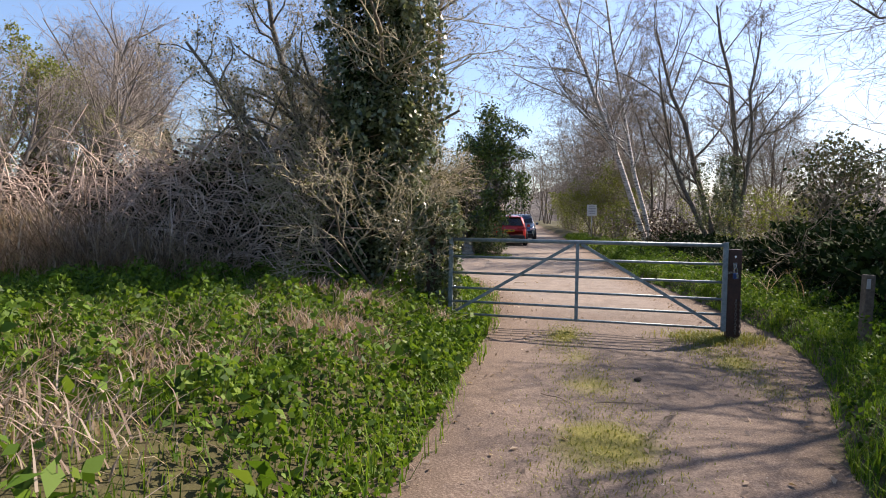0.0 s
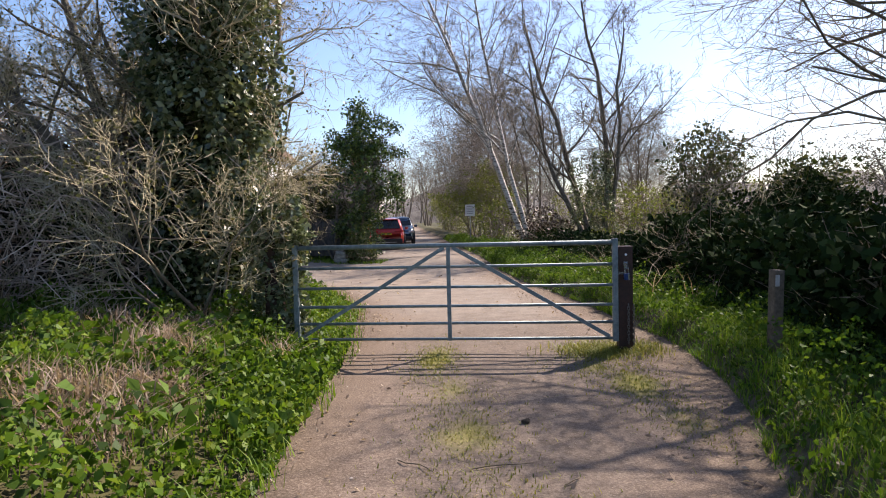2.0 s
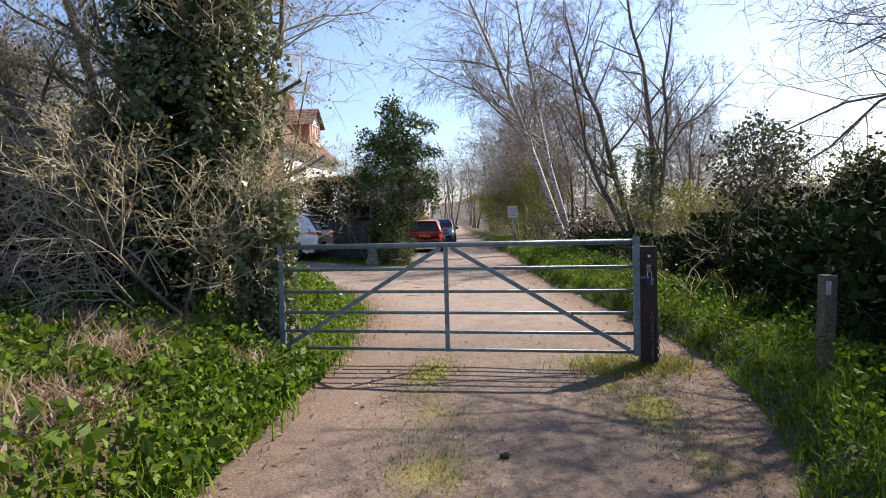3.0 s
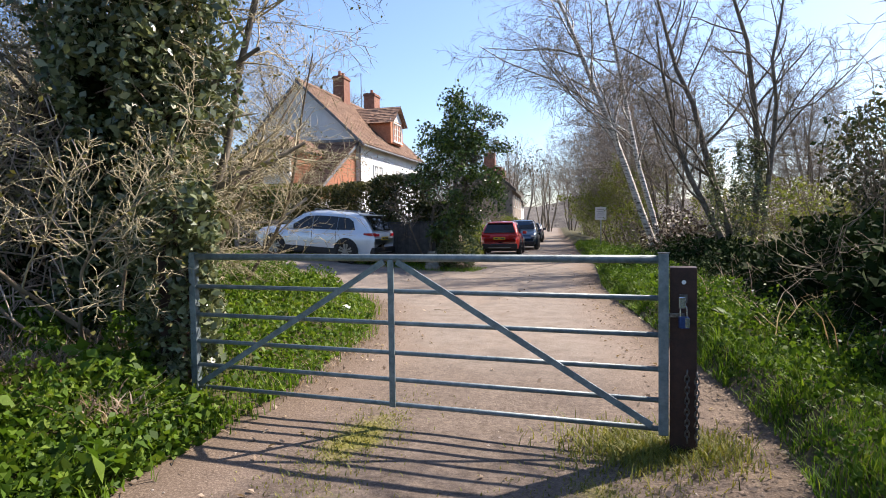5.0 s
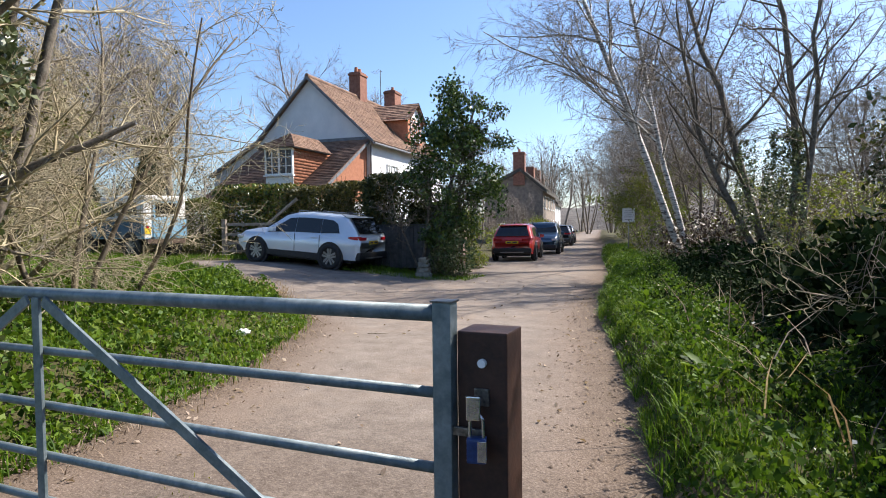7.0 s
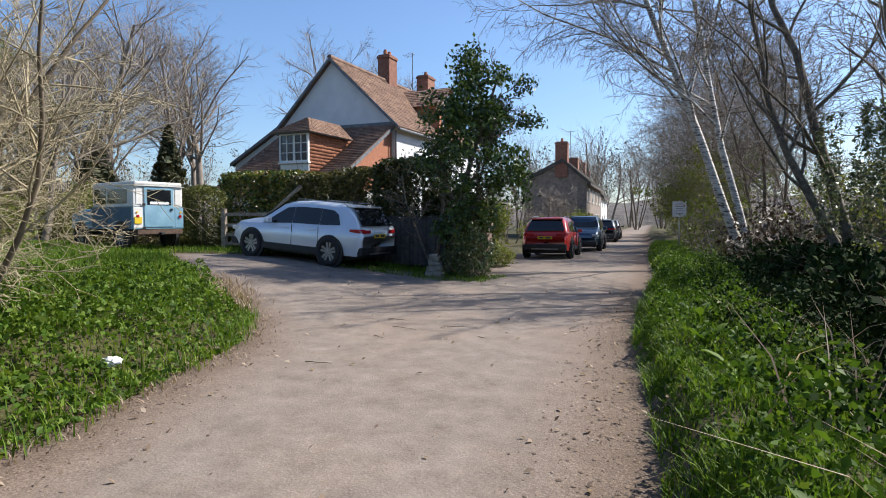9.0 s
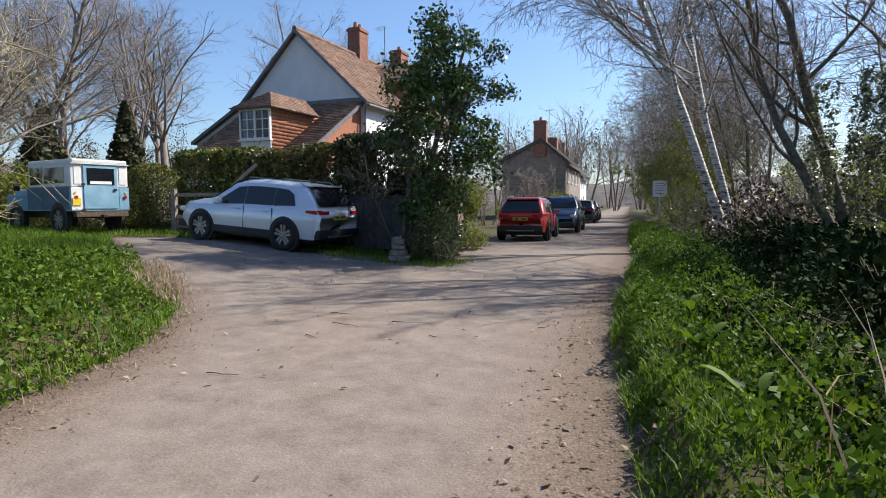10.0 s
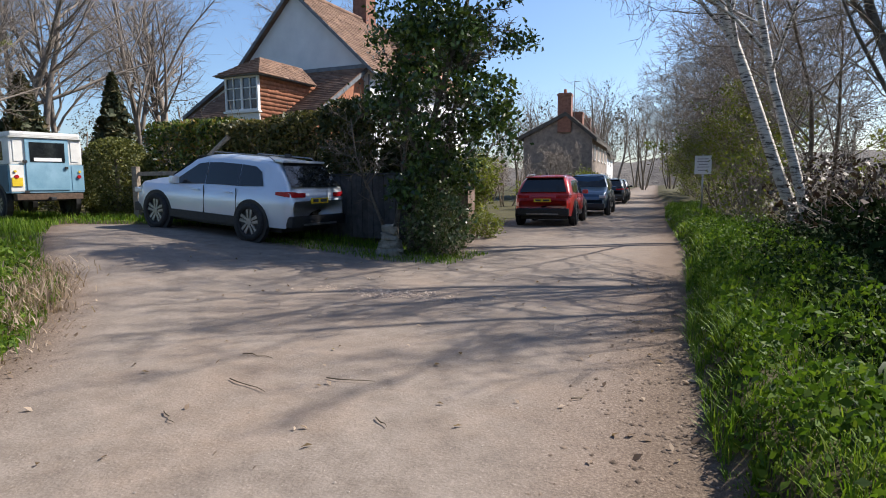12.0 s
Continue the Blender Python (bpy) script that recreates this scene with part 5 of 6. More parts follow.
def stalks(name, spots, k, hgt, seed, label, mat=None, lift=0.0):
    """Dead grass stalks in loose, flopped bunches."""
    rng = np.random.default_rng(seed)
    b = Buf()
    for x, y, r, f in spots:
        n = int(k * f)
        px, py = x + rng.normal(size=n) * r, y + rng.normal(size=n) * r
        b.blades(np.stack([px, py, height(px, py) - 0.02 + lift * rng.random(n)], 1), hgt * (0.6 + 0.4 * f), 0.006, rng, 2.4)
    ob = part_of(name, b, mat or M_DEAD, smooth=False)
    return tagged(ob, label, "dead grass", kind="stuff")


rng = np.random.default_rng(41)
b = Buf()
for x, y, r, f in ((-8.4, -0.45, 0.4, 0.7), (-9.4, -0.6, 0.5, 1.2), (-10.6, -0.7, 0.6, 1.5), (-12.0, -0.9, 0.6, 1.5), (-13.4, -1.0, 0.6, 1.3), (-7.4, -0.3, 0.3, 0.3)):
    n = int(620 * f)
    px, py = x + rng.normal(size=n) * r, y + rng.normal(size=n) * r * 0.7
    pz = height(px, py) + rng.random(n) * (0.25 + 0.5 * f)
    b.blades(np.stack([px, py, pz], 1), 0.42, 0.007, rng, 2.8)
tagged(part_of("tall_dead_grass", b, M_DEAD, smooth=False), "tall tan dead grass flopped along the bramble thicket", "dead grass", kind="stuff")
stalks("dead_grass_tufts", [(-4.05, -1.9, 0.20, 0.9), (-4.3, -0.9, 0.16, 0.6), (-3.75, -2.6, 0.14, 0.5), (-3.5, -0.9, 0.12, 0.4), (-4.9, -3.9, 0.3, 0.9), (-4.2, -4.2, 0.2, 0.6), (-5.0, -5.6, 0.25, 0.6), (-5.9, -1.2, 0.2, 0.4), (-4.55, 0.05, 0.2, 0.7), (-4.6, -2.9, 0.25, 0.7), (-3.6, -3.6, 0.18, 0.5), (-5.6, -2.6, 0.3, 0.6), (-5.2, -4.8, 0.35, 0.9), (-6.2, -3.8, 0.3, 0.6)], 260, 0.28, 42, "flattened tan dead grass lying in the weeds")
stalks("verge_dead_stalks", [(1.25, 3.2, 0.25, 0.5), (1.05, 4.6, 0.3, 0.6), (0.9, 6.0, 0.3, 0.6), (0.5, 7.8, 0.3, 0.5), (1.6, 1.8, 0.2, 0.4)], 30, 0.6, 43, "thin dead stalks standing in the verge")

stalks("dead_grass_mounds", [(-4.2, -6.1, 0.45, 1.6), (-4.0, -3.2, 0.25, 1.3), (-5.4, -0.7, 0.35, 1.3), (-4.9, -6.4, 0.35, 1.0), (-4.05, -1.9, 0.13, 1.0), (-4.2, -1.55, 0.12, 0.7), (-4.45, -0.75, 0.14, 0.9), (-3.75, -2.75, 0.13, 0.8), (-3.45, -1.0, 0.09, 0.5), (-5.0, -4.5, 0.24, 1.0), (-4.3, -4.7, 0.18, 0.7)], 420, 0.10, 44, "pale tan mounds of dead grass on the bank", lift=0.22)

stalks("cut_stalk_heap", [(-6.9, 7.75, 0.16, 0.8), (-7.5, 8.3, 0.2, 1.0), (-8.2, 8.8, 0.22, 1.0), (-9.0, 9.4, 0.2, 0.7)], 420, 0.10, 45, "low heap of brown cut stalks at the tip of the bank", lift=0.24)
stalks("edge_straw", [(float(edge_l(0.4 + 0.35 * i)) + 0.06 * (i % 3) - 0.02, 0.4 + 0.35 * i, 0.14, 0.35 + 0.3 * (i % 2)) for i in range(26)], 260, 0.07, 46, "thin straw and dry grass along the edge of the lane")
stalks("track_edge_straw", [(float(edge_l(-8 + 0.5 * i)) + 0.02, -8 + 0.5 * i, 0.10, 0.3) for i in range(17)], 160, 0.06, 47, "thin straw and dry grass along the edge of the track")

# birches by the lane
THINNEST[0] = 0.0062
BSTEM = [(0, 0, (-0.36, 0.02, 1), 14.5, 0.15), (0.12, -0.2, (-0.27, 0.03, 1), 13.5, 0.12)]
bare_tree("birch", 0.1, 20.6, BSTEM, BIRCHY, 51, M_BIRCH, M_TWIG, "two leaning white-barked birch stems beside the lane", sink=0.2, limbs=True)
# multi-stem tree with ivy foot
ash, _ = bare_tree("ash_tree", 2.25, 15.4, [(0, 0, (-0.5, 0.05, 1), 7.5, 0.11), (0.1, 0, (-0.22, 0.1, 1), 9.5, 0.14), (0.25, 0.1, (-0.02, -0.05, 1), 9.5, 0.13), (0.35, -0.1, (0.25, 0.1, 1), 8.5, 0.10)], [(12, 42, 0.36, 0.10, 0.08, 0.25), (8, 44, 0.5, 0.16, 0.07), (6, 44, 0.5, 0.22, 0.03), (3, 40, 0.5, 0.22, 0.02), (0, 0, 0, 0.2, 0)], 52, M_BARK, M_TWIG, "many-stemmed bare tree with ivy round its foot", limbs=True)
b = Buf()
rng = np.random.default_rng(53)
b.leaves(np.concatenate([shell_points(rng, 6500, 0.15, 0, 0.0, 3.8, 0.50, 0.34), shell_points(rng, 1200, -0.7, 0.1, 1.2, 3.6, 0.2, 0.2)]), 0.075, rng)
part_of("ivy", b, M_LITIVY, ash, "dark ivy")
THINNEST[0] = 0.0035
# overhanging tree on the near right and a drooping shrub
bare_tree("overhanging_tree", 5.5, 1.2, [(0, 0, (-0.16, -0.05, 1), 8.5, 0.12), (0.2, 0, (-0.46, -0.3, 0.9), 7.0, 0.075), (0, 0.2, (-0.42, 0.3, 0.9), 7.0, 0.08), (0.2, 0.3, (0.2, 0.2, 1), 7.5, 0.09)], [(14, 52, 0.52, 0.13, 0.0), (9, 48, 0.52, 0.2, -0.05), (6, 45, 0.52, 0.24, -0.04), (3, 42, 0.5, 0.24, -0.02), (0, 0, 0, 0.2, 0)], 54, M_BARK, M_TWIG, "bare spreading tree overhanging the dark thicket", limbs=True)
bare_tree("drooping_shrub", 3.1, 4.0, [(0, 0, (-0.40, -0.3, 1), 2.3, 0.016), (0, 0, (-0.5, -0.1, 1), 2.4, 0.017), (0, 0.2, (-0.5, 0.15, 0.9), 2.2, 0.015), (0, 0, (-0.2, -0.45, 1), 2.3, 0.016), (0.1, 0.5, (-0.4, 0.3, 1), 2.4, 0.016), (-0.2, -0.3, (-0.5, -0.4, 0.8), 2.0, 0.014), (0, 0.3, (-0.3, 0.2, 1), 2.3, 0.016)], [(9, 50, 0.36, 0.17, -0.12, 0.25), (5, 48, 0.5, 0.24, -0.03), (2, 42, 0.5, 0.24, 0.08), (0, 0, 0, 0.2, 0)], 55, M_PALETWIG, M_PALETWIG, "pale bare branches drooping from the thicket over the verge", category="shrub")

# thicket on the right, dark evergreen with its deep shade in the leaf colour
for i, (x, y, hh, r) in enumerate(((2.9, -3.6, 1.1, 1.0), (2.9, -1.9, 1.2, 1.1), (2.8, -0.2, 1.3, 1.1), (2.9, 1.5, 1.4, 1.15), (3.0, 3.4, 1.4, 1.2), (2.9, 5.4, 1.6, 1.2), (2.8, 7.6, 1.15, 1.2), (2.3, 9.8, 0.85, 1.1), (1.8, 11.8, 0.9, 1.0), (1.5, 13.8, 0.9, 0.9), (0.9, 16.4, 0.95, 0.9), (0.7, 18.9, 1.1, 0.9), (4.8, -1.0, 1.1, 1.3), (4.9, 2.6, 1.35, 1.3), (4.9, 6.2, 2.1, 1.4), (4.6, 9.6, 1.2, 1.3))):
    rng = np.random.default_rng(60 + i)
    cl = [(0, 0, hh * 0.5, r, r * 1.15, hh * 0.52)] + [(rng.normal() * r * 0.5, rng.normal() * r * 0.6, hh * (0.6 + 0.3 * rng.random()), r * 0.5, r * 0.5, hh * 0.28) for _ in range(3)]
    bush("evergreen_bush", x, y, cl, M_SHADEIVY, 0.12, 70 + i, "evergreen thicket of ivy and bramble beside the verge, darkened for its shade", per=1050, twigs=40)
# taller yew-like crowns in the thicket
bush("evergreen_tree", 3.4, 7.6, [(0, 0, 2.4, 0.9, 0.9, 0.9), (0.4, 0.7, 2.9, 0.7, 0.7, 0.6)], M_YEW, 0.085, 90, "dark evergreen crown rising from the thicket", per=700, category="tree")
bush("evergreen_tree", 5.0, 6.0, [(0, 0, 2.0, 0.9, 0.9, 0.75), (0, 0.2, 1.2, 0.8, 0.8, 1.2)], M_YEW, 0.085, 91, "dark evergreen crown rising from the thicket", per=700, category="tree")

THINNEST[0] = 0.006
# brown twiggy scrub behind the ash and the birches
for i, (x, y, hh) in enumerate(((3.6, 13.0, 2.2), (4.6, 17.0, 2.6), (2.6, 18.6, 2.5), (3.4, 21.5, 2.8), (6.5, 14.0, 2.4), (6.8, 20.0, 2.8))):
    bare_tree("scrub_shrub", x, y, [(0, 0, (-0.3, 0, 1), hh, 0.035), (0.3, 0.3, (0.3, 0.3, 1), hh, 0.035), (-0.2, 0.4, (-0.4, 0.2, 0.8), hh * 0.9, 0.03), (0.1, -0.5, (-0.2, -0.5, 0.8), hh, 0.03)], [(10, 50, 0.5, 0.14, 0.0), (7, 50, 0.5, 0.2, 0.0), (4, 45, 0.5, 0.22, 0.0), (0, 0, 0, 0.2, 0)], 270 + i, M_TWIG, M_TWIG, "brown twiggy scrub with a few opening leaves", buds=(M_BUD if i % 2 else M_SPRING, 0.5), bud_size=0.07, category="shrub")

# hedgerow along the lane beyond the birches
for i in range(13):
    y = 17.5 + i * 4.2
    x = float(edge_r(y)) + 2.9 + 0.5 * math.sin(i * 2.1)
    rng = np.random.default_rng(100 + i)
    hh = (1.5, 2.0, 2.6, 4.2, 4.6, 4.0, 3.8, 4.4, 4.0, 3.6, 4.2, 4.0, 4.4)[i]
    if i % 2 == 0 or i < 2:
        bush("hedgerow_shrub", x, y, [(0, 0, hh * 0.45, 1.3, 1.9, hh * 0.5), (0.2, 0.9, hh * 0.7, 0.8, 0.9, hh * 0.33)], (M_BRAMBLE if i < 2 else (M_SPRING, M_HEDGE)[i % 3 == 1]), 0.11, 110 + i, "twiggy hedgerow shrub breaking into yellow-green leaf", per=110, twig=M_FARTWIG, twigs=90)
    else:
        bare_tree("hedgerow_shrub", x, y, [(0, 0, (-0.2, 0, 1), hh, 0.06), (0.3, 0.3, (0.2, 0.3, 1), hh, 0.06), (-0.2, 0.5, (-0.3, 0.2, 1), hh * 0.9, 0.05), (0.1, -0.5, (-0.1, -0.4, 1), hh, 0.05)], [(10, 45, 0.5, 0.1, 0.04), (7, 45, 0.5, 0.15, 0.03), (6, 40, 0.5, 0.2, 0.0), (0, 0, 0, 0.2, 0)], 120 + i, M_TWIG, M_FARTWIG, "twiggy hedgerow shrub breaking into yellow-green leaf", buds=(M_SPRING, 1.0), bud_size=0.10, category="shrub")
# bare trees over the hedgerow
THINNEST[0] = 0.0085
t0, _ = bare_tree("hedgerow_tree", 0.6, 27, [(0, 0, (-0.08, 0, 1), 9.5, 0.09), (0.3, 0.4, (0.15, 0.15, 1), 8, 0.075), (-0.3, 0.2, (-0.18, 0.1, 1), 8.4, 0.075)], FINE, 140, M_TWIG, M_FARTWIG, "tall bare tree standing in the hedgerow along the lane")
for i, (x, y, s, rz) in enumerate(((-1.2, 33, 1.05, 70), (-2.4, 40, 1.1, 190), (-4.0, 48, 1.15, 300), (-6.0, 57, 1.1, 40), (5.5, 24, 0.75, 250), (7.5, 33, 0.9, 20))):
    copy_thing(t0, pose(x, y, -0.1, 0, 0, rz) @ Matrix.Scale(s, 4))

# shrubs along the lane before the cottage
for i, (x, y, hh, leafy) in enumerate(((-10.6, 33.5, 1.5, 1), (-11.8, 38.5, 1.7, 0), (-12.6, 43.5, 1.6, 1), (-14.2, 46.5, 3.4, 0), (-12.4, 47.5, 2.2, 1), (-16.5, 40.0, 3.0, 0), (-18.5, 44.0, 3.4, 1), (-13.6, 36.0, 2.4, 0))):
    if leafy:
        bush("garden_shrub", x, y, [(0, 0, hh * 0.5, 1.2, 1.6, hh * 0.5), (0.3, 0.7, hh * 0.65, 0.8, 0.8, hh * 0.35)], (M_HEDGE, M_SPRING)[i % 4 == 0], 0.12, 240 + i, "garden shrub beside the lane before the cottage", per=260, twigs=30)
    else:
        bare_tree("garden_shrub", x, y, [(0, 0, (-0.2, 0, 1), hh, 0.05), (0.3, 0.3, (0.3, 0.3, 1), hh, 0.05), (-0.2, 0.5, (-0.3, 0.2, 1), hh * 0.9, 0.04), (0.1, -0.5, (-0.1, -0.4, 1), hh, 0.04)], [(12, 45, 0.5, 0.1, 0.04), (8, 45, 0.5, 0.15, 0.03), (5, 40, 0.5, 0.2, 0.0), (0, 0, 0, 0.2, 0)], 250 + i, M_TWIG, M_FARTWIG, "leafless brown garden shrub before the cottage", category="shrub")

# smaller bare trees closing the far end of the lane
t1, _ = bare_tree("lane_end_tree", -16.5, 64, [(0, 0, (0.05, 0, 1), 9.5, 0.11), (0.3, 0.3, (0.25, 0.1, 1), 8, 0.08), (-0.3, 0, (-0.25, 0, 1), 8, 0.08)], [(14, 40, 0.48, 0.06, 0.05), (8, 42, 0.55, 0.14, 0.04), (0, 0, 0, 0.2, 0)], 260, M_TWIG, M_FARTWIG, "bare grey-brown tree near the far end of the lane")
for i, (x, y, s, rz) in enumerate(((-19.5, 78, 1.2, 30), (-22, 90, 1.3, 100), (-25, 104, 1.4, 170), (-17, 96, 1.25, 220), (-27.5, 84, 1.2, 280), (-21, 118, 1.5, 330), (-24, 128, 1.6, 60), (-30, 100, 1.4, 140), (-12.5, 90, 1.2, 200), (-23, 62, 1.0, 260), (-15, 108, 1.4, 310), (-26, 72, 1.1, 20))):
    copy_thing(t1, pose(x, y, -0.1, 0, 0, rz) @ Matrix.Scale(s, 4))

# holly at the garden corner
rng = np.random.default_rng(150)
hol = empty("holly_tree", pose(-7.0, 15.1, float(height(-7.0, 15.1)) - 0.05))
tb, lb = Buf(), Buf()
ends = []
for dx, way, L, r in ((0.1, (0.07, 0, 1), 5.2, 0.10), (-0.25, (-0.10, 0.05, 1), 3.9, 0.06), (0.35, (0.24, 0, 1), 4.2, 0.07), (-0.3, (-0.45, -0.1, 1), 3.0, 0.04)):
    grow(lambda lv: tb, rng, (dx, 0, 0), np.array(way) / np.linalg.norm(way), L, r, 0, [(13, 55, 0.25, 0.07, 0.05), (6, 45, 0.55, 0.15, 0.06), (4, 40, 0.5, 0.2, 0.08), (0, 0, 0, 0.2, 0)], ends)
part_of("trunk", tb, M_BARK, hol)
for k, size, centre, per in ((66, (1.45, 1.1, 1.7), (1.0, 0, 3.0), 115), (36, (1.15, 0.9, 1.0), (0.95, 0, 4.45), 110), (9, (0.45, 0.4, 0.5), (0.7, 0, 5.45), 70), (9, (0.4, 0.4, 0.8), (-0.45, 0, 3.3), 60), (18, (0.8, 0.6, 0.6), (0.6, 0, 1.5), 120)):
    for c in lumps(rng, k, size, centre, 0.75):
        lb.leaves(lumps(rng, per, (0.33, 0.33, 0.30), c, 1.3), 0.10, rng)
part_of("crown", lb, M_HOLLY, hol)
tagged(hol, "glossy dark green holly tree at the garden corner", "tree")
bush("variegated_shrub", -5.95, 14.75, [(0, 0, 0.62, 0.55, 0.5, 0.65), (-0.5, 0.1, 0.5, 0.45, 0.4, 0.5)], leaf_material("cream-edged leaves", [(0.03, 0.06, 0.015), (0.08, 0.12, 0.03), (0.30, 0.31, 0.17)], 0.35, 0.2), 0.075, 151, "cream-edged ivy bush at the foot of the holly", per=2600, twigs=20)
bush("low_green_bush", -6.75, 18.3, [(0, 0, 0.32, 0.42, 0.4, 0.34)], M_SPRING, 0.06, 152, "small bright green bush at the lane edge", per=6000, twigs=10)
bush("golden_shrub", -8.6, 20.6, [(0, 0, 1.1, 0.95, 0.9, 1.0), (0.5, 0.3, 1.5, 0.6, 0.6, 0.6)], M_SPRING, 0.09, 153, "yellow-green garden shrub behind the brick pier", per=1500, twigs=20)

# garden hedge behind the silver car
for i, (x, y, hx, hz, mat, lab) in enumerate(((-16.2, 17.6, 1.3, 3.15, M_LAUREL, "laurel hedge with yellow-green and reddish tips"), (-14.1, 17.0, 1.2, 3.05, M_LAUREL, "laurel hedge with yellow-green and reddish tips"), (-12.2, 16.75, 1.1, 2.9, M_HEDGE, "clipped brown-green garden hedge"), (-10.4, 16.7, 1.1, 3.0, M_HEDGE, "clipped brown-green garden hedge"), (-8.9, 16.6, 1.0, 3.2, M_YEW, "dark dense evergreen shrub behind the fence"), (-7.6, 16.6, 0.6, 2.2, M_YEW, "dark dense evergreen shrub behind the fence"))):
    rng = np.random.default_rng(160 + i)
    zg = float(height(x, y))
    top = empty("garden_hedge", pose(x, y, zg - 0.1))
    k = 17000
    p = rng.random((k, 3)) * 2 - 1
    far = np.abs(p).max(axis=1) > 0.75
    p = p[far]
    p = p / (np.sum(np.abs(p) ** 7, axis=1) ** (1 / 7))[:, None] * (0.86 + 0.2 * rng.random(len(p)))[:, None]
    lb = Buf()
    lb.leaves(p * np.array((hx, 0.75, (hz - zg) / 2)) + np.array((0, 0, (hz - zg) / 2 + 0.1)), 0.115, rng)
    part_of("foliage", lb, mat, top)
    tb = Buf()
    for _ in range(60):
        a = np.array((rng.uniform(-hx, hx) * 0.85, rng.normal() * 0.2, 0))
        tb.tube([a, a + rng.normal(size=3) * 0.15 + (0, 0, 1.2), a + rng.normal(size=3) * 0.3 + (0, 0, hz - zg - 0.15)], [0.02, 0.014, 0.006], 4)
    part_of("stem_tangle", tb, M_TWIG, top)["kind"] = "stuff"
    tagged(top, lab, "hedge", group="garden hedge")

# clipped yew drum
rng = np.random.default_rng(170)
zg = float(height(-16.25, 15.4))
yew = empty("clipped_yew", pose(-16.25, 15.25, zg))
lb = Buf()
d = rng.normal(size=(13000, 3))
d = d / (np.sum(np.abs(d) ** 2.4, axis=1) ** (1 / 2.4))[:, None]
lb.leaves(d * np.array((0.86, 0.82, 1.1)) * (0.93 + 0.14 * rng.random(13000))[:, None] + np.array((0, 0, 1.02)), 0.07, rng)
part_of("foliage", lb, M_TOPIARY, yew)
part("trunk", rod((0, 0, -0.1), (0, 0, 1.6), 0.1, 8, 0.04), M_BARK, yew)
tagged(yew, "clipped dark yew drum beside the garden gate", "shrub")

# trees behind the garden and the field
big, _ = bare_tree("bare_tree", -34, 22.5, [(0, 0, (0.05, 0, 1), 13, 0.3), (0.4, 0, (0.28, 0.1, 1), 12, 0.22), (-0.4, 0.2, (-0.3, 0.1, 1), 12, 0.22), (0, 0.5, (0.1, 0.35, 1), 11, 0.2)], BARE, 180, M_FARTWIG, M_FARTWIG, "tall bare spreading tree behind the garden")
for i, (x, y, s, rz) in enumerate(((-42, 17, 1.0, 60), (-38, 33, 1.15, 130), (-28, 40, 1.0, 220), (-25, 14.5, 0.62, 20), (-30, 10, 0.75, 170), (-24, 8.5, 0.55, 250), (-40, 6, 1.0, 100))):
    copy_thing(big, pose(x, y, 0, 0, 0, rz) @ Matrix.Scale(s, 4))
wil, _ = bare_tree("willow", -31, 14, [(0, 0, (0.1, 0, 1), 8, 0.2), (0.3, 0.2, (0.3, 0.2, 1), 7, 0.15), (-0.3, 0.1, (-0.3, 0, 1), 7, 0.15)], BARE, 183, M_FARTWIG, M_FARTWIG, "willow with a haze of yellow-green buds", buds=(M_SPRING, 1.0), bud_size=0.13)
copy_thing(wil, pose(-38, 11, 0, 0, 0, 80) @ Matrix.Scale(1.1, 4))


def conifer(x, y, hgt, r, seed, mat, label):
    rng = np.random.default_rng(seed)
    t = empty("conifer", pose(x, y, 0))
    part("trunk", rod((0, 0, 0), (0, 0, hgt * 0.95), 0.16, 8, 0.03), M_BARK, t)
    k = 5200
    z = rng.random(k) ** 1.25
    a = rng.random(k) * 2 * math.pi
    rr = r * (1 - z) ** 0.8 * (0.55 + 0.5 * rng.random(k) + 0.2 * np.sin(4 * a + z * 17))
    lb = Buf()
    lb.leaves(np.stack([rr * np.cos(a), rr * np.sin(a), hgt * (0.06 + 0.94 * z) - rr * 0.2], 1), 0.28, rng)
    part_of("crown", lb, mat, t)
    tagged(t, label, "tree")


conifer(-28.5, 23.5, 6.6, 1.5, 190, M_CONIFER, "dark narrow conifer behind the garden")
conifer(-30.5, 20.5, 6.4, 1.8, 191, M_CONIFER, "brownish conifer behind the garden")
conifer(-33.5, 19.0, 6.6, 1.7, 192, M_CONIFER, "brownish conifer behind the garden")
for i, (x, y, r, hz) in enumerate(((-22.5, 17.5, 1.6, 2.0), (-25.5, 17.0, 1.8, 2.4), (-28.5, 16, 2.0, 2.6), (-22, 11.5, 1.3, 1.8))):
    bush("garden_bush", x, y, [(0, 0, hz * 0.5, r, r, hz * 0.5), (r * 0.4, 0, hz * 0.7, r * 0.5, r * 0.5, hz * 0.35)], (M_HEDGE, M_SPRING)[i % 2], 0.13, 195 + i, "unkempt bushes behind the parked old off-roader", per=330, twigs=30)

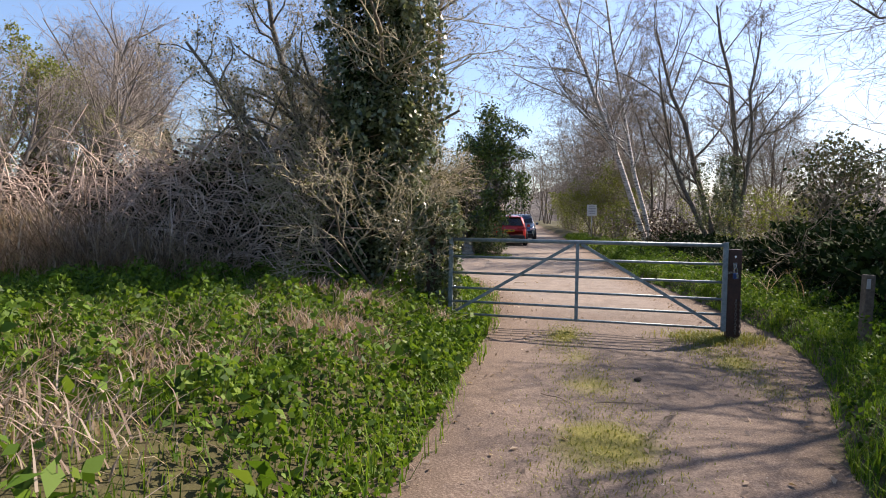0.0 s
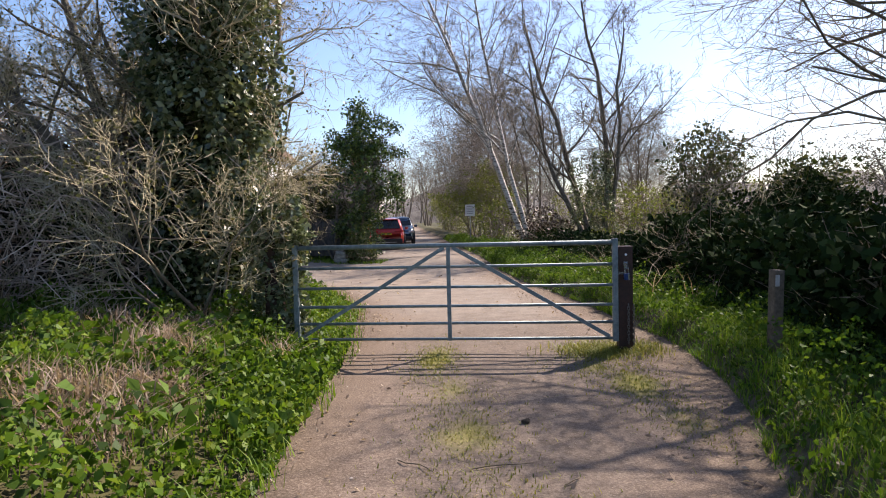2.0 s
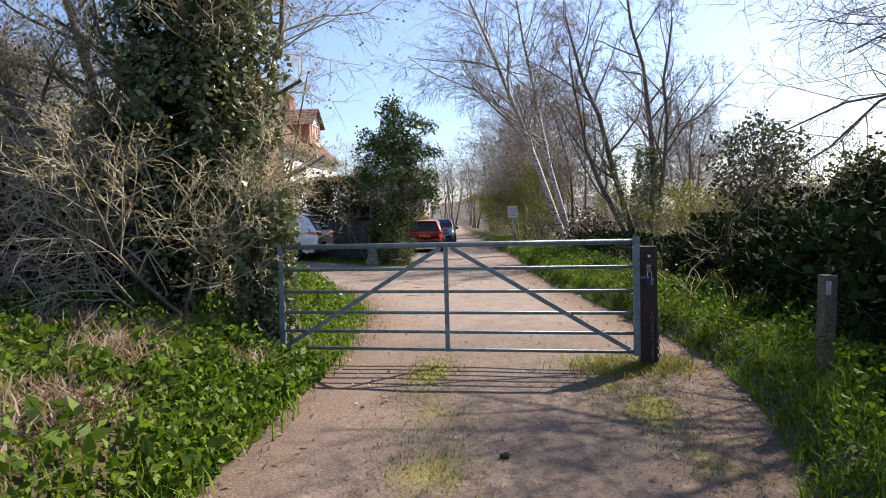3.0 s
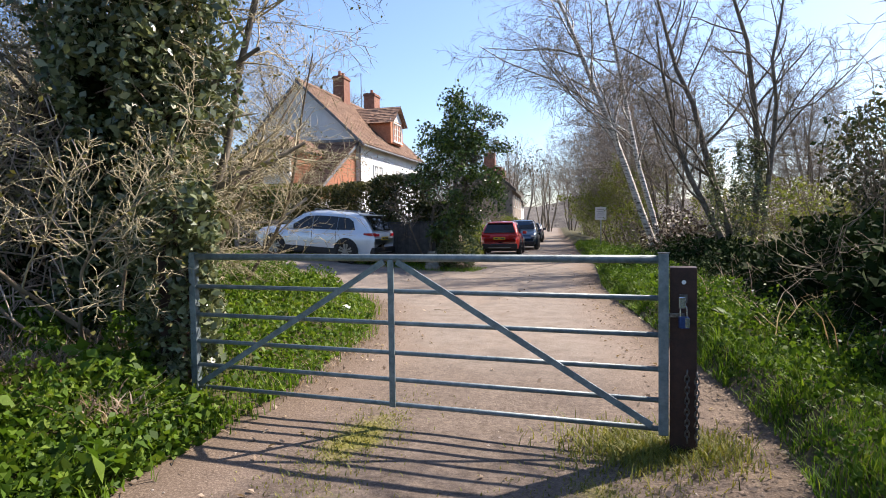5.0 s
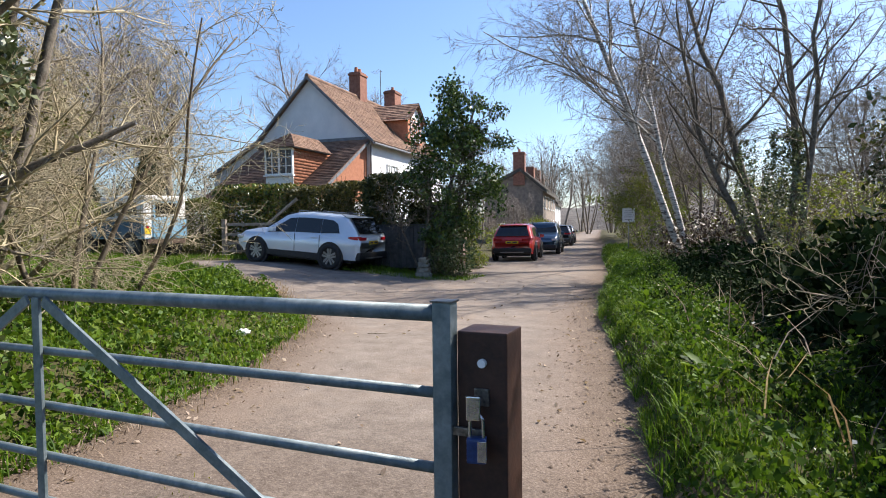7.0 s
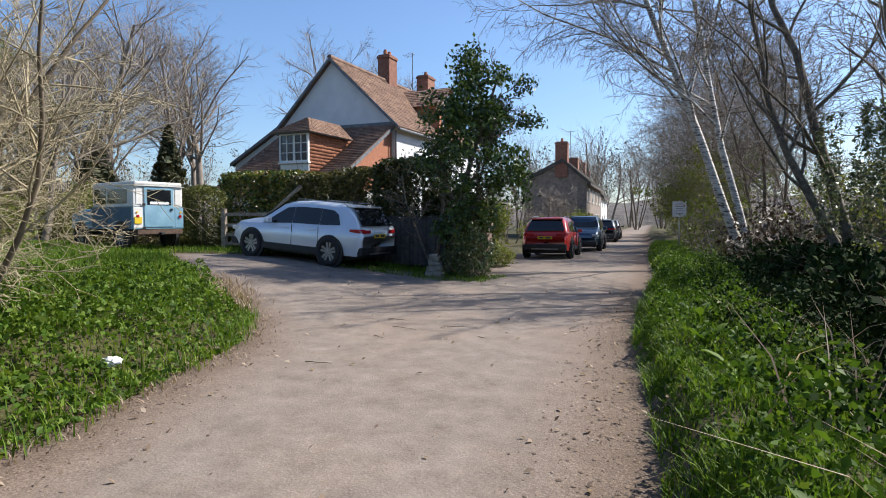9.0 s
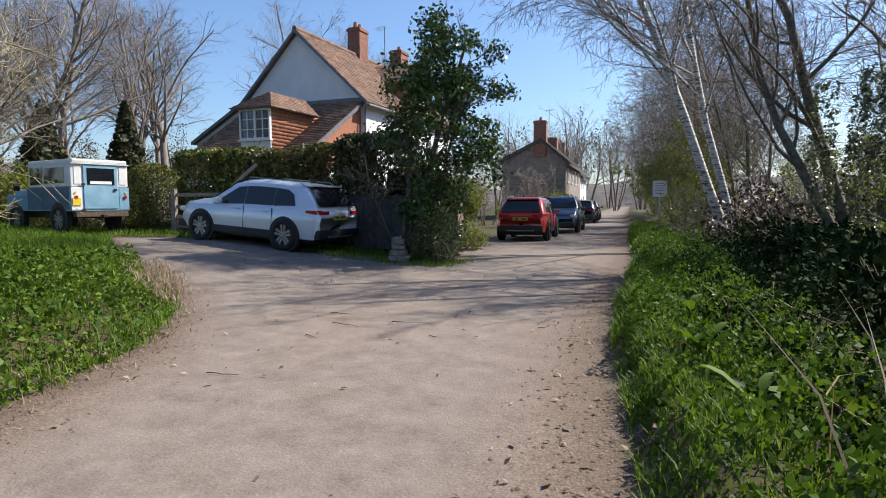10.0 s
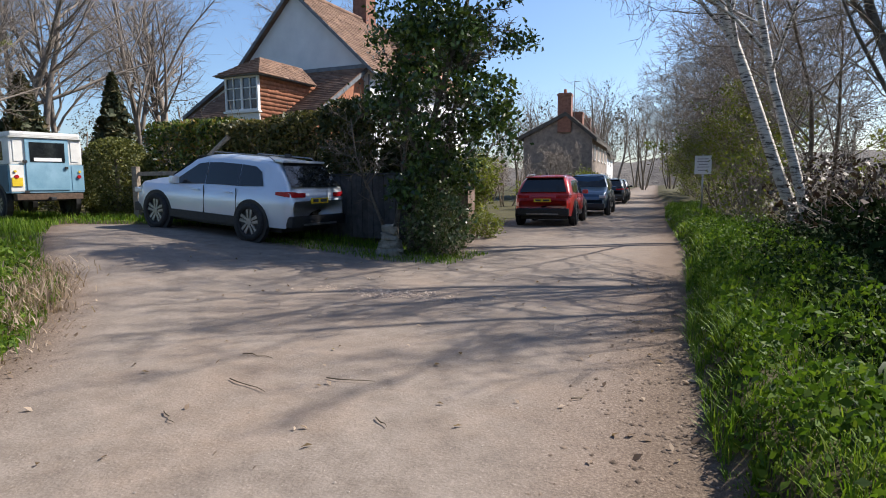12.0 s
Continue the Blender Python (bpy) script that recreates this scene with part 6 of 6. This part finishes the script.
# wooded rise behind the far end of the lane
def wooded_rise():
    b = Buf()
    n, k = 160, 9
    rows = []
    for i in range(n):
        a = math.radians(-95 + 150 * i / (n - 1))
        for j in range(k):
            f = j / (k - 1)
            dist = 175 + 75 * f
            z = (10.5 + 3.0 * math.sin(i * 0.21) + 2.0 * math.sin(i * 0.53 + 1)) * math.sin(f * math.pi / 2) ** 0.6 + 1.1 * noise.noise(Vector((i * 0.9, j * 1.7, 3.1)))
            rows.append((dist * math.sin(a), dist * math.cos(a), max(z, 0) - 0.4))
    b.add(rows, [[i * k + j, i * k + j + 1, (i + 1) * k + j + 1, (i + 1) * k + j] for i in range(n - 1) for j in range(k - 1)])
    ob = part_of("wooded_rise", b, surface("far winter woodland", (0.06, 0.052, 0.047), (0.13, 0.115, 0.10), 0.35, 1.0, 0, 0.8, 1.5, 1.6))
    tagged(ob, "grey-brown winter woodland on a far low rise", "hill", kind="structure")


wooded_rise()

# distant woods at the end of the lane and round the fields
rng = np.random.default_rng(200)
b, lb = Buf(), Buf()
ends = []
for i in range(120):
    if i < 85:
        a = math.radians(rng.uniform(-60, 35))
        dist = rng.uniform(85, 170)
    else:
        a = math.radians(rng.uniform(-180, 180))
        dist = rng.uniform(110, 260)
    x, y = dist * math.sin(a), dist * math.cos(a)
    if abs(x - float(np.interp(y, [0, 160], [-3, -27]))) < 4 and y < 150 and y > 0:
        continue
    L = rng.uniform(8, 14)
    for s in range(1):
        grow(lambda lv: b, rng, (x + s, y, -0.5), np.array((rng.normal() * 0.15, rng.normal() * 0.15, 1)), L, 0.25, 0, [(10, 45, 0.5, 0.1, 0.06), (6, 45, 0.5, 0.15, 0.05), (0, 0, 0, 0.2, 0)], ends)
part_of("distant_wood", b, M_FARTWIG)
tagged(bpy.data.objects["distant_wood"], "bare grey-brown woods in the distance", "woods", kind="stuff")
e = np.array(ends)
lb.leaves(np.repeat(e, 3, axis=0) + rng.normal(size=(3 * len(e), 3)) * 0.35, 0.30, rng)
far = part_of("distant_scrub", lb, leaf_material("distant budding twigs", [(0.06, 0.05, 0.04), (0.09, 0.075, 0.055), (0.10, 0.10, 0.05)], 0.9, 0.1, 0.0))
tagged(far, "haze of budding twigs in the distant woods", "woods", kind="stuff")

# ---- verge plants ----


def scatter(rng, n, x0, x1, y0, y1, keep):
    x, y = rng.uniform(x0, x1, n), rng.uniform(y0, y1, n)
    k = keep(x, y)
    return x[k], y[k]


rng = np.random.default_rng(300)
patch = lambda x, y: 0.5 + 0.5 * np.sin(x * 2.3 + 1.1 * np.sin(y * 1.9)) * np.cos(y * 2.1 + 0.7 * np.sin(x * 2.7))
b = Buf()
bare = lambda x, y: np.maximum(np.maximum(np.exp(-((x + 4.2) / 0.75) ** 2 - ((y + 6.1) / 0.55) ** 2), 0.9 * np.exp(-((x + 4.0) / 0.35) ** 2 - ((y + 3.2) / 0.45) ** 2)), 0.8 * np.exp(-((x + 5.4) / 0.8) ** 2 - ((y + 0.7) / 0.3) ** 2))
x, y = scatter(rng, 185000, -9.5, -2.4, -8.8, 9.5, lambda x, y: (edge_l(y) - x > -0.12) & ((edge_l(y) - x) < 6) & (patch(x, y) * 1.1 + 0.22 - 1.6 * bare(x, y) > rng.random(len(x))))
near = np.clip((edge_l(y) - x) / 0.5, 0.15, 1)
mound = 0.04 + 0.42 * np.clip(patch(x * 2.4, y * 2.1) * 0.9 + patch(y * 4.1 + 2, x * 3.7) * 0.7 - 0.5, 0, 1)
z = height(x, y) + (1 - rng.random(len(x)) ** 2.6) * mound * near + 0.01
b.leaves(np.stack([x, y, z], 1), 0.053, rng, 0.28, 0.6, 0.7)
tagged(part_of("verge_weeds", b, M_WEED), "lush green nettles and cleavers on the bank", "weeds", kind="stuff")
b = Buf()
x, y = scatter(rng, 110000, -15, -2.4, -8.8, 13, lambda x, y: (edge_l(y) - x > -0.25) & (0.75 - 0.6 * patch(x, y) > rng.random(len(x)) * 0.9))
b.blades(np.stack([x, y, height(x, y) - 0.01], 1), 0.16, 0.005, rng, 0.9)
tagged(part_of("bank_grass", b, M_GRASS, smooth=False), "bright green spring grass on the bank", "grass", kind="stuff")
# large dock leaves
b = Buf()
for _ in range(60):
    cx, cy = rng.uniform(-6.5, -2.9), rng.uniform(-7.5, 0.2)
    p = np.stack([cx + rng.normal(size=9) * 0.10, cy + rng.normal(size=9) * 0.10, np.zeros(9)], 1)
    p[:, 2] = height(p[:, 0], p[:, 1]) + 0.12 + rng.random(9) * 0.16
    b.leaves(p, 0.15, rng, 0.4, 0.5, 0.4)
tagged(part_of("dock_leaves", b, M_WEED), "large dock leaves among the nettles", "weeds", kind="stuff")
# ivy running down the bank to the track
b = Buf()
x, y = scatter(rng, 15000, -4.6, -2.7, -3.2, 0.6, lambda x, y: (edge_l(y) - x > -0.1) & ((edge_l(y) - x) < 1.1) & (patch(x * 0.8 + 2, y) > 0.35))
b.leaves(np.stack([x, y, height(x, y) + 0.03 + rng.random(len(x)) * 0.16], 1), 0.06, rng, 0.3)
tagged(part_of("ground_ivy", b, M_WEED), "dark glossy ivy trailing over the bank", "ivy", kind="stuff")
# right verge
b = Buf()
for n, y0, y1, wide in ((52000, -6.0, 13.5, 0.0042), (14000, 13.5, 36, 0.010)):
    y = rng.uniform(y0, y1, n)
    off = rng.random(n) ** 1.2 * 1.55 - 0.05
    x = edge_r(y) + off
    tuft = np.clip(patch(x * 2.6, y * 2.2) * 0.7 + patch(y * 4.1, x * 3.7) * 0.6 - 0.2, 0, 1)
    go = tuft + 0.35 * rng.random(n) > 0.2
    x, y, tuft = x[go], y[go], tuft[go]
    hgt = 0.025 + 0.10 * tuft
    for lo, hi in ((0.0, 0.06), (0.06, 0.1), (0.1, 0.2)):
        k = (hgt >= lo) & (hgt < hi)
        b.blades(np.stack([x[k], y[k], height(x[k], y[k]) - 0.01], 1), (lo + hi) / 2 + 0.02, wide, rng, 1.2)
tagged(part_of("verge_grass", b, M_GRASS, smooth=False), "lush bright green grass on the verge", "grass", kind="stuff")
b = Buf()
x, y = scatter(rng, 210000, -2.5, 2.8, -8.8, 20, lambda x, y: (x - edge_r(y) > 0.02) & ((x - edge_r(y)) < 1.5) & (patch(x * 1.6, y * 1.4) + 0.2 > rng.random(len(x))))
b.leaves(np.stack([x, y, height(x, y) + 0.03 + (1 - rng.random(len(x)) ** 2) * (0.02 + 0.40 * np.clip(patch(x * 2.2, y * 1.8) * 0.9 + patch(y * 3.3, x * 3.1) * 0.7 - 0.4, 0, 1)) * np.clip((x - edge_r(y)) / 0.3, 0.25, 1)], 1), 0.045, rng, 0.2)
tagged(part_of("verge_herbs", b, M_VERGE), "leafy green herbs in the verge", "weeds", kind="stuff")
# dark ivy and bramble creeping into the verge, the thicket's shade in their colour
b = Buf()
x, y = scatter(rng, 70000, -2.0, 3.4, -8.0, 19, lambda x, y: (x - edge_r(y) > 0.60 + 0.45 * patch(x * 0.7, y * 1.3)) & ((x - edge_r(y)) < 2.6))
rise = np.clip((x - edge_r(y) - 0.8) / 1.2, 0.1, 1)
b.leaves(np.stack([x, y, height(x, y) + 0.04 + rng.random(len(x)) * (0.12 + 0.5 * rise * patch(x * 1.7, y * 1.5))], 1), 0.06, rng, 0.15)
tagged(part_of("creeping_ivy", b, M_SHADEIVY), "ivy and bramble creeping from the thicket, darkened for its shade", "ivy", kind="stuff")
b = Buf()
x, y = scatter(rng, 330, -3.0, 2.2, 0.5, 22, lambda x, y: (x - edge_r(y) > 0.5) & ((x - edge_r(y)) < 1.8) & (patch(x + 1, y) > 0.55))
b.leaves(np.stack([x, y, height(x, y) + 0.22 + rng.random(len(x)) * 0.14], 1), 0.03, rng, 0.7, 0.9)
tagged(part_of("white_flowers", b, leaf_material("white petals", [(0.6, 0.6, 0.52), (0.75, 0.75, 0.70)], 0.6, 0.3)), "tiny white flowers in the verge", "flowers", kind="stuff")
# grass at the apron, garden edge and the middle of the track
b = Buf()
x, y = scatter(rng, 40000, -25, -5.2, 8, 15.2, lambda x, y: (inside(x, y) < 0.1) & (rng.random(len(x)) < 0.9))
b.blades(np.stack([x, y, height(x, y) - 0.01], 1), 0.15, 0.007, rng, 0.9)
x, y = scatter(rng, 5000, -9.5, -5.3, 13.6, 15.3, lambda x, y: patch(x * 2, y * 2) + 0.3 > rng.random(len(x)))
b.blades(np.stack([x, y, height(x, y) - 0.01], 1), 0.08, 0.006, rng, 1.2)
tagged(part_of("garden_edge_grass", b, M_GRASS, smooth=False), "rough grass along the garden edge", "grass", kind="stuff")
b = Buf()
for cx, cy, rx, ry, n in ((-1.95, -0.35, 0.16, 0.45, 1500), (-0.12, 0.05, 0.26, 0.22, 2600), (-0.05, -1.3, 0.22, 0.5, 1300), (-0.3, -0.7, 0.25, 0.3, 700), (-1.5, -2.6, 0.25, 0.5, 900), (-1.35, -4.1, 0.3, 0.5, 1800), (-1.7, -1.6, 0.2, 0.5, 500), (-1.3, -5.6, 0.3, 0.6, 1500), (0.1, -2.3, 0.2, 0.4, 500), (0.35, 0.1, 0.10, 0.2, 500)):
    x, y = cx + rng.normal(size=n) * rx, cy + rng.normal(size=n) * ry
    b.blades(np.stack([x, y, height(x, y) - 0.006], 1), 0.025 if cy < -0.5 or cx < -1 else 0.06, 0.004, rng, 1.6)
tagged(part_of("track_grass", b, leaf_material("yellowed track grass", [(0.10, 0.13, 0.02), (0.19, 0.20, 0.03), (0.28, 0.25, 0.05)], 0.6, 0.4), smooth=False), "short mossy yellow-green grass tufts in the track", "grass", kind="stuff")

# ---- stones, twigs and litter ----
b = Buf()
x, y = scatter(rng, 11000, -12, 1.2, -8.5, 14, lambda x, y: (inside(x, y) > -0.1) & (patch(x * 1.7, y * 0.6) * np.where(inside(x, y) < 0.7, 1.0, 0.45) > rng.random(len(x))))
for px, py in zip(x, y):
    s = 0.003 + 0.010 * rng.random() ** 5
    r = rng.random(6) * 0.5 + 0.75
    c = np.array((px, py, float(height(px, py)) + s * 0.2))
    v = c + s * np.array([(r[0], 0, 0), (0, r[1], 0), (-r[2], 0, 0), (0, -r[3], 0), (0.1, 0.1, 0.7 * r[4]), (0, 0, -0.5)])
    b.add(v, [[0, 1, 4], [1, 2, 4], [2, 3, 4], [3, 0, 4]])
tagged(part_of("loose_stones", b, surface("pale flint chips", (0.14, 0.115, 0.093), (0.34, 0.30, 0.26), 30, 0.85, island=0.5), smooth=False), "loose flint chips scattered on the track", "gravel", kind="stuff")
b = Buf()
x, y = scatter(rng, 3500, -9, 1.2, -8.5, 14, lambda x, y: (inside(x, y) > -0.2) & (np.where(inside(x, y) < 0.9, 0.9, 0.15) > rng.random(len(x))))
b.leaves(np.stack([x, y, height(x, y) + 0.012], 1), 0.05, rng, 0.8, 0.5)
tagged(part_of("fallen_leaves", b, M_DEAD), "dry brown leaf litter along the track edge", "leaf litter", kind="stuff")
for i, (x, y, L, a) in enumerate(((-1.9, -3.1, 0.3, -35), (-1.45, -3.2, 0.4, 15), (-0.9, -3.4, 0.25, 60), (-3.6, 5.6, 0.3, 10), (-3.9, 7.7, 0.42, -12), (-4.3, 8.2, 0.3, 8), (-3.3, 8.0, 0.35, 20), (-3.8, 7.1, 0.22, -25), (-1.7, 8.4, 0.14, 50), (-2.6, 7.6, 0.16, -40))):
    b = Buf()
    rng2 = np.random.default_rng(400 + i)
    pts = np.array([(k * L / 4, rng2.normal() * 0.012, 0.012 + 0.004 * (k % 2)) for k in range(5)])
    b.tube(pts, [0.005, 0.0045, 0.004, 0.003, 0.002], 5)
    t = part_of("fallen_twig", b, M_TWIG)
    t.matrix_basis = pose(x, y, float(height(x, y)), 0, 0, a)
    tagged(t, "thin brown fallen twig lying on the track", "twig", group="twigs on the track")
# clods and pebbles thrown up along the lane's edge, and a low ridge of pale gravel on the apron
rng = np.random.default_rng(420)


def chips(name, x, y, size, mat, label, category):
    b = Buf()
    for px, py in zip(x, y):
        k = size * (0.35 + rng.random() ** 2)
        r = rng.random(6) * 0.6 + 0.7
        c = np.array((px, py, float(height(px, py)) + k * 0.15))
        b.add(c + k * np.array([(r[0], 0, 0), (0, r[1], 0), (-r[2], 0, 0), (0, -r[3], 0), (0.15, 0.1, 0.75 * r[4])]), [[0, 1, 4], [1, 2, 4], [2, 3, 4], [3, 0, 4]])
    tagged(part_of(name, b, mat, smooth=False), label, category, kind="stuff")


y = rng.uniform(-3, 14, 3600)
x = edge_r(y) - np.abs(rng.normal(size=3600)) * 0.34 - 0.02
chips("edge_clods", x, y, 0.014, surface("brown clods", (0.075, 0.053, 0.038), (0.19, 0.142, 0.105), 20, 0.95, island=0.6), "brown earth clods along the edge of the lane", "earth")
y = rng.uniform(0.5, 9, 1500)
x = edge_l(y) + np.abs(rng.normal(size=1500)) * 0.4
chips("edge_pebbles", x, y, 0.012, surface("brown clods", (0.075, 0.053, 0.038), (0.19, 0.142, 0.105), 20, 0.95, island=0.6), "brown crumbs of earth along the bank", "earth")
x, y = -4.75 + rng.normal(size=420) * 0.5, 11.0 + rng.normal(size=420) * 0.16
chips("gravel_ridge", x, y, 0.022, surface("pinkish gravel", (0.24, 0.18, 0.14), (0.46, 0.38, 0.31), 20, 0.9, island=0.4), "low ridge of pinkish gravel on the apron", "gravel")
# dock plants in the verge
for cx, cy in ((0.0, 6.9), (-0.15, 8.1), (0.35, 5.6), (0.75, 3.1)):
    b = Buf()
    for _ in range(9):
        az, L = rng.random() * 6.28, 0.16 + 0.14 * rng.random()
        d, sd = np.array((math.cos(az), math.sin(az), 0)), np.array((-math.sin(az), math.cos(az), 0))
        spine = [d * L * f + np.array((0, 0, L * (1.5 * f - 0.75 * f * f))) for f in (0.0, 0.3, 0.6, 0.85, 1.0)]
        wide = [0.006, 0.03, 0.042, 0.028, 0.002]
        v = [q + sd * w * k + np.array((0, 0, 0.012 * abs(k))) for q, w in zip(spine, wide) for k in (-1, 0, 1)]
        b.add(v, [[3 * i + k, 3 * i + k + 1, 3 * i + k + 4, 3 * i + k + 3] for i in range(4) for k in (0, 1)])
    t = part_of("dock_plant", b, M_VERGE)
    t.matrix_basis = pose(cx, cy, float(height(cx, cy)) + 0.04)
    tagged(t, "broad-leaved green dock plant in the verge", "plant", group="docks in the verge")
bm = bmesh.new()
bmesh.ops.create_icosphere(bm, subdivisions=3, radius=1)
for v in bm.verts:
    n = noise.noise(v.co * 2.3) * 0.45 + noise.noise(v.co * 6) * 0.15
    v.co = Vector((v.co.x * 0.085, v.co.y * 0.06, v.co.z * 0.045)) * (1 + n)
lit = part("litter_bag", bm, surface("crumpled white plastic", (0.62, 0.62, 0.60), (0.8, 0.8, 0.78), 10, 0.5, 0, 0.5), None, smooth=False)
lit.matrix_basis = pose(-4.5, 4.15, float(height(-4.5, 4.15)) + 0.16, 0, 0, 30)
tagged(lit, "crumpled white plastic litter in the grass", "litter")
bm = bmesh.new()
bmesh.ops.create_icosphere(bm, subdivisions=2, radius=1)
for v in bm.verts:
    v.co = Vector((v.co.x * 0.035, v.co.y * 0.02, v.co.z * 0.025)) * (1 + 0.4 * noise.noise(v.co * 2))
clod = part("earth_clod", bm, surface("dark earth", (0.03, 0.022, 0.016), (0.06, 0.045, 0.03), 30, 0.95), None)
clod.matrix_basis = pose(-1.08, -2.36, float(height(-1.08, -2.36)) + 0.015)
tagged(clod, "small dark clod lying on the track", "clod")
